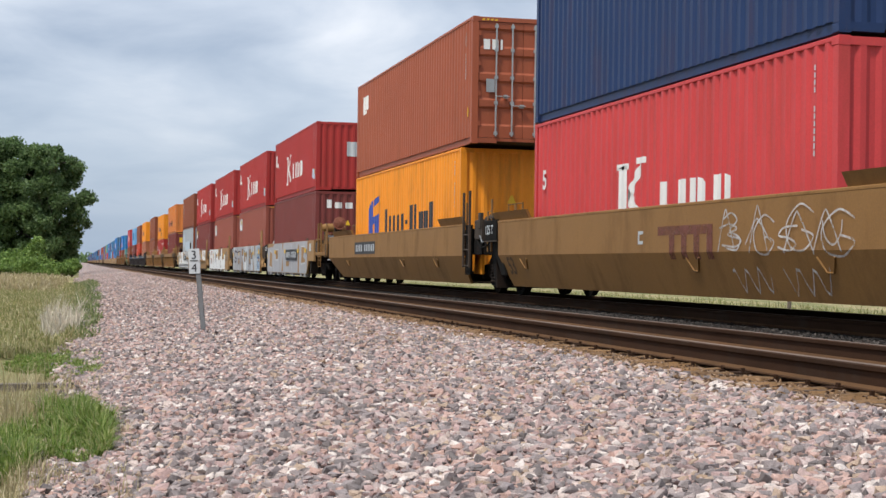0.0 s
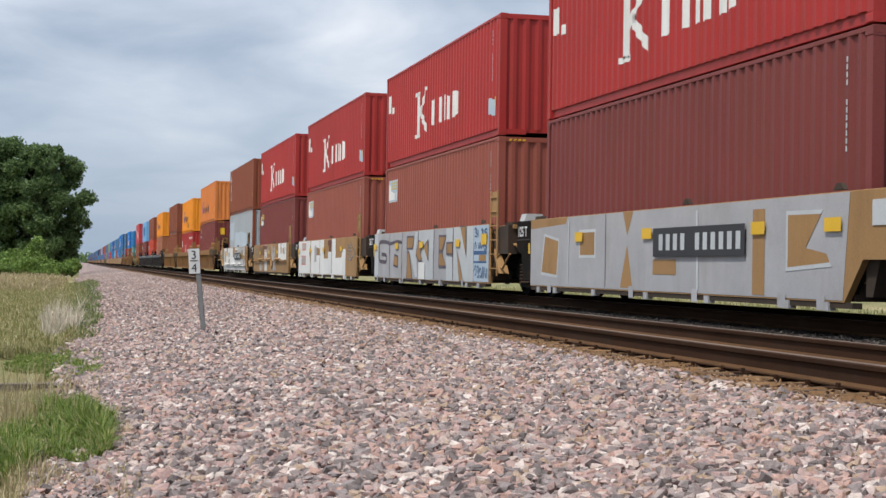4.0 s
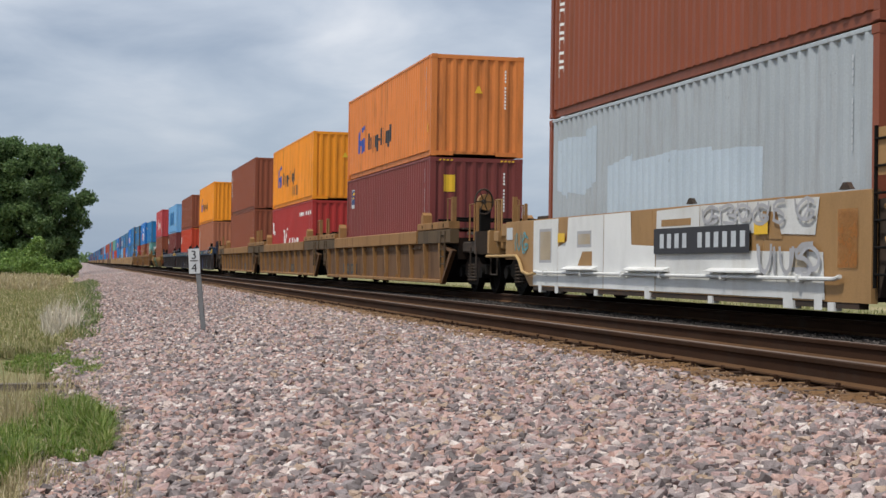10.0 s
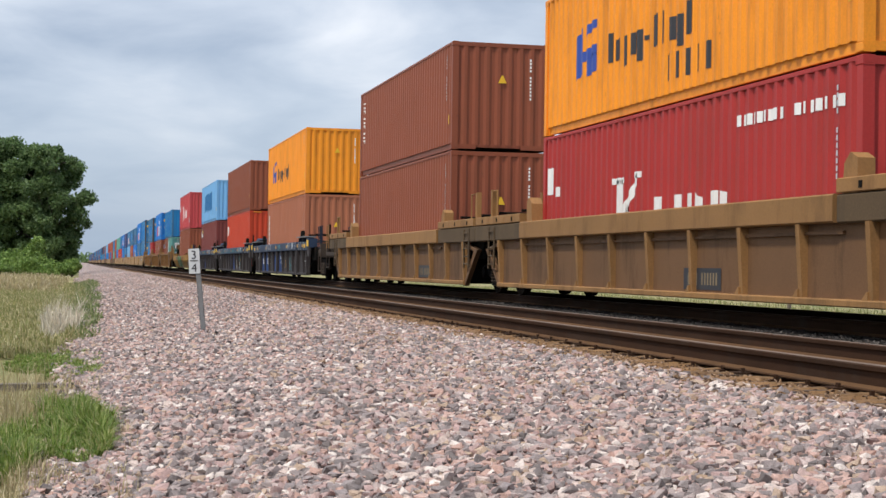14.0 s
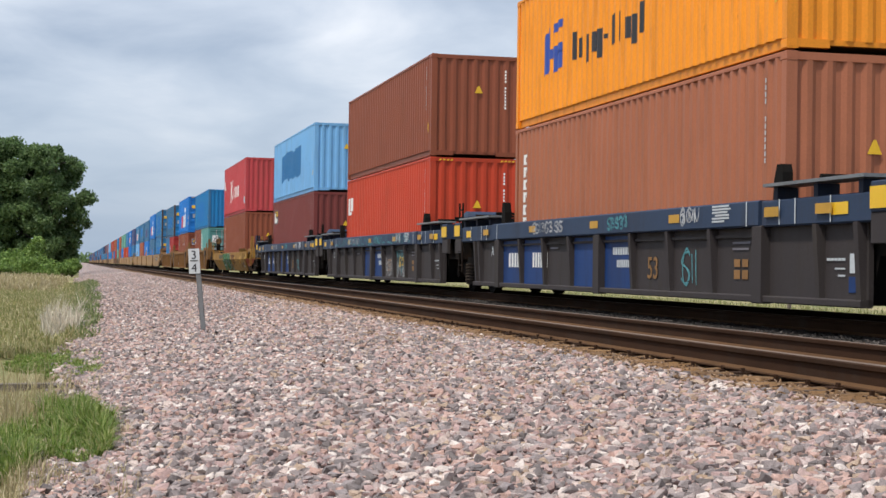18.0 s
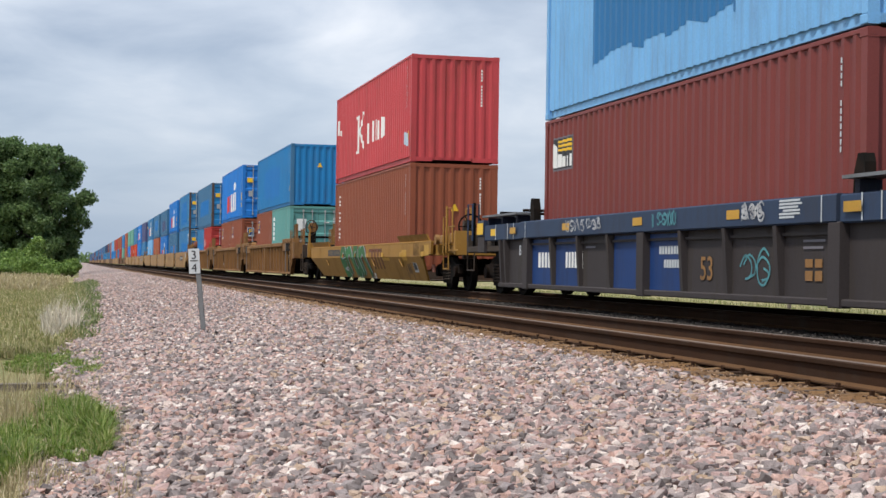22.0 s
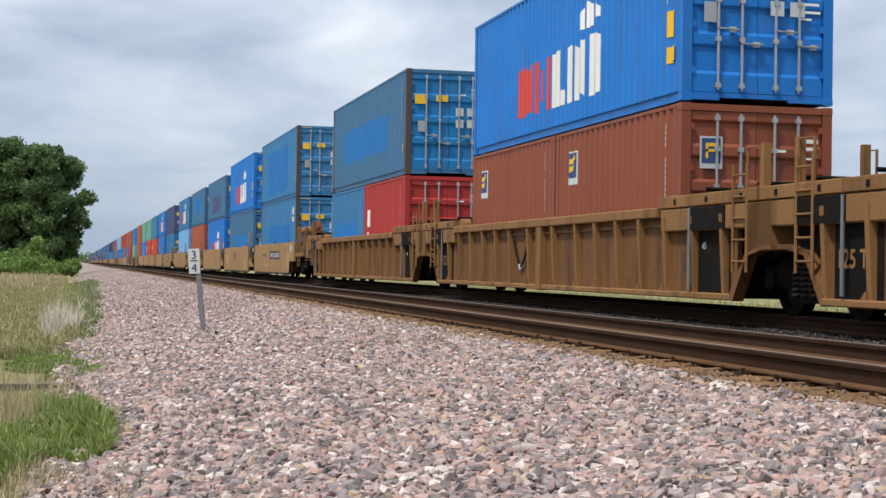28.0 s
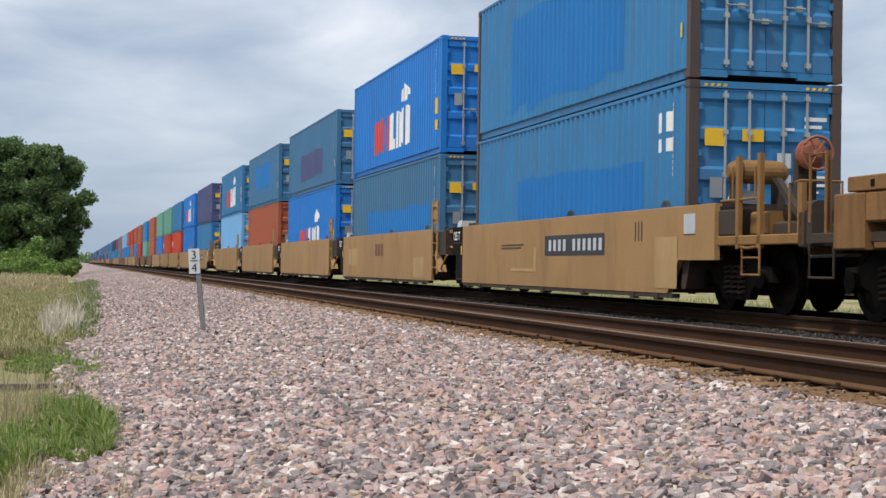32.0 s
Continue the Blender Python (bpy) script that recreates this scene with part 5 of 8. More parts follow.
def ribbed_car(label, paint_mat, front_end, rear_end, gap=1.9, marks=(), patches=(), spin=True, chord=None, style="grimy"):
    """One unit of a well car with a deep top chord, posts, and side sheets set back between them."""
    chord = chord or paint_mat
    post_mat = chord if style != "blue" else paint_mat
    splice = chord if style != "blue" else paint_mat
    grime = OLD_TAN_DARK if style != "blue" else chord
    gear = chord if style != "blue" else NAVY_DARK
    car = tagged(new("well_car"), label, "rail car", group="well cars of the train")
    y0, y1 = -2.45, 14.35
    for sx in (-1, 1):
        turn = (0, 0, 0 if sx < 0 else math.pi)
        ct = 1.33 if style == "tan" else 1.13   # underside of the chord
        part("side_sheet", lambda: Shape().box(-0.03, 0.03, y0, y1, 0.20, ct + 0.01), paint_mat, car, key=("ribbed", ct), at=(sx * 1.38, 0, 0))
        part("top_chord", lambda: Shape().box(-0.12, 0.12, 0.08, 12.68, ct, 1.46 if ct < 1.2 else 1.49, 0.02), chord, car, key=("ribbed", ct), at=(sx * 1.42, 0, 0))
        part("bottom_sill", lambda: Shape().box(-0.09, 0.07, y0, y1, 0.175, 0.265, 0.015), post_mat, car, key="ribbed", at=(sx * 1.42, 0, 0))
        part("upper_stringer", lambda: Shape().box(-0.05, 0.02, 0.0, 12.6, ct - 0.13, ct - 0.09), paint_mat, car, key=("ribbed", ct), at=(sx * 1.40, 0, 0))
        for y in post_places(style, gap, y0, y1):
            part("side_post", lambda: Shape().add([(-0.13, -0.05, ct), (-0.13, 0.05, ct), (0.03, 0.06, ct), (0.03, -0.06, ct), (-0.07, -0.05, 0.2), (-0.07, 0.05, 0.2), (0.03, 0.06, 0.2), (0.03, -0.06, 0.2)], [(0, 1, 2, 3), (4, 7, 6, 5), (0, 4, 5, 1), (1, 5, 6, 2), (2, 6, 7, 3), (3, 7, 4, 0)]), post_mat, car, key=("post", ct), at=(sx * 1.40, y, 0)).rotation_euler = turn
        for y in ((6.1,) if style == "tan" else (0.14, 6.26, 12.38) if style == "blue" else ()):
            part("splice_post", lambda: Shape().box(-0.135, 0.02, -0.14, 0.14, 0.16, ct + 0.01, 0.015), splice, car, key=("splice", ct), at=(sx * 1.40, y, 0)).rotation_euler = turn
        for y in post_places(style, gap, y0, y1)[1:-1]:
            if style != "blue":
                part("post_foot", lambda: Shape().prism([(-0.03, 0.24), (0.13, 0.24), (0.0, 0.36), (-0.03, 0.36)], -0.03, 0.03, "x"), chord, car, key="foot", at=(sx * 1.47, y + 0.06, 0))
        if sx < 0 and style == "tan" and not front_end and not rear_end:
            yh = 7.5
            hose = part("air_hose", lambda: Shape().tube([(0, -0.45, 1.12), (0, -0.36, 0.86), (-0.01, -0.18, 0.66), (-0.01, 0.02, 0.58), (0, 0.2, 0.72), (0, 0.5, 1.1)], 0.022), BLACK, car, key="hose", at=(-1.45, yh, 0))
            part("hose_tie", lambda: Shape().box(-0.03, 0.03, -0.05, 0.05, 0.54, 0.64, 0.01), PATCH_PALE, hose, key="tie")
        for ye, d in ((0.08, -1), (12.68, 1)):
            mid = ye + d * 1.75
            part("end_chord", (lambda: Shape().box(-0.10, 0.11, -1.36, 1.36, 1.12, 1.45, 0.02)) if style == "blue" else (lambda: Shape().box(-0.10, 0.11, -1.75, 1.7, 1.12, 1.45, 0.02)), grime if style != "tan" else chord, car, key=("ec", style), at=(sx * 1.41, ye + d * 1.40 if style == "blue" else mid, 0))
            if style == "blue":
                part("walkway", lambda: Shape().box(-0.28, 0.12, -1.25, 1.25, 1.61, 1.65), GALV_DULL, car, key="ww", at=(sx * 1.30, ye + d * 1.45, 0))
                for q in (-1.05, 0.0, 1.05):
                    part("walkway_bracket", lambda: Shape().box(-0.2, 0.08, -0.05, 0.05, 1.45, 1.60), gear, car, key="wb", at=(sx * 1.30, ye + d * 1.45 + q, 0))
                part("chord_end_plate", lambda: Shape().box(-0.006, 0.0, -0.2, 0.2, 1.22, 1.36), YELLOW, car, key="yp", at=(-1.515, ye + d * 2.05, 0)) if sx < 0 else None
            else:
                for q in range(3):
                    part("deck_block", lambda: Shape().box(-0.12, 0.14, -0.55, 0.55, 1.46, 1.63, 0.012), chord, car, key="deck", at=(sx * 1.40, ye + d * (0.6 + 1.12 * q), 0))
                    part("deck_lug", lambda: Shape().box(-0.126, -0.11, -0.04, 0.04, 1.50, 1.58), BLACK, car, key="dl", at=(sx * 1.40, ye + d * (0.6 + 1.12 * q), 0)).rotation_euler = turn
            if style == "grimy":
                part("corner_gusset", lambda: Shape().prism([(0.0, 1.1), (1.05, 0.95), (0.0, 0.15), (-0.15, 0.15), (0.75, 0.92), (0.0, 1.02)], -0.05, 0.05, "x"), paint_mat, car, key="gusset", at=(sx * 1.42, (y0 if d < 0 else y1), 0)).rotation_euler = (0, 0, math.pi if d < 0 else 0)
            if style == "tan" and sx < 0:
                part("chord_wrap", lambda: Shape().box(-0.012, 0.0, -0.62, 0.62, 1.13, 1.44), BLACK, car, key="wrap", at=(-1.512, ye + d * 1.72, 0), label="black painted chord end")
                part("corner_strap", lambda: Shape().box(-0.02, 0.0, -0.03, 0.03, 0.3, 1.44), GALV_DULL, car, key="strap", at=(-1.515, ye + d * 1.15, 0))
            if style == "tan":
                arch = [(0.0, 0.17), (0.0, 0.30), (0.45, 0.80), (0.95, 0.90), (1.2, 0.90), (1.2, 0.84), (0.95, 0.84), (0.50, 0.76), (0.07, 0.17)]
                part("wheel_arch", lambda: Shape().prism(arch, -0.06, 0.10, "x"), paint_mat, car, key="arch", at=(sx * 1.42, (y0 if d < 0 else y1), 0)).rotation_euler = (0, 0, math.pi if d < 0 else 0)
                part("corner_box", lambda: Shape().box(-0.12, 0.3, -0.35, 0.35, 0.82, 1.45, 0.02), chord, car, key="cb", at=(sx * 1.40, ye + d * 3.35, 0)).rotation_euler = turn
            part("stacking_guide", (lambda: Shape().prism([(-0.14, 1.45), (0.12, 1.45), (0.10, 1.70), (0.02, 1.90), (-0.10, 1.90), (-0.14, 1.80)], -0.07, 0.07, "x")) if style == "blue" else (lambda: Shape().prism([(-0.14, 1.45), (0.16, 1.45), (0.12, 1.58), (0.02, 1.66), (-0.14, 1.64)], -0.11, 0.11, "x")) if style == "tan" else (lambda: Shape().prism([(-0.14, 1.45), (0.20, 1.45), (0.16, 1.80), (0.02, 1.92), (-0.14, 1.85)], -0.11, 0.11, "x")), BLACK if style == "blue" else gear, car, key=("guide", style), at=(sx * 1.33, -0.16 if d < 0 else 12.36, 0)).rotation_euler = (0, 0, 0 if d < 0 else math.pi)
    part("well_floor", lambda: Shape().box(-1.36, 1.36, -0.3, 0.5, 0.22, 0.44).box(-1.36, 1.36, 11.7, 12.5, 0.22, 0.44).box(-1.36, 1.36, 5.8, 6.4, 0.22, 0.44).box(-1.36, 1.36, -2.3, -0.3, 0.25, 0.3).box(-1.36, 1.36, 12.5, 14.2, 0.25, 0.3), STEEL_DIRTY, car, key="ribbed")
    for d, ye in ((-1, 0.08), (1, 12.68)):
        r = (0, 0, 0 if d < 0 else math.pi)
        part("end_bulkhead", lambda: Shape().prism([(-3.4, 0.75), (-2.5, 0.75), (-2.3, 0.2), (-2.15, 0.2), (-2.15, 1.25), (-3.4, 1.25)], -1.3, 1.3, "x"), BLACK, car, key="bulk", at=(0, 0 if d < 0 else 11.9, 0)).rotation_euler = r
        part("end_platform", lambda: Shape().box(-1.2, 1.2, -3.5, -1.0, 1.44, 1.48).box(-0.12, 0.12, -3.6, -0.6, 1.2, 1.44), STEEL_DIRTY, car, key="plat", at=(0, 0 if d < 0 else 12.76, 0)).rotation_euler = r
        for yb in (-0.9, -2.6):
            part("platform_bar", lambda: Shape().tube([(-1.2, 0, 1.72), (1.2, 0, 1.72)], 0.03), BLACK, car, key="bar", at=(0, yb if d < 0 else 12.76 - yb, 0))
        yy = -3.15 if d < 0 else 15.2
        if style == "blue":
            part("end_box", lambda: Shape().box(-0.085, 0.25, -0.24, 0.24, 1.22, 1.56, 0.015), chord, car, key="eb", at=(-1.45, -2.94 if d < 0 else 15.70, 0))
            part("end_sheet", lambda: Shape().box(-0.006, 0.0, -0.24, 0.24, 1.26, 1.50), YELLOW, car, key="es", at=(-1.542, -2.94 if d < 0 else 15.70, 0))
            part("hanging_plate", lambda: Shape().box(-0.07, 0.0, -0.26, 0.26, 0.88, 1.22, 0.01), CAR_GREY, car, key="hp", at=(-1.45, -2.94 if d < 0 else 15.70, 0))
            for q in (0.42, -0.47, -0.89, -1.77):
                part("seam_line", lambda: Shape().box(-0.004, 0.0, -0.012, 0.012, 1.14, 1.45), PATCH_PALE, car, key="seam", at=(-1.5205 if q < 0 else -1.5445, q if d < 0 else 12.76 - q, 0))
            if (front_end and d < 0) or (rear_end and d > 0):
                part("grab_rail", lambda: handrail(0, -0.16, 0.16, 1.3, 1.95), gear, car, key="bgr", at=(-1.3, -4.5 if d < 0 else 16.9, 0))
            elif d < 0:
                part("reservoir", lambda: Shape().revolve([(-0.5, 0.0), (-0.5, 0.12), (-0.42, 0.19), (0.42, 0.19), (0.5, 0.12), (0.5, 0.0)], "x", 16), CAR_BLUE, car, key="bres", at=(-0.75, -3.55, 1.66))
                part("reservoir_cradle", lambda: Shape().box(-1.1, -0.4, -0.16, 0.16, 1.2, 1.52, 0.02), BLACK, car, key="brc", at=(0, -3.55, 0))
            else:
                part("ladder", lambda: ladder(0, -0.15, 0.45, 2.0, 0.3, 5), BLACK, car, key="bl", at=(-1.5, 15.5, 0))
        else:
            part("end_post", lambda: Shape().box(-0.05, 0.05, -0.05, 0.05, 1.45, 2.2), chord, car, key="tp", at=(-1.36, yy, 0))
            part("grab_rail", lambda: handrail(0, -0.2, 0.2, 1.48, 2.17), chord, car, key="rail", at=(-1.40, yy - d * 0.25, 0))
            part("end_post", lambda: Shape().box(-0.05, 0.05, -0.05, 0.05, 1.45, 2.25), chord, car, key="tp2", at=(0.2, yy - d * 0.3, 0))
            part("grab_rail", lambda: handrail(0, -0.2, 0.2, 1.48, 2.2), chord, car, key="rail", at=(0.25, yy - d * 0.3, 0))
            part("ladder", lambda: ladder(0, -0.2, 0.55, 1.95 if style == "tan" else 1.4, 0.42, 5), chord if style == "tan" else OLD_TAN_DARK, car, key=("ladder", style), at=(-1.52, -2.75 if d < 0 else 14.75, 0))
    if front_end:
        part("end_sill", lambda: Shape().box(-1.2, 1.2, -5.5, -3.4, 0.9, 1.15, 0.03).box(-1.45, 1.45, -5.55, -5.4, 0.85, 1.35, 0.02).box(-1.3, 1.3, -5.4, -4.2, 1.3, 1.36), STEEL_DIRTY, car, key="ribbed fe")
        part("coupler", coupler, BLACK, car, key=1, at=(0, -5.2, 0))
        if style != "blue":
            part("brake_wheel", brake_wheel, STEEL_DIRTY, car, key=1, at=(-0.95, -4.3, 2.05), label="spoked hand-brake wheel").rotation_euler = (0, 0, 0.5)
            part("brake_gearbox", lambda: Shape().disc((0, 0.16, 0), 0.19, 0.18, "y", 14), gear, car, key="gear", at=(-0.85, -4.22, 2.05))
            part("brake_stand", lambda: Shape().box(-0.12, 0.12, 0.0, 0.2, -0.8, 0.1, 0.02), BLACK, car, key=2, at=(-0.85, -4.1, 2.05))
        for x in (-1.4, -0.3, 0.9):
            part("end_post", lambda: Shape().box(-0.03, 0.03, -0.03, 0.03, 0.9, 1.98), gear, car, key="ep", at=(x, -5.45, 0))
            part("grab_rail", lambda: handrail(0, -0.2, 0.2, 1.15, 1.95), gear, car, key="rail c", at=(x - 0.05, -5.2, 0))
        part("step", lambda: Shape().tube([(-1.45, -5.6, 1.0), (-1.45, -5.6, 0.35), (-1.45, -5.1, 0.35), (-1.45, -5.1, 1.0)], 0.022), STEEL_DIRTY, car, key="step fe")
        truck(car, -3.95, spin)
    else:
        truck(car, -3.73, spin)
    if rear_end:
        part("end_sill", lambda: Shape().box(-1.2, 1.2, 15.7, 17.1, 0.9, 1.15, 0.03).box(-1.45, 1.45, 17.05, 17.18, 0.88, 1.28, 0.02).box(-1.45, -1.35, 14.4, 17.05, 0.90, 1.02, 0.01), STEEL_DIRTY, car, key="ribbed re")
        c = part("coupler", coupler, BLACK, car, key=1, at=(0, 16.9, 0))
        c.rotation_euler = (0, 0, math.pi)
        for x in (-1.4, 0.9):
            part("end_post", lambda: Shape().box(-0.03, 0.03, -0.03, 0.03, 0.9, 1.98), BLACK if style != "tan" else chord, car, key="ep", at=(x, 16.75, 0))
            part("grab_rail", lambda: handrail(0, -0.2, 0.2, 1.15, 1.95), chord, car, key="rail c", at=(x - 0.05, 16.9, 0))
        part("step", lambda: Shape().tube([(-1.45, 16.5, 0.9), (-1.45, 16.5, 0.5), (-1.45, 17.1, 0.5), (-1.45, 17.1, 0.9)], 0.018), STEEL_DIRTY, car, key="step re", label="hanging grab step")
        truck(car, 15.8, spin)
    car_marks(car, -1.412, patches)
    car_marks(car, -1.542, marks)
    return car


def mounted_writing(car, body, size, x, y, z, mat, bold=0.0):
    """A line of writing on a car's near side; y is where it starts, reading towards the car's front."""
    o = new("painted_figure", writing(body, size, bold, mat))
    o.parent = car
    o.matrix_local = Matrix.Translation((x, y, z)) @ Euler((radians(90), 0, radians(-90))).to_matrix().to_4x4()
    return o


CREASE = 0.82   # height of the crease in a leaning side


def leaning_x(z):
    """Where the near face of a leaning side stands at height z."""
    return -1.53 + max(0.0, CREASE - z) / (CREASE - 0.20) * 0.235


def cut(pts, upper_side):
    """The part of an outline of (y, z) points above or below the crease."""
    out, k = [], 1 if upper_side else -1
    for (ya, za), (yb, zb) in zip(pts, pts[1:] + pts[:1]):
        da, db = (za - CREASE) * k, (zb - CREASE) * k
        if da >= 0:
            out.append((ya, za))
        if da * db < 0:
            f = da / (da - db)
            out.append((ya + (yb - ya) * f, CREASE))
    return out


def sloped_car(label, paint_mat, front_end, rear_end, marks=(), low_marks=(), spin=True, top=1.48, flap=((-2.5, 1.75), (12.95, 1.75))):
    """One unit of a well car whose sides lean in below a crease and whose ends are cut aslant."""
    car = tagged(new("well_car"), label, "rail car", group="well cars of the train")
    # at the joint of two units the sides stop short of the shared truck
    y0, y1 = -3.95 if front_end else -3.02, 15.6 if rear_end else 13.66
    low = (-2.93 if front_end else -3.0, 15.5 if rear_end else 13.62, 13.9 if rear_end else 13.22, -2.68 if front_end else -2.92)
    ends = (top, front_end, rear_end)
    for sx in (-1, 1):
        def upper():
            return Shape().prism([(y0, top - 0.03), (y0 + 0.05 * front_end, CREASE + 0.06), (low[0], CREASE), (low[1], CREASE), (y1, top - 0.03)], -0.03, 0.03, "x")

        def lower():
            a = [(-0.03, low[0], CREASE), (-0.03, low[1], CREASE), (0.205, low[2], 0.20), (0.205, low[3], 0.20)]
            b = [(x + 0.05, y, z) for x, y, z in a]
            return Shape().add(a + b, [(0, 1, 2, 3), (7, 6, 5, 4), (0, 4, 5, 1), (1, 5, 6, 2), (2, 6, 7, 3), (3, 7, 4, 0)])
        turn = (0, 0, 0 if sx < 0 else math.pi)
        part("upper_side_sheet", upper, paint_mat, car, key=("sloped", ends), at=(sx * 1.50, 0, 0))
        o = part("lower_side_sheet", lower, paint_mat, car, key=("sloped", sx, ends), at=(sx * 1.50, 0, 0))
        if sx > 0:
            o.scale = (-1, 1, 1)
        part("top_lip", lambda: Shape().box(-0.045, 0.06, y0, y1, top - 0.05, top, 0.01), paint_mat, car, key=("sloped", ends), at=(sx * 1.49, 0, 0))
        for ye, half in flap:
            part("guide_flap", lambda: Shape().add([(0.0, -half, top - 0.01), (0.0, half, top - 0.01), (-0.09, half, top + 0.17), (-0.09, -half, top + 0.17), (0.05, -half, top - 0.01), (0.05, half, top - 0.01), (-0.04, half, top + 0.17), (-0.04, -half, top + 0.17)], [(0, 1, 2, 3), (7, 6, 5, 4), (0, 4, 5, 1), (1, 5, 6, 2), (2, 6, 7, 3), (3, 7, 4, 0)]), paint_mat, car, key=("flap", top, half), at=(sx * 1.48, ye, 0)).rotation_euler = turn
    part("well_floor", lambda: Shape().box(-1.2, 1.2, -0.3, 0.5, 0.23, 0.44).box(-1.2, 1.2, 11.7, 12.5, 0.23, 0.44).box(-1.2, 1.2, 5.8, 6.4, 0.23, 0.44).box(-1.2, 1.2, -2.2, 13.6, 0.2, 0.23), STEEL_DIRTY, car, key="sloped")
    part("end_bulkhead", lambda: Shape().prism([(-4.2, 0.85), (-2.3, 0.85), (-2.3, top - 0.12), (-4.2, top - 0.10)], -1.40, 1.35, "x"), paint_mat if front_end else BLACK, car, key=("sloped f", top))
    part("end_bulkhead", lambda: Shape().prism([(14.3, 0.15), (14.4, 0.15), (14.8, 0.85), (16.1, 0.85), (16.1, 1.34), (14.5, 1.3)], -1.35, 1.35, "x"), BLACK, car, key="sloped r")
    for d, a in ((1, -4.3), (-1, 15.9)):
        part("end_post", lambda: Shape().tube([(0, 0, 0.9), (0, 0, 2.0)], 0.024).tube([(0, 0.3, 0.9), (0, 0.3, 1.75), (0, 0.02, 1.75)], 0.018), paint_mat, car, key="post s", at=(-1.42, a - d * 0.75, 0))
        part("hand_rail", lambda: handrail(0, -0.25, 0.25, top - 0.18, top + 0.44), paint_mat, car, key=("rail s", top), at=(-0.6, a, 0))
        part("hand_rail", lambda: handrail(0, -0.25, 0.25, top - 0.18, top + 0.44), paint_mat, car, key=("rail s", top), at=(0.8, a, 0))
        part("crossover_platform", lambda: Shape().box(-1.3, 1.3, -0.5, 0.5, top - 0.12, top - 0.06), paint_mat, car, key=("plat", top), at=(0, a, 0))
    for d, ye in ((-1, -3.85), (1, 15.45)):
        if (d < 0 and not front_end) or (d > 0 and not rear_end):
            if d > 0:
                panel = part("end_panel", lambda: Shape().box(-1.545, -1.36, 13.72, 14.70, 1.12, 1.55, 0.015).prism([(13.30, 0.42), (13.56, 0.42), (14.35, 1.12), (13.60, 1.12)], -1.47, -1.42, "x"), BLACK, car, label="black capacity panel")
                mounted_writing(panel, "125 T", 0.26, -1.549, 14.60, 1.26, PATCH_PALE, 0.004)
                part("panel_ledge", lambda: Shape().box(-1.57, -1.36, 13.62, 14.62, 1.10, 1.125), STEEL_DIRTY, car)
                part("cover_lump", lambda: Shape().box(-1.44, -0.9, 14.1, 14.75, 1.55, 1.70, 0.06), STEEL_DIRTY, car)
            if d < 0:
                part("end_ladder", lambda: Shape().box(-1.545, -1.50, -3.10, -3.04, 0.56, 2.22, 0.01).box(-1.545, -1.50, -3.63, -3.57, 0.56, 2.24, 0.01).tube([(-1.53, -3.60, 0.60), (-1.53, -3.07, 0.60)], 0.014).tube([(-1.53, -3.60, 0.95), (-1.53, -3.07, 0.95)], 0.014).tube([(-1.53, -3.60, 1.28), (-1.53, -3.07, 1.28)], 0.014), STEEL_DIRTY, car, label="grimy ladder of flat bars")
                part("corner_plate", lambda: Shape().box(-1.47, -1.42, -3.50, -3.03, 0.40, 1.50, 0.01), BLACK, car)
                part("valve_box", lambda: Shape().box(-1.44, -1.0, -4.35, -3.72, 1.16, 1.60, 0.03).box(-1.40, -1.05, -4.75, -4.40, 1.30, 1.66, 0.04).box(-1.47, -1.40, -4.30, -4.12, 1.40, 1.74, 0.01), STEEL_DIRTY, car, label="grimy brake valve and pipe bracket")
                part("brake_hose", lambda: Shape().tube([(-1.45, -4.2, 1.25), (-1.46, -4.45, 1.10), (-1.46, -4.75, 1.16), (-1.45, -4.95, 1.30)], 0.014), GALV_DULL, car, label="pale brake hose")
                part("brake_hose", lambda: Shape().tube([(-1.43, -3.9, 1.16), (-1.43, -4.25, 0.98), (-1.43, -4.7, 1.02), (-1.42, -5.2, 1.18)], 0.022), BLACK, car, label="black brake hose")
    for y in (11.9, 3.6, -0.3):
        part("tie_down_bracket", lambda: Shape().tube([(leaning_x(0.74) - 0.012, 0.22, 0.74), (leaning_x(0.56) - 0.012, 0.08, 0.56), (leaning_x(0.56) - 0.012, -0.08, 0.56), (leaning_x(0.74) - 0.012, -0.22, 0.74)], 0.013, 5), paint_mat, car, key="tie down", at=(0, y, 0))
    if front_end:
        part("end_sill", lambda: Shape().box(-1.2, 1.2, -6.0, -3.8, 0.9, 1.15, 0.03).box(-1.45, 1.45, -6.05, -5.9, 0.85, 1.4, 0.02), paint_mat, car, key="sl fe")
        part("coupler", coupler, BLACK, car, key=1, at=(0, -5.8, 0))
        part("brake_wheel", brake_wheel, BLACK, car, key=1, at=(-1.08, -6.0, 1.50), label="spoked hand-brake wheel")
        part("brake_gearbox", lambda: Shape().disc((0, 0.1, 0), 0.15, 0.12, "y", 14), STEEL_DIRTY, car, key="sl gear", at=(-1.08, -6.0, 1.50))
        part("brake_stand", lambda: Shape().box(-0.13, 0.13, 0.12, 0.26, -0.75, 0.15, 0.02), STEEL_DIRTY, car, key=2, at=(-1.08, -6.0, 1.50))
        part("valve_box", lambda: Shape().box(-1.44, -1.25, -4.72, -4.45, 1.12, 1.32, 0.03), GOLD_TAN, car, key="sl valve")
        part("valve_box", lambda: Shape().box(-1.36, -1.1, -5.3, -5.0, 1.12, 1.36, 0.03), GOLD_TAN, car, key="sl valve 2")
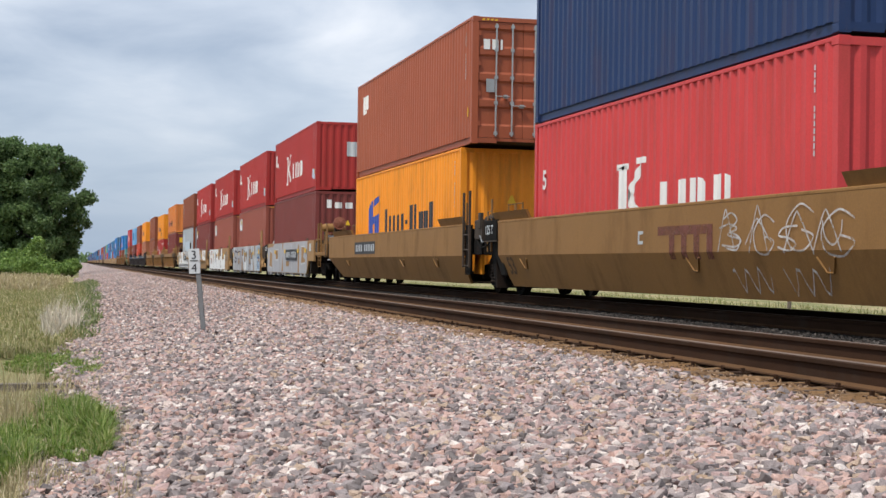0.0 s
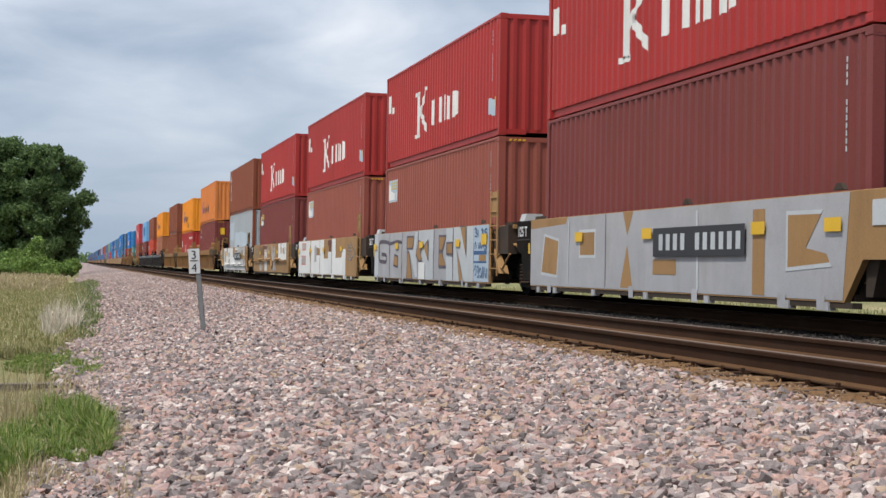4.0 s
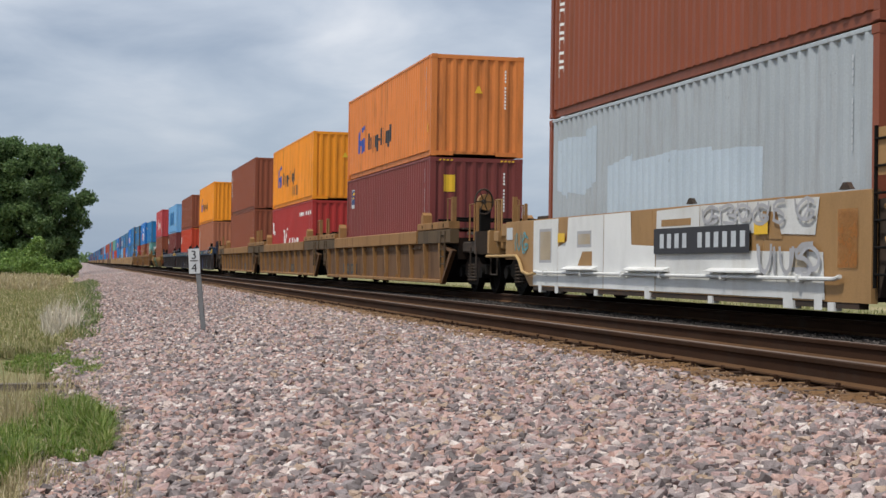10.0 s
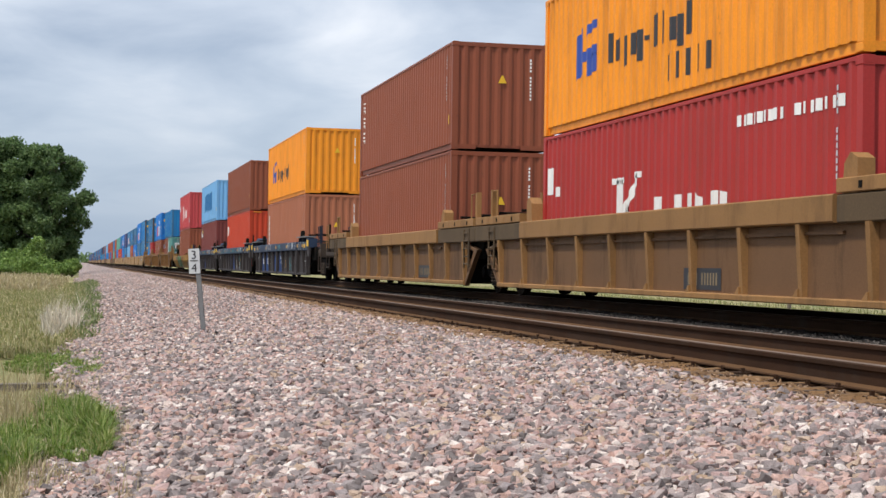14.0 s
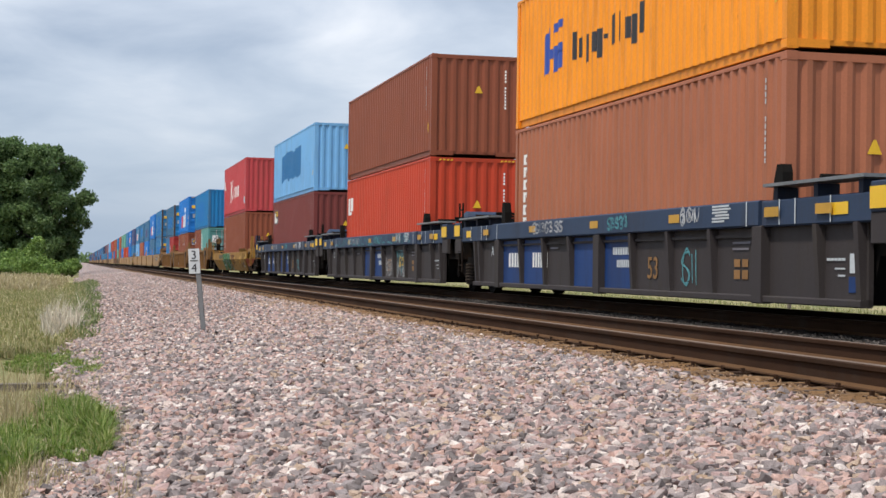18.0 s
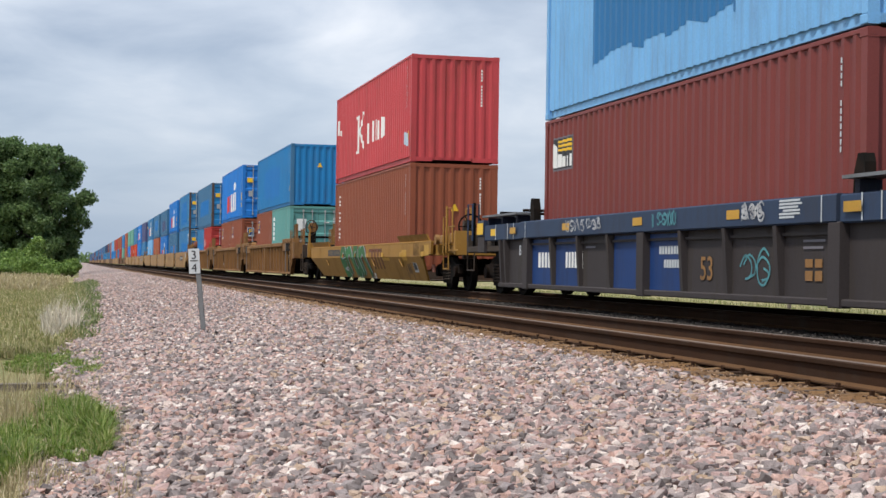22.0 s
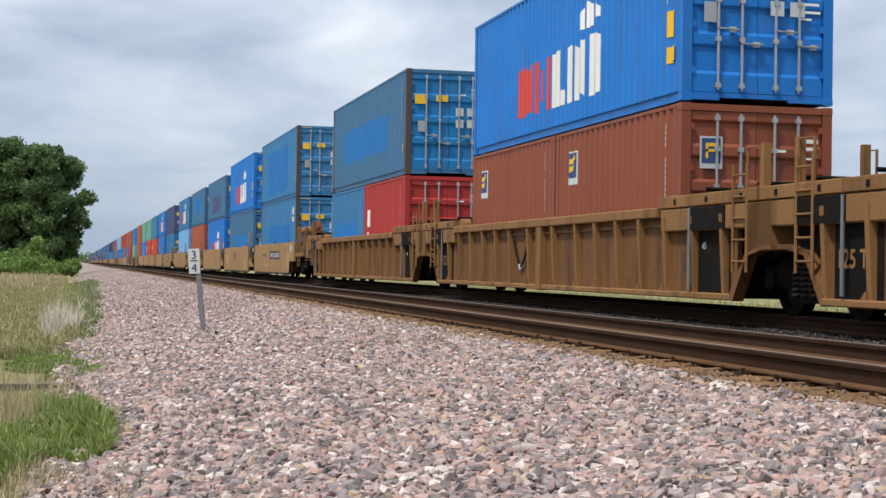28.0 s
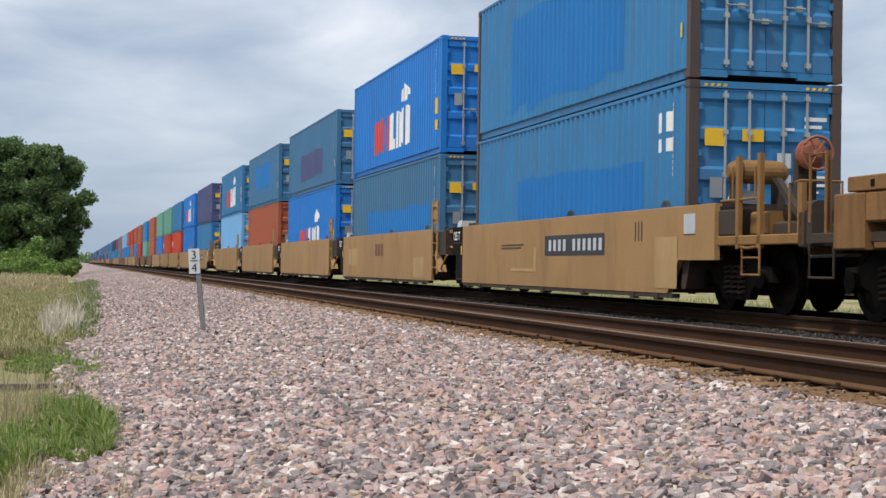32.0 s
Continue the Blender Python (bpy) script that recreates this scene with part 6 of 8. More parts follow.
        part("sheave", lambda: Shape().disc((-1.44, -4.2, 1.22), 0.12, 0.1, "x", 12), GOLD_TAN, car, key="sl sheave")
        part("red_flap", lambda: Shape().prism([(-3.62, 0.44), (-3.40, 0.44), (-3.34, 0.62), (-3.62, 0.62)], -1.36, -1.33, "x"), RED_RUST, car, key="flap", label="red oxide flap")
        part("side_step", lambda: Shape().tube([(-1.46, -4.95, 0.9), (-1.46, -4.95, 0.52), (-1.46, -5.45, 0.52), (-1.46, -5.45, 0.9)], 0.018).tube([(-1.46, -5.45, 0.95), (-1.46, -6.4, 0.95)], 0.016).tube([(-1.46, -5.5, 0.98), (-1.46, -5.5, 1.5), (-1.46, -6.0, 1.5)], 0.018), paint_mat, car, key="sl step")
        for x in (-1.35, -0.9, 0.9):
            part("hand_rail", lambda: handrail(0, -0.25, 0.25, 1.15, 1.95), paint_mat, car, key="rail e", at=(x, -5.1, 0))
        truck(car, -3.85, spin)
    else:
        truck(car, -4.30, spin)
    if rear_end:
        part("end_sill", lambda: Shape().box(-1.2, 1.2, 15.9, 17.0, 0.9, 1.15, 0.03).box(-1.45, 1.45, 16.9, 17.05, 0.85, 1.4, 0.02), paint_mat, car, key="sl re")
        c = part("coupler", coupler, BLACK, car, key=1, at=(0, 16.9, 0))
        c.rotation_euler = (0, 0, math.pi)
        truck(car, 15.4, spin)
    for nm, quads, m, lab, *off in list(marks) + list(low_marks):
        sh = Shape()
        for q in quads:
            if len(q) == 4:
                q = (q[0], q[2], q[1], q[2], q[1], q[3], q[0], q[3])
            elif len(q) == 6:
                q = (q[0], q[2], q[1], q[4], q[1], q[5], q[0], q[3])
            pts = [(q[2 * i], q[2 * i + 1]) for i in range(len(q) // 2)]
            for upper_side in (True, False):
                c = cut(pts, upper_side)
                if len(c) > 2:
                    sh.add([(leaning_x(z) - (off[0] if off else 0.006), y, z) for y, z in c], [tuple(range(len(c)))])
        o = part(nm, sh, m, car, lab)
        if len(quads) > 1:
            o["kind"] = "stuff"
    return car


def far_car(label, paint_mat):
    """A unit that stays far off: sides, posts and floor."""
    car = tagged(new("well_car"), label, "rail car", group="well cars of the train")
    part("side_sheet", lambda: Shape().box(-1.5, -1.42, -0.8, 13.0, 0.22, 1.47).box(1.42, 1.5, -0.8, 13.0, 0.22, 1.47), paint_mat, car, key="far")
    part("end_frame", lambda: Shape().box(-1.3, 1.3, -1.6, 0, 0.3, 1.3).box(-1.3, 1.3, 12.3, 13.9, 0.3, 1.3), BLACK, car, key="far")
    part("truck", lambda: Shape().disc((-0.75, -0.8, 0.46), 0.46, 0.14).disc((-0.75, -2.6, 0.46), 0.46, 0.14).box(-1.05, 1.05, -2.9, -0.5, 0.35, 0.7), BLACK, car, key="far")
    return car


# ---- the train, unit by unit ----
HI, LO, L40, L20 = 2.896, 2.591, 12.192, 6.058
THINGS = []   # thing, place along the train at 16 s, height above the rail


def put(ob, s, z):
    THINGS.append((ob, s, z))
    return ob


def stack(s, low, high, low_h, high_h):
    """Boxes on one unit: low and high are functions that build a container of that height."""
    for ob, dy in low(low_h):
        put(ob, s + dy, FLOOR)
    for ob, dy in high(high_h):
        put(ob, s + dy, FLOOR + low_h + 0.03)


def one(colour, label, doors=False, marks=None, ends=True, simple=False, length=L40, **kw):
    def build(h):
        ms = list(marks(h) if callable(marks) else marks or ())
        if ends and not simple:
            if colour in ("red", "pink_red", "rose") and ends is True:
                ms += end_bits(h, tri=False) if not doors else []
            if doors or not (colour in ("red", "pink_red", "rose") and ends is True):
                ms += door_bits(h, 'blue' in colour or 'violet' in colour) if doors else end_bits(h, **(ends if isinstance(ends, dict) else {}))
        return [(container(colour, length, h, doors, label, ms, simple=simple, **kw), L40 - length)]
    return build


def two(first, second):
    """Two short boxes end to end, the first one nearer the train's head."""
    def build(h):
        out = []
        for k, (colour, label, doors, marks) in enumerate((first, second)):
            ms = list(marks or ()) + (door_bits(h, False) if doors else [])
            out.append((container(colour, L20, h, doors, label, ms), k * (L40 - L20)))
        return out
    return build


def bars(y0, y1, z0, z1, n, fill=0.7):
    w = (y1 - y0) / n
    return [(y0 + w * i, y0 + w * (i + fill), z0, z1) for i in range(n)]


LOOPS = [
    [(0.0, 1.0), (0.05, 0.1), (0.1, 0.0)],
    [(0.0, 0.85), (0.35, 1.0), (0.62, 0.8), (0.3, 0.55), (0.75, 0.35), (0.6, 0.05), (0.1, 0.12)],
    [(0.8, 0.95), (0.3, 0.9), (0.1, 0.6), (0.45, 0.5), (0.75, 0.25), (0.5, 0.0), (0.05, 0.15)],
    [(0.9, 0.8), (0.5, 1.0), (0.1, 0.6), (0.2, 0.1), (0.6, 0.0), (0.9, 0.3), (0.55, 0.45)],
    [(0.0, 0.0), (0.3, 0.95), (0.45, 0.9), (0.8, 0.05)],
    [(0.1, 1.0), (0.2, 0.4), (0.5, 0.1), (0.75, 0.5), (0.8, 1.0)],
    [(0.0, 0.6), (0.4, 0.95), (0.85, 0.7), (0.8, 0.3), (0.4, 0.2)],
]


def strip(points, e):
    """A narrow painted line of even width along a smoothed run of (y, z) points, in quads end to end."""
    fine = []
    for i in range(len(points) - 1):
        p = [points[max(i - 1, 0)], points[i], points[i + 1], points[min(i + 2, len(points) - 1)]]
        for k in range(5):
            f = k / 5
            fine.append(tuple(0.5 * (2 * p[1][c] + (p[2][c] - p[0][c]) * f + (2 * p[0][c] - 5 * p[1][c] + 4 * p[2][c] - p[3][c]) * f * f + (3 * p[1][c] - p[0][c] - 3 * p[2][c] + p[3][c]) * f ** 3) for c in (0, 1)))
    fine.append(points[-1])
    rim = []
    for i, (a, b) in enumerate(fine):
        c, d = fine[max(i - 1, 0)], fine[min(i + 1, len(fine) - 1)]
        n = math.hypot(d[0] - c[0], d[1] - c[1]) or 1
        px, pz = -(d[1] - c[1]) / n * e, (d[0] - c[0]) / n * e
        rim.append((a + px, b + pz, a - px, b - pz))
    return [(q[0], q[1], q[2], q[3], r[2], r[3], r[0], r[1]) for q, r in zip(rim, rim[1:])]


def tag(name, y0, y1, z0, z1, n, mat, label, seed=1, e=0.02, off=0.006, turns=2):
    """A line tag of n letters read from y0 down to y1, each of a few curved strokes."""
    rng = random.Random(seed)
    out, w = [], (y1 - y0) / n
    for i in range(n):
        for k in range(turns):
            loop = rng.choice(LOOPS)
            a, b = y0 + w * (i + rng.uniform(-0.1, 0.25)), w * rng.uniform(0.75, 1.15)
            za, zb = z0 + (z1 - z0) * rng.uniform(0.0, 0.18), z1 - (z1 - z0) * rng.uniform(0.0, 0.2)
            if k > 1:
                za = zb = (za + zb) / 2
                za, zb = za - (z1 - z0) * 0.25, zb + (z1 - z0) * 0.2
            out.append((name, strip([(a + b * u, za + (zb - za) * v) for u, v in loop], e), mat, label, off + 0.0012 * (len(out) + 1)))
    return out


def low_line(y0, y1, seed):
    """A wavering spray line across the leaning lower side."""
    rng = random.Random(seed)
    pts = [(y0 + (y1 - y0) * i / 14, 0.45 + 0.15 * math.sin(i * 1.3 + seed) + rng.uniform(-0.03, 0.03)) for i in range(15)]
    return [(a[0], b[0], a[1] - 0.02, a[1] + 0.02, b[1] - 0.02, b[1] + 0.02) for a, b in zip(pts, pts[1:])]


def wave_line(y0, y1, z0, z1, seed):
    """One long wavering spray line, spiky in places and flat in others."""
    rng = random.Random(seed)
    pts, y = [], y0
    while y > y1:
        tall = rng.random() < 0.6
        pts += [(y, z0 + rng.uniform(0, 0.05)), (y - 0.16, z1 - rng.uniform(0, 0.06) if tall else z0 + 0.07)]
        y -= rng.uniform(0.3, 0.5) if tall else rng.uniform(0.25, 0.4)
    return strip(pts, 0.014)


def number_board(y, z, w=2.0, h=0.30, off=0.006, mat=None):
    """A dark board with pale number bars."""
    m = h * 0.22
    return [("number_board", [(y, y + w, z, z + h)], DARK_MARK, "dark number board", off), ("board_number", bars(y + 0.12, y + w * 0.54, z + m, z + h - m, 6, 0.55) + bars(y + w * 0.62, y + w - 0.12, z + m, z + h - m, 4, 0.55), mat or PATCH_PALE, "pale number bars", off + 0.004)]


def flat(*pts):
    return tuple(c for p in pts for c in p)


def grown(pts, e):
    """The outline of a patch, set outwards by e."""
    cy, cz = sum(p[0] for p in pts) / len(pts), sum(p[1] for p in pts) / len(pts)
    return [(y + math.copysign(e, y - cy), z + math.copysign(e, z - cz)) for y, z in pts]


class Mural:
    """Sprayed work on a flat side, coat upon coat, each coat a little prouder than the last."""

    def __init__(self):
        self.rows, self.d = [], 0.004

    def coat(self, name, quads, mat, label):
        self.d += 0.0006
        self.rows.append((name, quads, mat, label, self.d))
        return self

    def letter(self, mat, *pts):
        return self.coat("sprayed_letter", [flat(*pts)], mat, "large sprayed block letter")

    def gap(self, mat, line, *pts, e=0.05):
        """Car paint left open within a letter, with its sprayed outline."""
        if line:
            self.coat("sprayed_outline", [flat(*grown(pts, e))], line, "dark sprayed outline")
        return self.coat("sprayed_opening", [flat(*pts)], mat, "paint left open within the letter")

    def line(self, mat, e, *pts):
        return self.coat("sprayed_line", strip(list(pts), e), mat, "sprayed line")

    def drips(self, mat, *ys):
        for y, w in ys:
            self.coat("paint_drip", [(y, y + w, 0.13, 0.31)], mat, "paint run over a foot bracket")
        return self

    def tabs(self, *ys):
        for y in ys:
            self.rows.append(("reflector", [(y, y + 0.40, 1.03, 1.19)], YELLOW, "yellow reflector", 0.036))
        return self


def mural_garden(tan):
    """Six tall grey and white letters with dark outlines over the whole side."""
    m, dark = Mural(), PURPLE_SPRAY
    edges = (12.20, 10.01, 8.37, 6.39, 4.67, 2.73, 0.9)
    for i, (a, b) in enumerate(zip(edges, edges[1:])):
        m.letter((GREY_PALE, GREY_PALE, GREY_PALE, PATCH_PALE, GREY_PALE, PATCH_PALE)[i], (a, 0.25), (b, 0.25), (b, 1.467), (a, 1.467))
    m.letter(PATCH_PALE, (12.20, 0.25), (11.62, 0.25), (11.7, 1.467), (12.20, 1.467))
    m.letter(PATCH_PALE, (7.70, 1.0), (7.45, 0.98), (6.75, 0.30), (6.45, 0.30), (6.72, 0.95), (6.45, 1.44), (6.75, 1.44), (7.0, 1.04))
    m.letter(PATCH_PALE, (3.40, 0.25), (2.75, 0.25), (2.75, 0.86), (3.30, 0.86), (3.36, 1.12), (2.75, 1.12), (2.75, 1.46), (3.45, 1.46))
    for y in edges[1:-1]:
        m.line(dark, 0.028, (y, 0.27), (y + 0.02, 0.9), (y, 1.46))
    m.line(dark, 0.05, (10.05, 1.20), (10.8, 1.25), (11.42, 1.22), (11.5, 0.98), (11.44, 0.73), (10.9, 0.69), (10.5, 0.69), (10.5, 0.86), (11.15, 0.90))
    m.line(dark, 0.04, (8.42, 1.20), (9.0, 1.23), (9.95, 1.18)).line(dark, 0.03, (9.97, 0.86), (10.0, 1.1))
    m.gap(tan, dark, (9.45, 0.62), (8.92, 0.57), (8.90, 0.80), (9.30, 0.85))
    m.gap(tan, dark, (7.72, 1.05), (7.05, 1.05), (6.93, 1.30), (7.72, 1.31))
    m.gap(tan, dark, (7.74, 0.26), (7.05, 0.26), (7.46, 0.90), (7.66, 0.94), e=0.04)
    m.gap(tan, dark, (6.62, 0.88), (6.20, 0.70), (5.95, 0.76), (6.14, 0.92), (5.92, 1.12), (6.28, 1.20), e=0.04)
    m.gap(tan, dark, (5.27, 0.74), (5.30, 1.20), (5.72, 1.02), e=0.05)
    m.letter(WHITE, (6.34, 0.25), (5.61, 0.25), (5.62, 0.67), (6.34, 0.67))
    m.gap(tan, dark, (4.07, 0.98), (3.80, 0.97), (3.42, 1.26), (4.08, 1.27))
    m.gap(tan, dark, (4.07, 0.60), (3.43, 0.60), (3.44, 0.64), (3.78, 0.89), (4.07, 0.88))
    m.gap(tan, dark, (3.31, 0.89), (2.77, 0.88), (2.77, 1.10), (3.31, 1.10), e=0.045)
    m.gap(tan, dark, (2.02, 1.462), (1.54, 1.462), (1.52, 0.84), e=0.03)
    m.gap(tan, dark, (2.32, 0.98), (1.76, 0.26), (2.05, 0.26), e=0.03)
    m.drips(GREY_PALE, (11.55, 0.18), (10.55, 0.18), (8.1, 0.16), (3.85, 0.2), (1.7, 0.16))
    return m.tabs(11.8, 8.8, 5.78, 2.05).rows


def mural_bell(tan):
    """Four tall clean white letters with the car's paint between them."""
    m = Mural()
    m.letter(WHITE, (12.20, 0.25), (9.10, 0.25), (9.08, 0.60), (9.42, 0.98), (9.10, 1.40), (9.3, 1.46), (12.20, 1.46))
    m.letter(WHITE, (9.02, 0.25), (6.90, 0.25), (6.90, 1.45), (9.02, 1.45))
    m.letter(WHITE, (6.86, 0.25), (4.31, 0.25), (4.30, 1.03), (5.07, 1.03), (5.07, 0.80), (5.95, 0.80), (5.97, 1.46), (6.86, 1.46))
    m.letter(WHITE, (4.25, 0.25), (1.52, 0.25), (1.54, 1.10), (2.30, 1.10), (2.30, 0.83), (3.49, 0.81), (3.51, 1.46), (4.25, 1.46))
    m.gap(PINK_WASH, RED_MARK, (11.28, 1.15), (10.28, 1.14), (10.28, 1.35), (11.28, 1.36), e=0.025)
    m.gap(PINK_WASH, RED_MARK, (11.36, 0.60), (10.36, 0.60), (10.36, 0.88), (11.36, 0.90), e=0.025)
    m.gap(GREY_PALE, None, (8.14, 0.68), (7.69, 0.68), (7.58, 1.18), (7.9, 1.30), (8.14, 1.18))
    m.gap(tan, None, (7.62, 0.92), (6.91, 0.92), (6.91, 1.16), (7.62, 1.20))
    m.line(GREY_SPRAY, 0.015, (9.06, 0.27), (9.2, 0.7), (9.06, 1.42)).line(GREY_SPRAY, 0.015, (6.88, 0.27), (6.88, 1.42)).line(GREY_SPRAY, 0.02, (4.28, 0.27), (4.28, 1.42))
    m.coat("line_letters", [(4.3, 5.10, 1.25, 1.43), (4.5, 4.85, 1.04, 1.25)], MAROON_MARK, "faded maroon block mark")
    m.line(BLUE_GREY_SPRAY, 0.028, (0.62, 1.33), (0.2, 1.12), (-0.22, 0.98), (0.15, 0.85), (0.58, 0.72))
    for z in (1.20, 1.12, 1.03, 0.92, 0.82, 0.75):
        m.line(BLUE_GREY_SPRAY, 0.02, (1.18, z), (0.9, z + 0.015), (0.42, z - 0.01))
    m.drips(WHITE, (11.9, 0.22), (10.9, 0.2), (8.75, 0.2), (6.1, 0.18), (3.95, 0.25), (1.58, 0.3))
    return m.tabs(11.8, 8.85, 5.72, 2.05).rows


def mural_kid(tan):
    """A worn side: one clean white block word at its end, thin tags and washed-out paint elsewhere."""
    m = Mural()
    m.coat("faded_patch", [flat((9.9, 0.28), (8.6, 0.28), (8.8, 0.62), (9.8, 0.66)), flat((5.2, 0.30), (3.7, 0.30), (3.9, 1.15), (5.0, 1.2))], THIN_SPRAY, "thin worn white spray")
    m.letter(WHITE_SPRAY, (7.80, 0.27), (7.1, 0.27), (7.1, 1.45), (7.78, 1.45)).letter(WHITE_SPRAY, (7.1, 0.27), (6.82, 0.27), (6.82, 0.62), (7.1, 0.7)).letter(WHITE_SPRAY, (7.1, 0.80), (6.83, 0.85), (6.83, 1.10), (7.1, 1.16))
    m.gap(tan, None, (7.5, 1.12), (7.25, 1.12), (7.25, 1.3), (7.5, 1.3)).gap(tan, None, (7.5, 0.75), (7.2, 0.75), (7.2, 0.95), (7.5, 0.95))
    m.letter(WHITE, (2.84, 0.82), (1.74, 0.78), (1.74, 1.467), (2.84, 1.467)).letter(WHITE, (1.74, 0.78), (0.22, 0.73), (0.24, 1.467), (1.74, 1.467))
    m.gap(tan, None, (2.03, 1.467), (1.86, 1.467), (1.72, 1.08), (1.88, 1.0), (2.04, 1.20))
    m.gap(tan, None, (1.36, 1.04), (0.97, 1.03), (0.97, 1.25), (1.36, 1.26)).gap(GREY_SPRAY, None, (0.74, 1.0), (0.60, 1.0), (0.60, 1.29), (0.74, 1.29))
    m.line(GREY_SPRAY, 0.012, (1.18, 0.8), (1.18, 1.46)).line(GREY_SPRAY, 0.012, (2.3, 1.0), (2.1, 1.2), (2.0, 1.44))
    m.coat("line_letters", [(6.85, 8.4, 1.25, 1.42), (8.1, 8.35, 0.98, 1.25)], MAROON_MARK, "faded maroon block mark")
    rows = m.tabs(9.1, 5.6, 2.85).rows
    rows += tag("sprayed_line", 11.5, 10.5, 0.92, 1.38, 3, TURQUOISE_SPRAY, "turquoise sprayed tag", 31, 0.018, 0.012, 2)
    rows += tag("sprayed_line", 9.9, 8.5, 1.02, 1.40, 4, GREY_SPRAY, "grey sprayed tag", 32, 0.020, 0.016, 2)
    rows += tag("sprayed_line", 6.6, 5.7, 1.0, 1.43, 3, THIN_SPRAY, "white sprayed tag", 33, 0.022, 0.022, 2)
    rows += tag("sprayed_line", 5.2, 3.5, 0.92, 1.42, 4, THIN_SPRAY, "white sprayed tag", 34, 0.022, 0.028, 3)
    return rows


def mural_white(tan):
    """A side almost wholly covered in white letters, with a finer tag over its end."""
    m = Mural()
    m.letter(WHITE_SPRAY, (12.18, 0.25), (10.68, 0.25), (10.66, 1.46), (12.18, 1.46)).gap(WASHED_TAN, GREY_PALE, (11.75, 0.72), (11.1, 0.72), (11.1, 1.24), (11.75, 1.24))
    m.letter(WHITE, (10.66, 0.25), (8.25, 0.25), (8.25, 1.46), (10.1, 1.46), (10.15, 1.05), (10.66, 0.95))
    m.gap(WASHED_TAN, GREY_PALE, (9.55, 0.98), (8.9, 0.98), (8.9, 1.16), (9.55, 1.16)).gap(tan, None, (9.55, 0.62), (8.8, 0.62), (8.8, 0.86), (9.3, 0.86))
    m.letter(WHITE, (8.22, 0.25), (5.95, 0.25), (5.95, 0.92), (6.95, 0.95), (7.0, 1.46), (8.22, 1.46))
    m.letter(WHITE_SPRAY, (5.92, 0.25), (0.65, 0.25), (0.7, 0.8), (4.3, 0.85), (4.3, 1.46), (5.9, 1.44))
    m.letter(WHITE_SPRAY, (4.28, 1.1), (0.9, 1.0), (0.8, 1.44), (4.28, 1.46))
    m.gap(tan, None, (2.3, 0.98), (1.75, 0.96), (1.9, 1.3), (2.3, 1.32)).gap(WASHED_TAN, GREY_PALE, (1.5, 0.62), (1.1, 0.62), (1.1, 0.8), (1.5, 0.8)).gap(tan, None, (5.7, 1.2), (4.6, 1.2), (4.6, 1.3), (5.7, 1.3))
    m.drips(WHITE_SPRAY, (11.6, 0.2), (10.6, 0.2), (6.15, 0.2), (1.45, 0.25), (0.7, 0.2))
    m.coat("stain_panel", [(-0.1, 0.35, 0.62, 1.28)], ORANGE_WASH, "orange sprayed panel")
    rows = m.tabs(10.2, 2.1).rows + number_board(2.6, 0.80, 3.3, 0.37, 0.05)
    return rows + tag("sprayed_line", 4.2, 0.9, 1.16, 1.45, 6, GREY_PALE, "grey lines of a sprayed tag", 41, 0.022, 0.03, 2) + tag("sprayed_line", 2.4, 0.8, 0.50, 0.92, 3, GREY_PALE, "grey lines of a sprayed tag", 42, 0.03, 0.042, 2) + tag("sprayed_line", 13.4, 12.5, 0.85, 1.25, 2, TURQUOISE_SPRAY, "turquoise sprayed tag", 43, 0.025, 0.012, 2)


def mural_grey(tan):
    """Broad grey letters rolled over the side, with tan openings."""
    m = Mural()
    m.letter(GREY_PALE, (12.2, 0.25), (0.1, 0.25), (-0.05, 1.467), (10.0, 1.467), (10.1, 1.35), (12.2, 1.3))
    m.gap(tan, PATCH_PALE, (11.5, 0.5), (10.6, 0.45), (10.5, 1.05), (11.3, 1.15)).gap(tan, PATCH_PALE, (9.30, 0.80), (8.55, 0.80), (8.55, 1.18), (9.30, 1.18))
    m.gap(tan, None, (7.30, 0.28), (6.75, 0.28), (7.0, 0.95)).gap(tan, None, (7.2, 1.467), (6.75, 1.467), (7.0, 1.1)).gap(tan, None, (5.9, 0.5), (5.0, 0.5), (5.0, 0.72), (5.9, 0.72))
    m.gap(tan, None, (2.45, 0.27), (2.1, 0.27), (2.1, 1.35), (2.45, 1.35)).gap(tan, PATCH_PALE, (1.46, 0.62), (0.4, 0.68), (0.48, 0.78), (1.0, 0.85), (0.62, 1.24), (1.46, 1.25))
    m.line(GREY_SPRAY, 0.012, (8.0, 0.27), (8.0, 1.46)).line(PATCH_PALE, 0.03, (9.95, 0.3), (9.9, 1.4)).line(PATCH_PALE, 0.03, (4.2, 0.3), (4.25, 1.4))
    m.drips(GREY_PALE, (10.9, 0.2), (6.7, 0.2), (4.2, 0.2), (1.5, 0.22), (0.5, 0.2))
    return m.tabs(9.1, 5.9, 2.05, 0.1).rows + number_board(2.62, 0.76, 3.2, 0.42, 0.04)


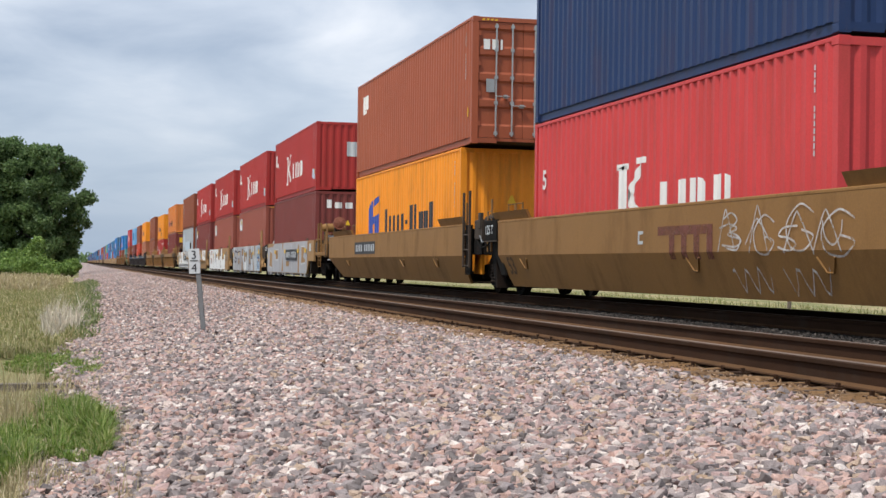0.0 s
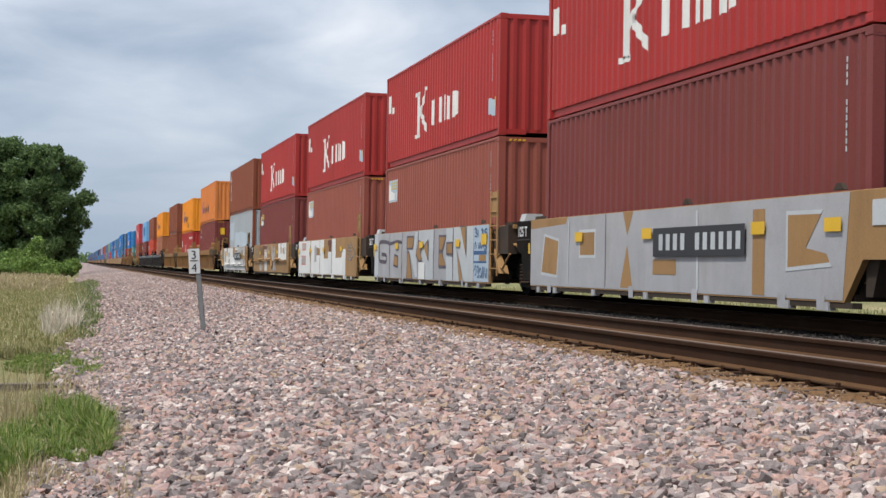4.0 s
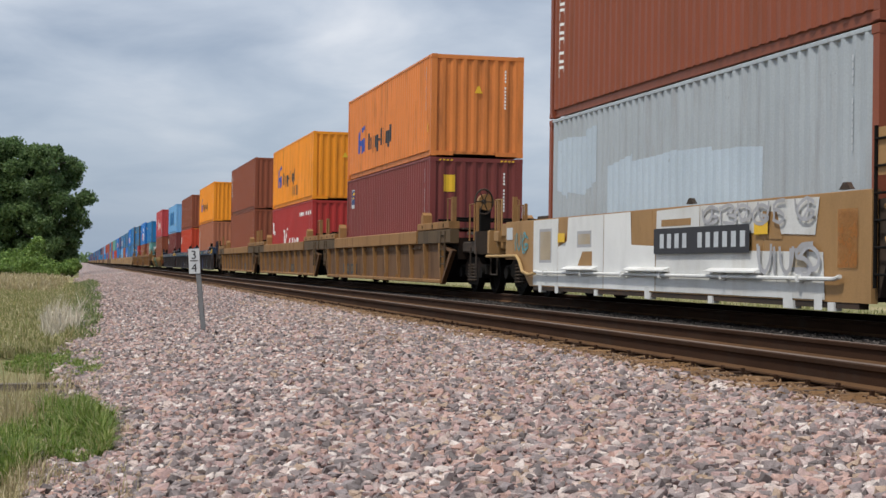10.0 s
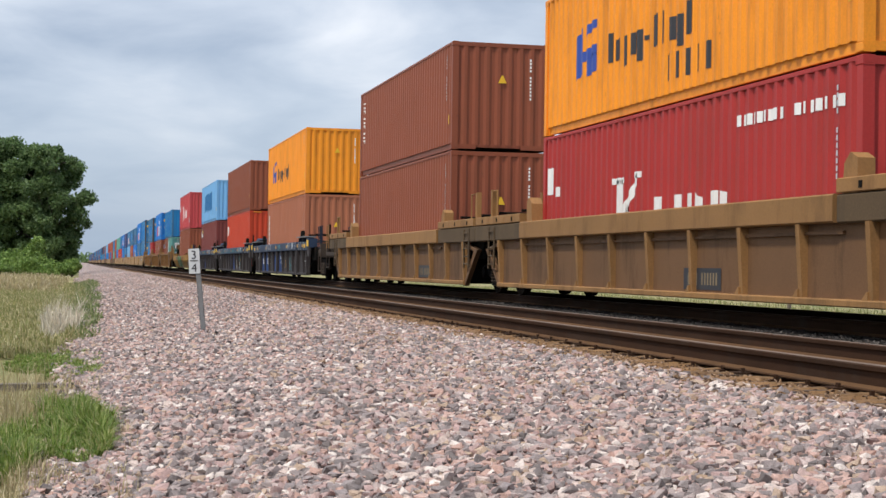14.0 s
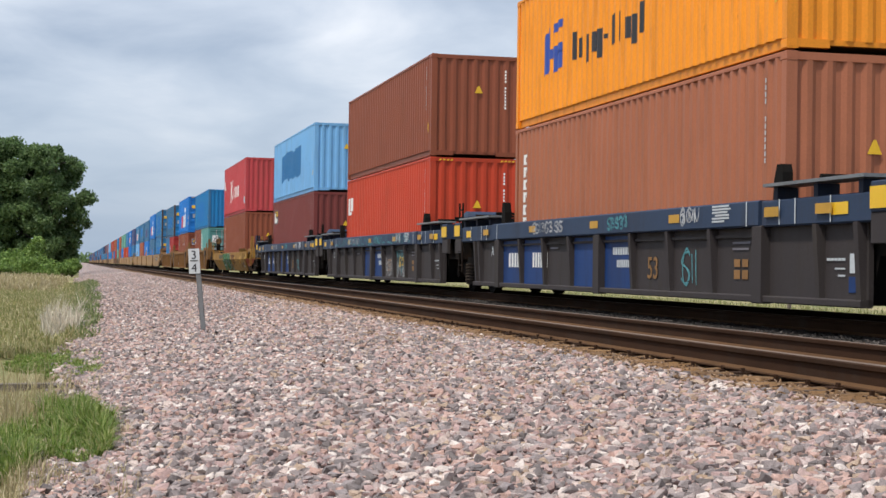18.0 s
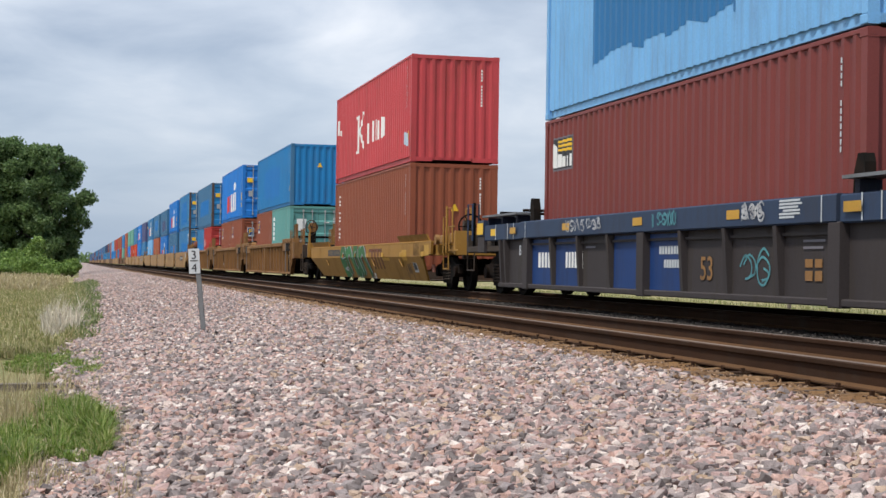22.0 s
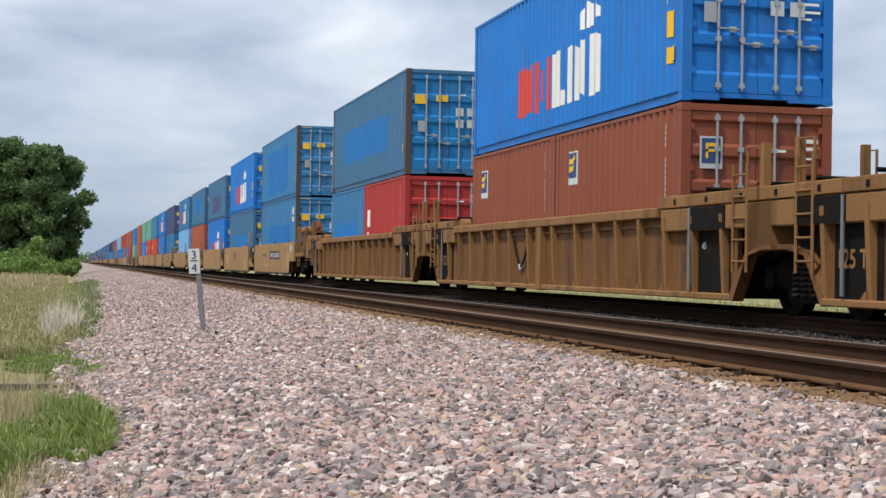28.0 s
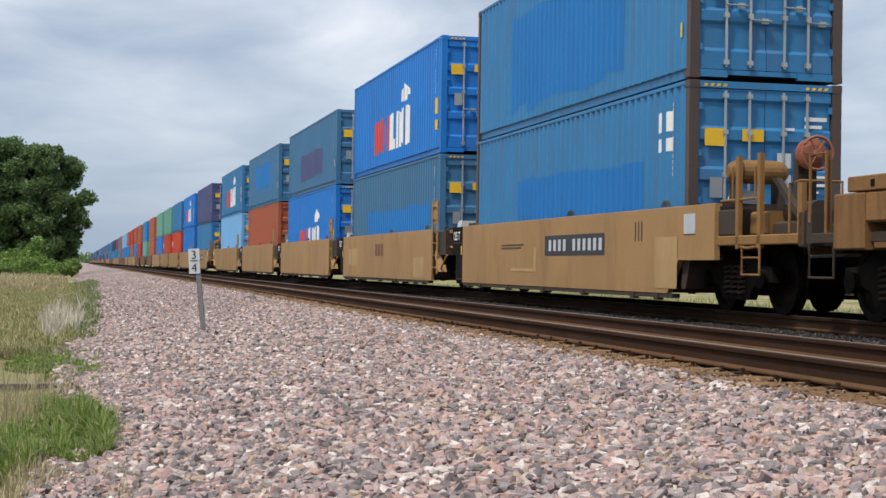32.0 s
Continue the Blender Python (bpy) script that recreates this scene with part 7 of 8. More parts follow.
GREEN_LETTERS = [
    [(8.15, 0.68), (8.90, 0.64), (8.80, 1.02), (8.40, 1.12), (8.15, 0.88)], [(8.92, 0.70), (8.78, 0.36), (8.35, 0.26), (8.02, 0.34)],
    [(7.72, 0.30), (7.82, 0.70), (7.90, 1.12)], [(7.80, 0.86), (7.40, 1.06), (7.02, 0.86), (6.78, 0.28)],
    [(6.02, 1.10), (6.42, 1.14), (6.62, 0.74), (6.46, 0.36), (6.10, 0.44), (6.05, 0.88)], [(6.04, 1.04), (5.92, 0.60), (5.74, 0.28)],
    [(5.40, 0.30), (5.52, 0.72), (5.62, 1.14)], [(5.52, 0.86), (5.10, 1.06), (4.70, 0.80), (4.38, 0.28)],
]


def balloon_tag():
    """Fat rounded green letters with a pale rim, over both faces of a leaning side."""
    out = []
    for i, (e, mat, lab) in enumerate(((0.235, MAROON_WASH, "washed brown filling"), (0.18, PATCH_PALE, "pale rim of sprayed letters"), (0.135, GREEN_SPRAY, "green sprayed balloon letters"))):
        for k, pts in enumerate(GREEN_LETTERS):
            quads = [flat(*[(q[2 * j], min(max(q[2 * j + 1], 0.205), 1.17)) for j in range(4)]) for q in strip(pts, e)]
            out.append(("sprayed_letters", quads, mat, lab, 0.006 + 0.010 * i + 0.0011 * k))
    return out


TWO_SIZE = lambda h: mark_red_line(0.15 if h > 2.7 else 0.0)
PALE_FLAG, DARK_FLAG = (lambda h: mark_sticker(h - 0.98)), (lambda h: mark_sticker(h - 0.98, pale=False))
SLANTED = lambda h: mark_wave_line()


def build_train():
    # a car of two units seen with sides that lean in
    put(sloped_car("olive-tan well car unit with leaning sides and white sprayed tag", GOLD_TAN, True, False, [("line_letters", [(2.85, 4.85, 1.07, 1.20)] + bars(2.85, 4.65, 0.72, 1.07, 4, 0.45), MAROON_WASH, "faded maroon block mark"), *tag("sprayed_line", 2.6, -0.9, 0.70, 1.39, 4, THIN_SPRAY, "white sprayed line tag", 3, 0.013, turns=3), ("letter_mark", [(5.6, 5.66, 0.95, 1.15), (5.45, 5.6, 0.95, 1.0), (5.45, 5.6, 1.1, 1.15)], PATCH_PALE, "pale letter mark")], [("sprayed_lines_low", low_line(2.4, 1.3, 1) + low_line(0.9, -0.3, 2), THIN_SPRAY, "white sprayed lines")], top=1.52, flap=((-2.5, 1.75), (12.8, 1.2))), -150.0, 0)
    figure = mounted_writing(THINGS[-1][0], "53", 0.50, 0, 0, 0, GRIME_MARK, 0.01)
    figure.matrix_local = Matrix.Translation((leaning_x(0.45) - 0.008, 13.1, 0.45)) @ Euler((0, radians(-20.8), 0)).to_matrix().to_4x4() @ Euler((radians(90), 0, radians(-90))).to_matrix().to_4x4()
    stack(-150.0, one("pink_red", "faded red corrugated container with white block mark", marks=lambda h: mark_red_line(0.07, 0.75)[::2]), one("navy", "dark navy corrugated container stacked on a red one", ends={"tri": False}), HI, HI)
    mounted_writing(THINGS[-2][0], "5", 0.50, -1.226, 11.62, 1.62, WHITE, 0.014)
    put(sloped_car("olive-tan well car unit with leaning sides", GOLD_TAN, False, True, number_board(7.25, 0.92, 3.3, 0.36), top=1.52, flap=((-1.85, 1.15), (12.95, 1.75))), -130.4, 0)
    part("end_cover", Shape().prism([(-3.02, 1.05), (-3.66, 1.08), (-3.62, 0.42), (-2.96, 0.42)], -1.24, -1.18, "x"), PAINT["orange"], THINGS[-1][0], "bright orange end cover")
    stack(-130.4, one("orange", length=13.716, label="orange container with blue emblem and dark wordmark", marks=mark_word(DARK_MARK, 4.65, 11.0, 1.05, 1.75, (2.15, 3.8, 1.0, 2.1))), one("brown", "brown container with doors and white lettering blocks", True, length=14.63, marks=lambda h: mark_square(1.0, 1.9) + [("door_mark", "door", [(-0.95, -0.8, 2.15, 2.38), (-0.75, -0.6, 2.15, 2.38), (-0.55, -0.5, 2.15, 2.38)], WHITE, "white block mark")]), HI, HI)
    # five units with flat sides, sprayed all over
    put(smooth_car("tan well car end unit with pale sprayed block letters", TAN, True, False, mural_grey(TAN), tone=GREY_PALE), -109.6, 0)
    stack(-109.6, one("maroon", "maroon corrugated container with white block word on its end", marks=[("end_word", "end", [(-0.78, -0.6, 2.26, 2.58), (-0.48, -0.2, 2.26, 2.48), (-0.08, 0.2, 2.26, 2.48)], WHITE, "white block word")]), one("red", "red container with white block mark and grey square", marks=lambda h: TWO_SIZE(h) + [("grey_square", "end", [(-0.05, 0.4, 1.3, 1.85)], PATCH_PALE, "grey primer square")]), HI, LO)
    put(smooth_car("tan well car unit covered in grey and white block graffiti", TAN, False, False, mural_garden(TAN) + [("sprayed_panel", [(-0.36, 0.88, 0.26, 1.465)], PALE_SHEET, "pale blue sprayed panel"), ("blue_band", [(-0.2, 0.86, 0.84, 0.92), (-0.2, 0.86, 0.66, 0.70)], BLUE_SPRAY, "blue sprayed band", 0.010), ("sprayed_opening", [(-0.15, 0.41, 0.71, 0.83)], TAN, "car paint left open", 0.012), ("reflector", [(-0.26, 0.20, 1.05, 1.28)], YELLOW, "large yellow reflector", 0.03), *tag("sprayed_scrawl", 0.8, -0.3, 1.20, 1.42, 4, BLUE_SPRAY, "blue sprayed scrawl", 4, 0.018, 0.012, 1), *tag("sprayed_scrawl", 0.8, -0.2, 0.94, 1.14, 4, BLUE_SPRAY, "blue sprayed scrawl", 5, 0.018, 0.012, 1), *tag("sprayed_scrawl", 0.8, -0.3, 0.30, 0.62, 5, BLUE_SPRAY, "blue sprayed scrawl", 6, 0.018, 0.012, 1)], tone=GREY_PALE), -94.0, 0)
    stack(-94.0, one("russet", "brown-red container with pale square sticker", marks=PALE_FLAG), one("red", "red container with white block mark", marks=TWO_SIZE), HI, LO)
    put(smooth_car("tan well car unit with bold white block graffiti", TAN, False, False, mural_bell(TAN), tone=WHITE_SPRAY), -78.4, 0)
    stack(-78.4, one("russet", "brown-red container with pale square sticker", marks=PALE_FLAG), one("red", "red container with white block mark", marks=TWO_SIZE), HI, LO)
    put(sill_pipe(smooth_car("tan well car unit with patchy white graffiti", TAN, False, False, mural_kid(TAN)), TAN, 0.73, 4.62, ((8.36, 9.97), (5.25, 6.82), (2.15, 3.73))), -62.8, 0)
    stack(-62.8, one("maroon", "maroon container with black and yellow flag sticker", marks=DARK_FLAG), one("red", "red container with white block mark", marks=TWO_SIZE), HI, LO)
    put(sill_pipe(smooth_car("tan well car end unit with white sprayed side", TAN, False, True, mural_white(TAN), tone=WHITE_SPRAY, rungs=BLACK), WHITE_SPRAY, 0.49, None, ((8.52, 10.16), (5.37, 7.06), (2.3, 3.89))), -47.3, 0)
    stack(-47.3, one("grey", "pale grey container with overpainted patches", marks=lambda h: mark_patch(0.5, 2.6, 1.5, 2.5, PATCH_ICE, 0.2) + mark_patch(3.2, 9.2, 0.6, 1.85, PATCH_ICE, 0.2), ends={"yellow": True}, posts="umber"), one("umber", "dark brown corrugated container with upright white block word", marks=lambda h: mark_vertical(0.5, 0.7, 2.3)), HI, LO)
    # three ribbed units, grimy tan
    grimy = "grimy tan ribbed well car unit with deep top chord"
    put(ribbed_car(grimy, OLD_TAN, True, False, chord=TAN_WORN, gap=1.6, patches=number_board(10.45, 0.31, 1.15, 0.32, mat=OLD_PALE) + number_board(9.05, 0.31, 1.15, 0.32, mat=OLD_PALE)), -25.1, 0)
    stack(-25.1, one("maroon", "maroon corrugated container with yellow warning sheet", ends={"yellow": True, "tri": False}, marks=mark_flag(0.85, 1.95)), one("pale_orange", "faded orange container with blue emblem and dark wordmark", marks=mark_word(DARK_MARK, 3.6, 7.2, 0.75, 1.25, (1.8, 2.9, 0.7, 1.5))), HI, LO)
    put(ribbed_car(grimy, OLD_TAN, False, False, gap=1.6, chord=TAN_WORN, patches=number_board(3.4, 0.3, 1.3, mat=OLD_PALE)), -5.2, 0)
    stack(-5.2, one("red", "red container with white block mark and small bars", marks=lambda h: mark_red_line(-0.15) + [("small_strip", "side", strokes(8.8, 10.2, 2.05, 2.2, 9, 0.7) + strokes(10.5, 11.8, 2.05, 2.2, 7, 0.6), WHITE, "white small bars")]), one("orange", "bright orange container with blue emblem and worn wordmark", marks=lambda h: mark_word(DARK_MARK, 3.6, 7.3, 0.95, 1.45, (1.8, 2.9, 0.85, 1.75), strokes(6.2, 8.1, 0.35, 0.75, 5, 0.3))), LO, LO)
    put(ribbed_car(grimy, OLD_TAN, False, True, gap=1.6, chord=TAN_WORN, patches=number_board(1.2, 0.3, 1.3, mat=OLD_PALE)), 14.4, 0)
    stack(14.4, one("umber", "dark brown corrugated container"), one("umber", "dark brown corrugated container with upright white block word", marks=lambda h: mark_vertical(0.45, 0.9, 2.3)), HI, LO)
    # three ribbed units, dark blue
    def blue_patches(seed):
        at = lambda i: (6.26 + 1.53 * i + 0.08, 6.26 + 1.53 * (i + 1) - 0.08, 0.25, 1.1)
        out = [("repainted_panel", [at(i) for i in ((-1, 0) if 50 < seed < 70 else (-1, 0, 2, 3))], CAR_BLUE_PATCH, "brighter blue repainted panel"), ("data_strip", bars(4.85, 5.75, 0.80, 0.92, 8, 0.8) + bars(4.85, 5.55, 0.60, 0.72, 7, 0.85) + bars(-1.95, -1.5, 0.70, 0.73, 5, 0.9) + bars(-1.95, -1.6, 0.6, 0.62, 1) + bars(-1.95, -1.7, 0.52, 0.54, 1), PATCH_PALE, "small pale bars", 0.012), ("dull_strip", bars(0.55, 1.1, 0.92, 0.95, 1, 1) + bars(0.6, 1.1, 0.84, 0.87, 1, 1) + bars(8.6, 9.1, 0.92, 0.95, 1, 1), GREY_SPRAY, "dull grey bars", 0.012), ("end_tablet", [(-2.16, -2.04, 0.56, 0.78)], PATCH_PALE, "small pale plate"), ("end_tablet", [(-2.18, -2.02, 0.34, 0.52)], CAR_BLUE_PATCH, "small blue plate")]
        out += tag("sprayed_line", 2.85, 2.0, 0.32, 0.88, 2, TURQUOISE_SPRAY, "turquoise sprayed line tag", int(seed) + 9, 0.016, 0.008, 2)
        out += [("data_square", [(0.62, 0.80, 0.46, 0.58), (0.86, 1.05, 0.46, 0.58), (0.62, 0.80, 0.62, 0.72), (0.86, 1.05, 0.62, 0.72)], TAN_WORN, "faded data squares", 0.01)]
        if 50 < seed < 70:
            out += tag("sprayed_line", 4.5, 3.35, 0.27, 0.80, 5, THIN_SPRAY, "white sprayed line tag", int(seed), 0.009, 0.008, 3)
            out += tag("sprayed_line", 3.0, 1.8, 0.27, 0.66, 5, THIN_SPRAY, "white sprayed line tag", int(seed) + 1, 0.009, 0.008, 3)
            out += tag("sprayed_line", 3.05, 1.8, 0.78, 1.06, 6, TURQUOISE_SPRAY, "turquoise sprayed line tag", int(seed) + 2, 0.010, 0.008, 2)
            out += tag("sprayed_line", 2.6, 2.1, 0.52, 0.84, 2, YELLOW, "yellow sprayed figures", int(seed) + 3, 0.02, 0.022, 1)
        return out
    def blue_marks(k):
        return [("reflector", [(y, y + 0.4, 1.24, 1.36)], AMBER, "yellow reflector") for y in (-1.85, -0.5, 2.65, 6.14, 9.65, 13.0)] + [("small_strip", [(0.95, 1.5, 1.41, 1.435), (0.9, 1.5, 1.37, 1.395), (1.0, 1.5, 1.33, 1.355), (0.95, 1.4, 1.29, 1.315), (0.95, 1.5, 1.25, 1.275), (1.1, 1.5, 1.21, 1.235)], PATCH_PALE, "small pale bars"), *tag("sprayed_line", 9.9, 7.9, 1.20, 1.42, 7, THIN_SPRAY, "white sprayed line tag", k + 50, 0.012, 0.008, 2), *tag("sprayed_line", 5.7, 4.7, 1.19, 1.42, 5, TURQUOISE_SPRAY, "turquoise sprayed line tag", k + 60, 0.013, 0.008, 2), *tag("sprayed_line", 2.6, 1.9, 1.19, 1.46, 3, THIN_SPRAY, "white sprayed line tag", k + 70, 0.015, 0.008, 3)]
    board = [("number_strip", bars(9.25, 10.25, 0.58, 0.86, 6) + bars(11.1, 11.9, 0.58, 0.86, 4), WHITE, "white number bars")]
    for s, f, r, pat in ((38.4, True, False, board), (58.3, False, False, []), (77.9, False, True, board)):
        put(ribbed_car("dark blue and grey ribbed well car unit with scribbled top chord", CAR_GREY, f, r, 1.875, blue_marks(int(s)) + ([("sprayed_line", wave_line(12.4, 0.5, 1.17, 1.43, 5), TURQUOISE_SPRAY, "turquoise spray line along the chord", 0.03)] if 50 < s < 70 else []), blue_patches(s) + [(n, q, m, l, 0.012) for n, q, m, l in pat], chord=CAR_BLUE, style="blue"), s, 0)
        mounted_writing(THINGS[-1][0], "A" if f else "C" if not r else "B", 0.26, -1.545, 12.72, 0.82, PATCH_PALE, 0.005)
        mounted_writing(THINGS[-1][0], "53", 0.46, -1.424, 4.2, 0.44, TAN_WORN, 0.004)
    stack(38.4, one("clay", "light brown corrugated container with upright white block word", marks=lambda h: mark_vertical(0.6, 0.9, 2.4)), one("orange", "bright orange container with blue emblem and worn wordmark", marks=lambda h: mark_word(DARK_MARK, 3.6, 7.3, 0.95, 1.45, (1.8, 2.9, 0.85, 1.75))), HI, LO)
    stack(58.3, one("vermilion", "vermilion red container with white square mark", marks=lambda h: mark_square(0.25, 1.75)), one("umber", "plain brown corrugated steel container"), HI, LO)
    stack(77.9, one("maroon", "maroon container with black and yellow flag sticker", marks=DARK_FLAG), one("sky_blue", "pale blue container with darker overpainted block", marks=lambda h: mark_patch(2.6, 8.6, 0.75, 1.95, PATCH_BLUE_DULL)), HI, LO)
    # single unit with leaning sides
    put(sloped_car("yellow-tan well car with leaning sides and green graffiti", YELLOW_TAN, True, True, number_board(9.2, 0.88, 2.4, 0.20, mat=OLD_PALE) + [("faded_panel", [(-3.7, -3.2, 0.84, 1.1), (-1.1, -0.5, 0.72, 1.0), (1.2, 2.4, 0.72, 0.80)], AMBER, "brighter yellow paint", 0.004), ("grime_panel", [(-2.6, -1.9, 0.84, 1.15), (-3.2, -2.75, 0.75, 1.1)], THIN_GRIME, "dark rubbed grime", 0.0045)] + [("reflector", [(y - 0.17, y + 0.17, 0.82, 0.94)], AMBER, "yellow reflector", 0.022) for y in (-3.06, -0.46, 2.06, 4.37, 6.5, 8.76)] + [*balloon_tag(), ("faded_letters", [(2.2, 4.15, 0.96, 1.06)] + bars(2.2, 4.0, 0.48, 0.96, 4, 0.45), MAROON_WASH, "faded maroon block mark")], [("tag_stains", [(4.3, 4.7, 0.2, 0.5), (3.9, 4.2, 0.2, 0.36)], THIN_SPRAY, "pale sprayed blotches"), ("data_frame", [(-2.05, -1.6, 0.42, 0.66)], PATCH_PALE, "pale frame of a data plate"), ("data_plate", [(-2.0, -1.65, 0.47, 0.65)], DARK_MARK, "dark data plate", 0.010), ("dark_streak", [(-0.72, -0.68, 0.2, 0.66), (-1.32, -1.28, 0.2, 0.66)], GRIME_MARK, "dark seam"), ("stencil_bars", bars(-1.2, -0.85, 0.38, 0.62, 2, 0.7), GRIME_MARK, "dark stencil bars")], top=1.20, flap=((-1.78, 1.75), (13.4, 1.75))), 102.2, 0)
    stack(102.2, one("umber", "dark brown corrugated container with upright white block word", marks=lambda h: mark_vertical(0.75, 0.85, 2.5)), one("rose", "weathered rose-red container with white block mark and rusty edge", marks=lambda h: mark_red_line(0.2), ends={"tri": False}, posts=None), HI, HI)
    # three ribbed units with close posts, tan
    tan = "tan ribbed well car unit with close-set posts"
    dark_ends = [("dark_panel", [(-2.25, -1.15, 0.25, 1.12), (13.1, 14.2, 0.25, 1.12)], BLACK, "black capacity panels")]
    for s, f, r in ((126.0, True, False), (145.3, False, False), (164.85, False, True)):
        c = ribbed_car(tan, RUST_SHADE_TAN, f, r, 1.26, patches=dark_ends, style="tan", chord=RUSTY_CHORD)
        mounted_writing(c, "125 T", 0.3, -1.424, 14.15, 0.62, TAN_WORN, 0.006)
        mounted_writing(c, "40", 0.14, -1.424, -1.3, 0.86, PATCH_PALE)
        mounted_writing(c, "53", 0.36, -1.418, -0.55, 0.56, GRIME_MARK, 0.006)
        put(c, s, 0)
    f20 = mark_flag(0.72, 1.62)
    stack(126.0, two(("teal", "teal short container with doors", True, [("paper_sheet", "door", [(-0.92, -0.52, 1.55, 2.05)], WHITE, "white sheet on the door"), ("upright_mark", "side", [rect(0.5, 0.85, 1.2 + 0.22 * i, 1.36 + 0.22 * i) for i in range(5)], WHITE, "white upright bars")]), ("umber", "reddish brown short steel container", True, f20)), one("blue", "blue container with fresher overpaint", marks=lambda h: mark_patch(3.0, 8.5, 0.5, 1.9, PATCH_BLUE), posts="grey_blue"), LO, LO)
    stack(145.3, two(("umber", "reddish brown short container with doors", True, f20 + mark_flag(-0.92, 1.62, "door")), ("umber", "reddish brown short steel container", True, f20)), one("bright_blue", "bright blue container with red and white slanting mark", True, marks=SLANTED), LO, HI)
    stack(164.85, two(("red", "red short container with doors", True, [("side_mark", "side", [rect(0.55, 0.90, 1.30, 1.82), rect(0.55, 0.82, 0.72, 1.14)], WHITE, "white blocks one over the other")]), ("worn_blue", "worn blue short steel container", True, mark_patch(0.8, 4.9, 0.35, 1.5, PATCH_BLUE, 0.2))), one("grey_blue", "weathered grey-blue container with bright overpaint", True, marks=lambda h: mark_patch(2.3, 9.5, 0.85, 1.9, PATCH_BLUE), end_colour="blue", posts="rust_grey"), LO, HI)
    # two cars of five flat-sided units, clean tan
    clean = "clean tan flat-sided well car unit"
    five = [(186.2, True, False), (201.9, False, False), (217.5, False, False), (233.1, False, False), (248.7, False, True), (268.2, True, False), (283.8, False, False), (299.4, False, False), (314.6, False, False), (329.6, False, True)]
    for k, (s, f, r) in enumerate(five):
        ms = number_board(2.8, 0.80, 3.25, 0.36) + [("touch_up_panel", [(-0.3, 0.55, 0.30, 1.05), (6.6, 6.75, 0.5, 0.95), (6.75, 8.3, 0.5, 0.56)], PALE_TAN, "paler touch-up paint"), ("small_strip", bars(7.4, 9.0, 1.0, 1.03, 1, 1) + bars(7.6, 9.0, 0.94, 0.97, 1, 1) + bars(1.1, 1.5, 1.0, 1.3, 3, 0.3), GRIME_MARK, "small dark bars")] if f else [("line_letters", bars(5.6, 6.9, 0.85, 1.2, 3), MAROON_MARK, "faded maroon block mark"), ("touch_up_panel", [(0.4, 1.6, 0.3, 0.8), (9.6, 11.2, 0.6, 1.1)], PALE_TAN, "paler touch-up paint")] if k == 1 else []
        put(smooth_car(clean + (" with brake gear end" if f else " with coupler end" if r else ""), TAN, f, r, ms, spin=k < 5), s, 0)
    patch = lambda a, b, c, d: (lambda h: mark_patch(a, b, c, d, PATCH_BLUE))
    stack(186.2, one("worn_blue", "worn blue container with doors and overpaint", True, marks=lambda h: mark_patch(3.2, 10.3, 0.9, 1.85, PATCH_BLUE) + [("side_data_mark", "side", [rect(10.9, 11.1, 2.2, 2.5), rect(11.2, 11.5, 2.2, 2.5), rect(10.9, 11.1, 1.9, 2.1), rect(11.2, 11.5, 1.9, 2.1)], WHITE, "white number bars")], posts="rust_grey"), one("worn_blue", "worn blue container with doors and broad overpaint", True, marks=patch(2.6, 9.4, 0.4, 2.3), posts="rust_grey"), HI, HI)
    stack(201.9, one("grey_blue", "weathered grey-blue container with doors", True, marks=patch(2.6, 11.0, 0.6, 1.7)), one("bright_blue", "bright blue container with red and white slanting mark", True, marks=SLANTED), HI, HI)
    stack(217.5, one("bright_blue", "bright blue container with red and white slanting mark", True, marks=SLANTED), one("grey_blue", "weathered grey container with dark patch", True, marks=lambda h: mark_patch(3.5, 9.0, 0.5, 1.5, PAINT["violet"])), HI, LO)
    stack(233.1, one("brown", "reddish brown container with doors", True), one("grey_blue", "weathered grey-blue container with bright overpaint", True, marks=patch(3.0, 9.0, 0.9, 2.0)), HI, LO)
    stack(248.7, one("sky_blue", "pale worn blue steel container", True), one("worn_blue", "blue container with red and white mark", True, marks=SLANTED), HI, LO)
    stack(268.2, one("worn_blue", "worn blue container with doors", True), one("violet", "dusky navy container with doors", True), HI, LO)
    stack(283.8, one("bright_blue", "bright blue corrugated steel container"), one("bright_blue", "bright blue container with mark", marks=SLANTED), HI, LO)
    stack(299.4, one("vermilion", "orange-red container with white mark", marks=lambda h: mark_square(0.25, 1.6)), one("worn_blue", "worn blue corrugated steel container"), HI, LO)
    stack(314.6, one("vermilion", "orange-red container with white mark", marks=lambda h: mark_square(0.25, 1.6)), one("green", "sea-green corrugated steel container"), HI, LO)
    stack(329.6, one("bright_blue", "bright blue corrugated steel container"), one("green", "sea-green corrugated steel container"), HI, LO)
    # the far rest of the train; its dull blues also stand in for haze
    rng = random.Random(12)
    words = {"brown": "reddish brown", "blue": "blue", "worn_blue": "worn blue", "bright_blue": "bright blue", "sky_blue": "pale blue", "red": "red", "vermilion": "orange-red", "maroon": "maroon", "green": "sea-green", "navy": "dark navy", "grey_blue": "weathered grey-blue", "umber": "dark brown", "violet": "dusky navy"}
    given = [("brown", "brown"), ("green", "blue"), ("red", "brown"), ("blue", "brown"), ("brown", "red"), ("blue", "brown"), ("bright_blue", "sky_blue"), ("blue", "sky_blue"), ("brown", "brown")]
    haze_pool = ["blue", "violet", "worn_blue", "grey_blue", "grey_blue", "navy", "navy", "blue", "umber", "maroon", "grey_blue", "violet", "worn_blue"]
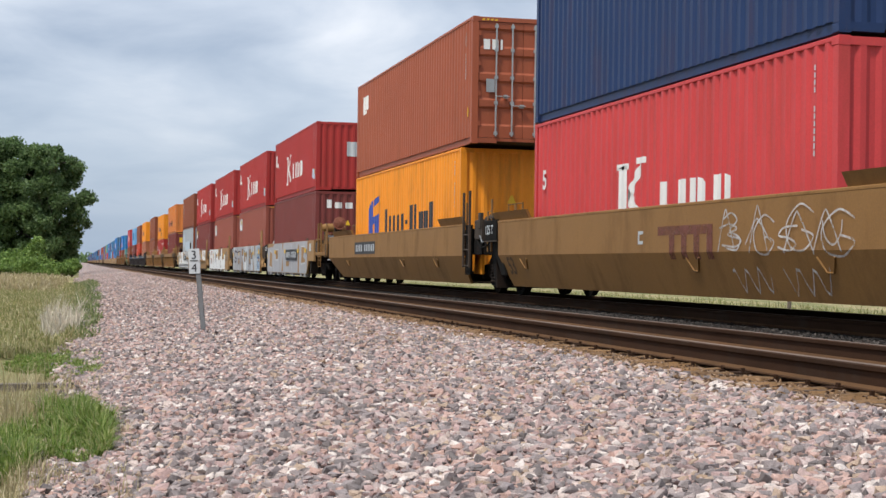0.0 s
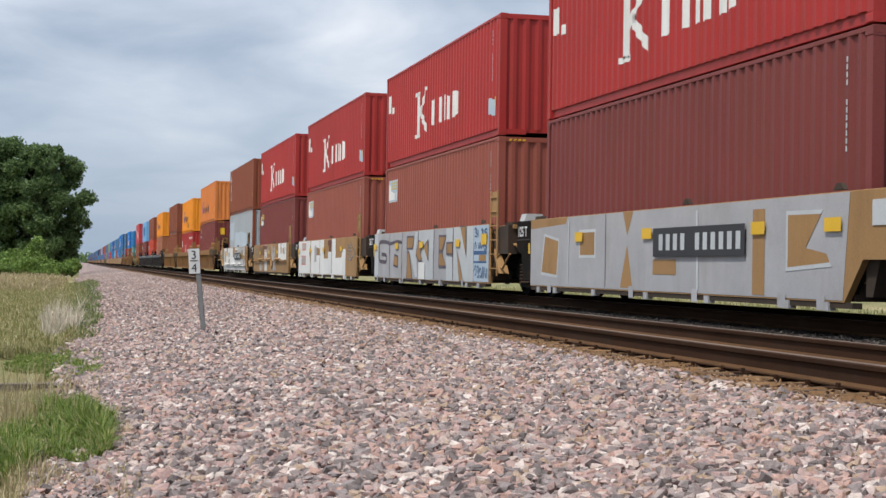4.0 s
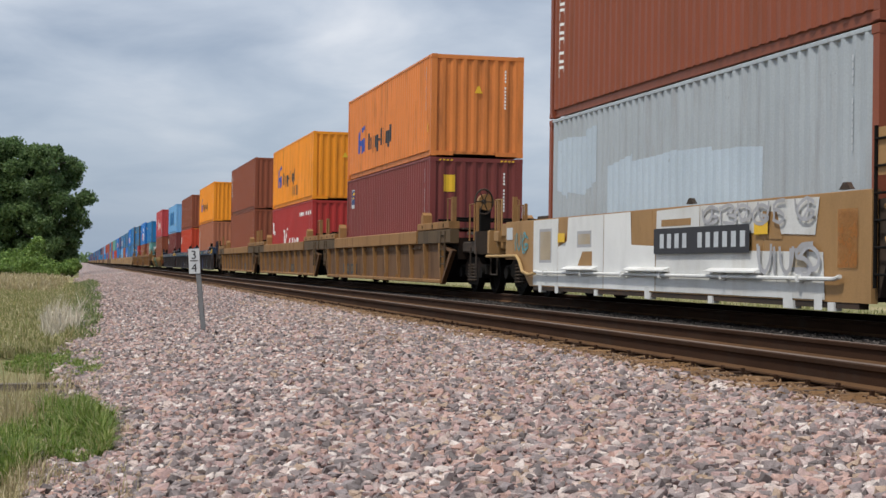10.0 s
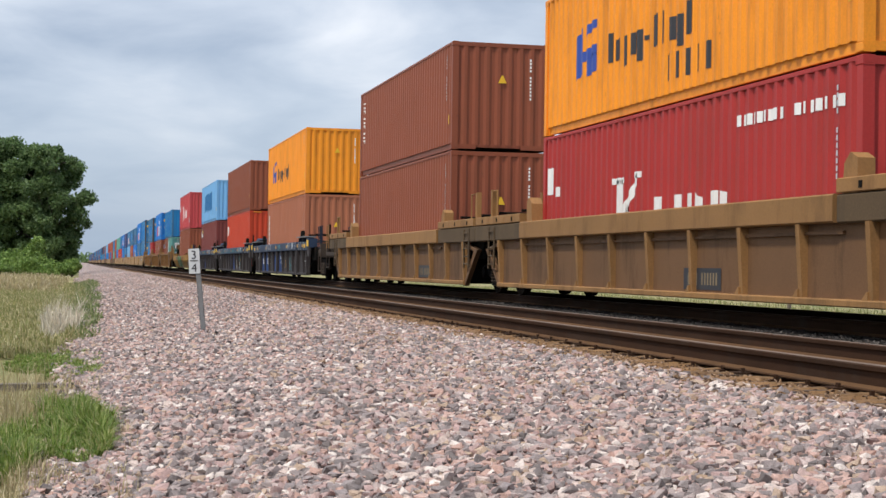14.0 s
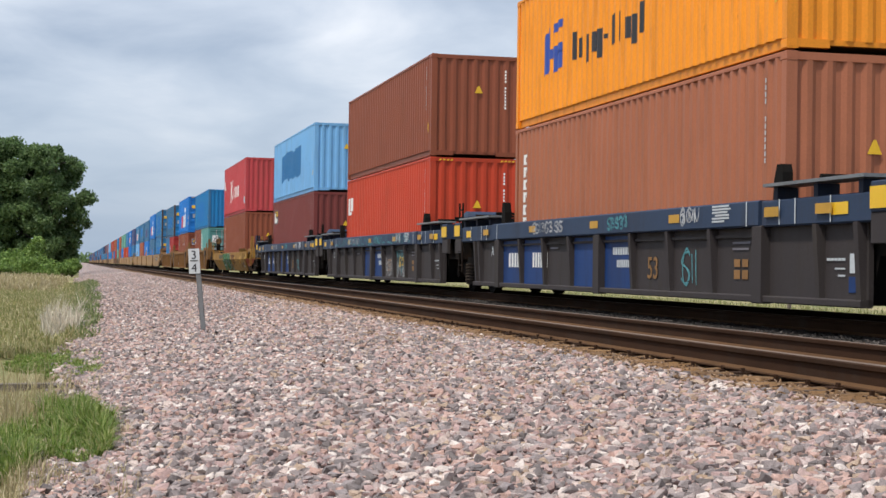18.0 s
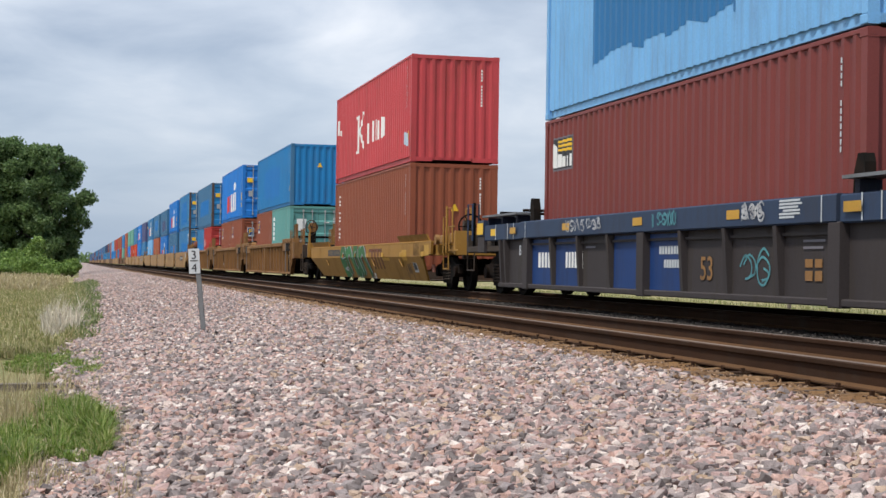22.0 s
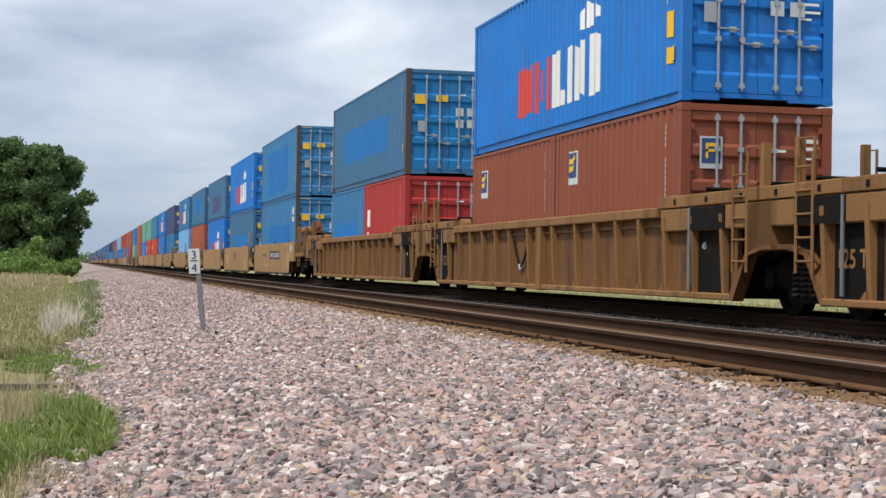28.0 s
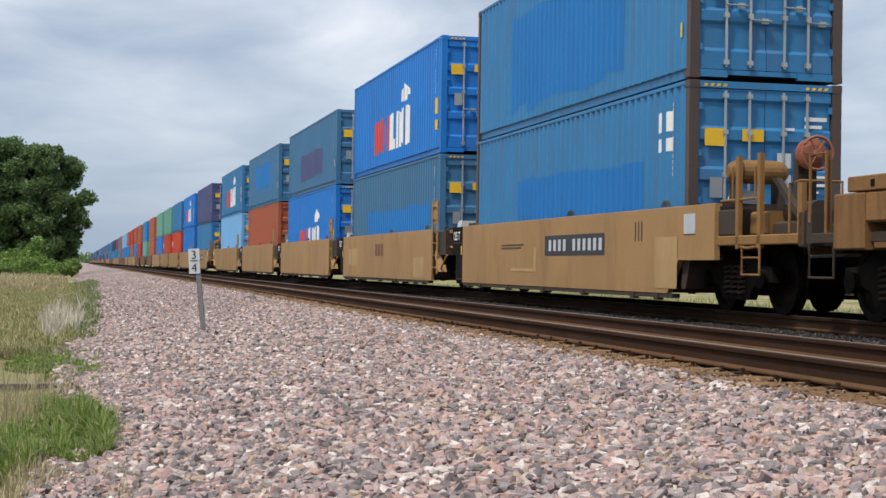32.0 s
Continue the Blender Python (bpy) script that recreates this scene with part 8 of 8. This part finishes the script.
    s, k = 347.8, 0
    while s < 1290:
        lo, hi = given[k] if k < len(given) else (rng.choice(haze_pool), rng.choice(haze_pool))
        put(far_car("tan well car unit far down the train", OLD_TAN if k % 6 < 3 else TAN), s, 0)
        stack(s, one(lo, words[lo] + " corrugated container far down the train", simple=True), one(hi, words[hi] + " corrugated container far down the train", simple=True), HI, LO)
        k += 1
        s += 19.5 if k < 3 else 15.7 if k % 5 else 19.0


PURPLE_SPRAY = material("purple_grey_spray", (0.105, 0.085, 0.105, 1), 0.7, vary=0.25, bump=0.0)
BLUE_GREY_SPRAY = thin_spray(material("blue_grey_spray", (0.26, 0.29, 0.33, 1), 0.7, vary=0.1, bump=0.0), 0.35, 0.85)
PINK_WASH = material("pinkish_washed_spray", (0.46, 0.38, 0.35, 1), 0.7, vary=0.3, dirt=(0.25, 0.18, 0.10, 1), dirt_amount=0.3, bump=0.0)
WASHED_TAN = material("washed_out_tan_spray", (0.40, 0.32, 0.22, 1), 0.7, vary=0.25, dirt=(0.5, 0.5, 0.48, 1), dirt_amount=0.3, bump=0.0)
MAROON_WASH = thin_spray(material("washed_maroon_paint", (0.17, 0.05, 0.035, 1), 0.6, vary=0.2, bump=0.0), 0.45, 0.85)
ORANGE_WASH = thin_spray(material("washed_orange_spray", (0.45, 0.17, 0.03, 1), 0.7, vary=0.2, bump=0.0), 0.3, 0.75)
OLD_PALE = material("dulled_number_paint", (0.20, 0.15, 0.09, 1), 0.8, vary=0.2, bump=0)
BLUE_SPRAY = material("dull_blue_spray", (0.05, 0.12, 0.26, 1), 0.7, vary=0.2, bump=0.0)
GREY_PALE = material("pale_grey_spray", (0.40, 0.40, 0.42, 1), 0.7, vary=0.16, dirt=(0.25, 0.22, 0.18, 1), dirt_amount=0.2, bump=0.03, streak=True)
CAR_BLUE_PATCH = paint("bright_blue_car_panel", (0.011, 0.042, 0.155, 1), GRIME, 0.22, 0.6, 0.14)
PATCH_BLUE_DULL = paint("dull_blue_overpaint", (0.03, 0.16, 0.37, 1), GRIME, 0.05)
build_train()


# ---- lineside ----
LEAF = leafy(material("tree_leaves", (0.05, 0.09, 0.025, 1), 0.6, vary=0.3, island=True, bump=0, palette=[(0.115, 0.190, 0.068, 1), (0.155, 0.24, 0.09, 1), (0.095, 0.16, 0.058, 1), (0.19, 0.27, 0.115, 1), (0.13, 0.21, 0.075, 1)]), 0.5)
BUSH_LEAF = leafy(material("bush_leaves", (0.09, 0.16, 0.03, 1), 0.6, vary=0.3, island=True, bump=0, palette=[(0.17, 0.28, 0.056, 1), (0.22, 0.33, 0.072, 1), (0.13, 0.22, 0.05, 1), (0.26, 0.36, 0.10, 1)]))
BARK = material("grey_bark", (0.10, 0.085, 0.07, 1), 0.95, vary=0.3, bump=0.6)


def quads_mesh(name, P, mat):
    """P: n x 4 x 3 corners."""
    n = len(P)
    me = bpy.data.meshes.new(name)
    me.vertices.add(n * 4)
    me.vertices.foreach_set("co", P.astype(np.float32).ravel())
    me.loops.add(n * 4)
    me.loops.foreach_set("vertex_index", np.arange(n * 4, dtype=np.int32))
    me.polygons.add(n)
    me.polygons.foreach_set("loop_start", np.arange(0, n * 4, 4, dtype=np.int32))
    me.update()
    me.validate()
    me.materials.append(mat)
    return me


def leaf_cloud(lobes, n, size, rng):
    """Leaf sprays spread near the skins of a set of lobes (centre, radii)."""
    vol = np.array([r[0] * r[1] * r[2] for c, r in lobes])
    which = rng.choice(len(lobes), n, p=vol ** 0.75 / (vol ** 0.75).sum())
    d = rng.normal(size=(n, 3))
    d /= np.linalg.norm(d, axis=1)[:, None]
    rad = rng.uniform(0.2, 1.0, n) ** 0.6 * rng.uniform(0.85, 1.3, n)
    C = np.array([c for c, r in lobes])[which]
    R = np.array([r for c, r in lobes])[which]
    p = C + d * R * rad[:, None]
    a = rng.normal(size=(n, 3))
    a /= np.linalg.norm(a, axis=1)[:, None]
    b = np.cross(a, rng.normal(size=(n, 3)))
    b /= np.linalg.norm(b, axis=1)[:, None]
    s = size * rng.uniform(0.5, 1.3, n)[:, None]
    return np.stack([p - a * s, p + b * s * 0.55, p + a * s, p - b * s * 0.55], 1)


def tree(x, y, h, r, n, size, seed, label, mat, foot=0.1, lobes=60, square=2.6):
    """A broad crown: lobes spread over the skin of a rounded, full-topped form, with limbs running out to them."""
    rng = np.random.default_rng(seed)
    root = tagged(new("tree"), label, "tree")
    root.location = (x, y, ground_z(x))
    L, wood = [], Shape()
    base = h * foot
    wood.tube([(0, 0, -0.3), (0.02 * r, 0, h * 0.12), (0.05 * r, 0.03 * r, h * 0.35), (0.1 * r, 0.05 * r, h * 0.65)], h * 0.02, 8)
    for i in range(lobes):
        f = (i + rng.uniform(0.1, 0.9)) / lobes
        v = 2 * f - 1
        w = r * (1 - abs(v) ** square) ** (1 / square) * (0.92 if v < -0.6 else 1.0)
        a = i * 2.399 + rng.uniform(-0.5, 0.5)
        q = rng.uniform(0.45, 0.96) if i % 3 else rng.uniform(0.0, 0.45)
        rr = r * rng.uniform(0.12, 0.27)
        z = base + rr * 0.4 + (h - rr * 0.9 - base) * f
        c = (math.cos(a) * w * q, math.sin(a) * w * q, z)
        L.append((c, (rr, rr, rr * rng.uniform(0.65, 0.9))))
        wood.tube([(0, 0, max(base, z - r * 0.6)), (c[0] * 0.5, c[1] * 0.5, z - rr * 0.5), c], h * 0.004, 5)
    part("trunk", wood, BARK, root)
    o = new("crown", quads_mesh("crown", leaf_cloud(L, n, size, rng), mat))
    o.parent = root
    return root


tree(-3.0, 150, 12.4, 4.1, 60000, 0.17, 3, "tall leafy dark green tree beside the line", LEAF, 0.05, 130, 3.4)
tree(-7.1, 152, 13.0, 4.4, 52000, 0.17, 4, "tall leafy green tree at the field's edge", LEAF, 0.06, 110)
tree(-11.0, 157, 13.0, 4.9, 26000, 0.19, 8, "tall leafy green tree behind the bushes", LEAF, 0.07, 50)


def bush(x, y, h, r, n, size, seed, label, mat=None):
    rng = np.random.default_rng(seed)
    root = tagged(new("bush"), label, "bush")
    root.location = (x, y, ground_z(x))
    L = []
    stems = Shape()
    for i in range(10):
        a, q = rng.uniform(0, 2 * math.pi), rng.uniform(0.1, 0.8)
        c = (math.cos(a) * r * q, math.sin(a) * r * q, h * rng.uniform(0.25, 0.78) * (1.1 - 0.5 * q))
        rr = rng.uniform(0.3, 0.5) * min(r, h)
        L.append((c, (rr * 1.1, rr * 1.1, rr * 0.8)))
        stems.tube([(0, 0, -0.1), (c[0] * 0.6, c[1] * 0.6, c[2] * 0.6), c], 0.025, 5)
    part("stem", stems, BARK, root)
    o = new("foliage", quads_mesh("foliage", leaf_cloud(L, n, size, rng), mat or BUSH_LEAF))
    o.parent = root
    return root


for i, (x, y, h, r) in enumerate([(-3.5, 137, 4.8, 1.4), (-5.7, 134, 2.2, 2.0), (-8.2, 134, 2.2, 2.2), (-3.3, 131, 1.9, 1.6), (-0.5, 136, 1.8, 0.9), (-10.4, 132, 2.3, 2.3), (-6.2, 127, 1.3, 2.0), (-2.6, 128, 1.1, 1.2), (-1.5, 133, 1.2, 1.0)]):
    bush(x, y, h, r, 5000, 0.11, 20 + i, "leafy green bush in the long grass")


def far_woods():
    rng = np.random.default_rng(77)
    L = []
    for i in range(240):
        x = rng.uniform(-420, 420)
        L.append(((x, 1900 + rng.uniform(-60, 60), 3.5), (14, 14, rng.uniform(5, 10))))
    me = quads_mesh("far_woods", leaf_cloud(L, 9000, 3.0, rng), LEAF)
    tagged(new("far_woods", me), "distant low line of woods on the horizon", "woods", kind="stuff")


far_woods()


def blades(name, n, area, h, w, mat, label, seed, patches=None, lean=0.35):
    """Grass blades, each a narrow bent leaf of two quads, thick inside the patches."""
    rng = np.random.default_rng(seed)
    x = rng.uniform(area[0], area[1], n)
    y = area[2] + (area[3] - area[2]) * rng.uniform(0, 1, n) ** 1.5
    keep = np.zeros(n, bool)
    for cx, cy, rx, ry, p in patches:
        keep |= (((x - cx) / rx) ** 2 + ((y - cy) / ry) ** 2 + 0.5 * np.sin(x * 5 + y * 3.1) * np.sin(y * 2.3) < 1) & (rng.random(n) < p)
    x, y = x[keep], y[keep]
    n = len(x)
    z = np.array([ground_z(a) for a in x]) - 0.03
    tuft = 0.75 + 0.35 * np.sin(x * 17 + 3 * np.sin(y * 2.1)) * np.sin(y * 5.3 + 2 * np.sin(x * 4.0)) + 0.25 * np.sin(x * 6.1 + y * 1.7)
    hh = h * rng.uniform(0.45, 1.35, n) * np.clip(tuft, 0.3, 1.4)
    a = rng.uniform(0, 2 * np.pi, n)
    d = np.stack([np.cos(a), np.sin(a), np.zeros(n)], 1)
    s = np.stack([-np.sin(a), np.cos(a), np.zeros(n)], 1) * (w * rng.uniform(0.6, 1.4, n))[:, None]
    l = (hh * rng.uniform(0.05, lean * 2, n))[:, None]
    p0 = np.stack([x, y, z], 1)
    up = np.array([0, 0, 1.0])
    p1 = p0 + up * (hh * 0.55)[:, None] + d * l * 0.3
    p2 = p0 + up * hh[:, None] * (1 - 0.3 * (l / hh[:, None])) + d * l
    P = np.concatenate([np.stack([p0 - s, p0 + s, p1 + s * 0.8, p1 - s * 0.8], 1), np.stack([p1 - s * 0.8, p1 + s * 0.8, p2 + s * 0.12, p2 - s * 0.12], 1)])
    tagged(new(name, quads_mesh(name, P, mat)), label, "grass", kind="stuff")


GREEN = leafy(material("green_grass", (0.09, 0.17, 0.03, 1), 0.6, vary=0.2, bump=0, island=True, palette=[(0.17, 0.26, 0.04, 1), (0.23, 0.32, 0.055, 1), (0.11, 0.18, 0.03, 1), (0.29, 0.34, 0.095, 1), (0.14, 0.23, 0.042, 1), (0.32, 0.31, 0.14, 1)]))
STRAW = leafy(material("dry_grass", (0.4, 0.33, 0.18, 1), 0.8, vary=0.2, bump=0, island=True, palette=[(0.46, 0.38, 0.22, 1), (0.38, 0.31, 0.17, 1), (0.55, 0.47, 0.31, 1), (0.30, 0.27, 0.13, 1)]))
PALE_STRAW = leafy(material("bleached_grass", (0.6, 0.54, 0.42, 1), 0.8, vary=0.2, bump=0, island=True, palette=[(0.62, 0.56, 0.45, 1), (0.52, 0.46, 0.35, 1), (0.68, 0.63, 0.52, 1)]))
OLIVE = leafy(material("olive_grass", (0.2, 0.2, 0.08, 1), 0.8, vary=0.2, bump=0, island=True, palette=[(0.28, 0.285, 0.11, 1), (0.37, 0.34, 0.17, 1), (0.23, 0.25, 0.085, 1), (0.45, 0.40, 0.23, 1)]))
FAR_GREEN = leafy(material("sunlit_weed_leaves", (0.2, 0.27, 0.08, 1), 0.7, vary=0.2, bump=0, island=True, palette=[(0.21, 0.28, 0.08, 1), (0.27, 0.33, 0.11, 1), (0.17, 0.24, 0.06, 1), (0.33, 0.35, 0.15, 1)]))
WEED = leafy(material("weed_leaves", (0.1, 0.17, 0.04, 1), 0.6, vary=0.2, bump=0, island=True, palette=[(0.14, 0.20, 0.06, 1), (0.18, 0.24, 0.08, 1), (0.12, 0.17, 0.05, 1), (0.24, 0.25, 0.12, 1)]))
blades("green_grass", 95000, (-1.4, 0.5, 8.6, 15.0), 0.19, 0.0055, GREEN, "lush green grass at the foot of the ballast", 1, [(0.0, 12.2, 0.25, 2.6, 0.8), (-0.42, 11.0, 0.36, 1.5, 0.6), (-0.9, 11.0, 0.4, 1.4, 0.4)], 0.5)
blades("green_clover", 40000, (-1.6, 0.5, 17.5, 24), 0.09, 0.008, GREEN, "low green patch of weeds", 2, [(-0.3, 20.6, 0.62, 1.9, 0.9), (-0.05, 17.9, 0.3, 0.7, 0.8)], 0.6)
blades("edge_weeds", 40000, (-1.2, 1.2, 24, 95), 0.20, 0.012, WEED, "green weeds along the ballast's edge", 6, [(0.12, 34, 0.36, 8, 0.4), (0.22, 52, 0.5, 14, 0.4), (0.3, 78, 0.65, 17, 0.5)], 0.5)
blades("golden_grass", 70000, (-14, -0.6, 66, 128), 0.40, 0.025, STRAW, "tall golden grass before the bushes", 13, [(-8, 105, 7, 30, 0.8), (-3, 80, 2.2, 16, 0.5)], 0.4)
blades("far_side_grass", 60000, (13.0, 34.0, 16, 150), 0.34, 0.02, OLIVE, "tall olive grass beyond the far track", 11, [(20, 80, 9, 90, 0.9)], 0.4)
blades("far_side_weeds", 60000, (12.9, 26.0, 16, 150), 0.34, 0.025, FAR_GREEN, "green weeds beyond the far track", 12, [(15, 60, 1.6, 60, 0.8), (20, 90, 4, 40, 0.5)], 0.4)
blades("dry_grass", 50000, (-2.2, 0.4, 7.4, 24), 0.15, 0.0035, STRAW, "dry straw-coloured grass", 3, [(-0.7, 16.0, 0.9, 2.4, 0.22), (-0.5, 9.2, 0.7, 0.7, 0.6), (-0.25, 14.6, 0.5, 1.0, 0.4), (0.25, 10.5, 0.16, 2.6, 0.15), (-0.5, 13.6, 0.4, 2.0, 0.5)])
blades("dry_stalks", 700, (-0.8, 0.1, 11, 15), 0.5, 0.0035, STRAW, "tall thin dry stalks", 7, [(-0.35, 13.2, 0.28, 1.6, 0.5)], 0.3)
blades("tall_dry_tuft", 9000, (-1.0, 0.2, 25, 34), 0.55, 0.006, PALE_STRAW, "pale tuft of tall dry grass", 4, [(-0.42, 28.5, 0.2, 2.6, 0.9), (-0.1, 31, 0.2, 2.0, 0.4)], 0.35)
blades("meadow_grass", 150000, (-6, 0.3, 22, 96), 0.20, 0.011, OLIVE, "thin olive and straw meadow grass", 5, [(-3, 66, 4, 28, 0.5), (-0.9, 27, 0.9, 6, 0.5), (-2.2, 40, 1.6, 9, 0.5)])


def quarter_sign():
    root = tagged(new("quarter_mile_sign"), "leaning steel post with a white fraction sign in the ballast", "sign")
    root.matrix_world = pose(1.755, 21.9, ground_z(1.76) - 0.03, 0, -6.0, -9)
    post = Shape().box(-0.035, 0.035, -0.006, 0.006, -0.2, 1.2).box(-0.035, -0.025, -0.006, 0.03, -0.2, 1.2).box(0.025, 0.035, -0.006, 0.03, -0.2, 1.2)
    part("post", post, material("grey_post_steel", (0.22, 0.225, 0.23, 1), 0.6, 0.2, 0.2, dirt=RUST), root)
    plate = part("plate", Shape().box(-0.078, 0.078, -0.016, -0.010, 0.86, 1.215, 0.002), material("white_sign_sheet", (0.56, 0.58, 0.59, 1), 0.5, vary=0.08, dirt=GRIME, dirt_amount=0.16), root, "white fraction plate")
    plate.matrix_local = Matrix.Translation((-0.04, 0, 1.04)) @ Matrix.Rotation(radians(2.6), 4, "Y") @ Matrix.Translation((0, 0, -1.04))
    for body, z in (("3", 1.07), ("4", 0.885)):
        me = text_mesh(body, 0.17)
        me.materials.clear()
        me.materials.append(DARK_MARK)
        o = new("figure", me)
        o.parent = plate
        o.matrix_local = pose(-0.045, -0.019, z, 90, 0, 0)
    part("fraction_line", Shape().box(-0.055, 0.055, -0.020, -0.017, 1.035, 1.05), DARK_MARK, plate)
    for z in (0.92, 1.15):
        part("bolt", Shape().disc((0, -0.02, z), 0.008, 0.008, "y", 8), GALV, plate)


quarter_sign()

plank = tagged(new("old_tie", Shape().box(-0.55, 0.55, -0.09, 0.09, -0.03, 0.08, 0.02).mesh("old_tie", GREY_WOOD)), "weathered grey wooden tie lying in the grass", "railway tie")
plank.matrix_world = pose(-0.80, 16.4, ground_z(-0.7) - 0.025, 0, 0, 7)


stake = tagged(new("marker_stake", Shape().box(-0.035, 0.035, -0.035, 0.035, -0.3, 1.0, 0.006).prism([(-0.035, 1.0), (0.035, 1.0), (0.0, 1.05)], -0.035, 0.035, "y").mesh("marker_stake", GREY_WOOD)), "weathered wooden stake in the grass beyond the tracks", "stake")
stake.matrix_world = pose(16.5, 33.4, ground_z(16.5), 0, 1.5, 10)


# ---- what moves ----
def run(t):
    """How far the train has come by t, from its place at 16 s."""
    u = (t - 16) / 16
    return 10.3666 * (t - 16) - 1.004 * u * u - 0.8339 * (u ** 3 - u) + 0.6397 * u ** 4


def motions():
    times = [0, 4, 8, 12, 16, 20, 24, 28, 32]
    for ob, s, z in THINGS:
        walk(ob, [(t, pose(TRACK_FAR, s - run(t), RAIL_FAR + z)) for t in times])
    # the wheels roll with the train
    ticks = [k / FPS for k in range(0, 32 * FPS + 1, 2)]
    for w in WHEELS:
        place = w.location.copy()
        walk(w, [(t, Matrix.Translation(place) @ Matrix.Rotation(run(t) / 0.46, 4, "X")) for t in ticks])


motions()
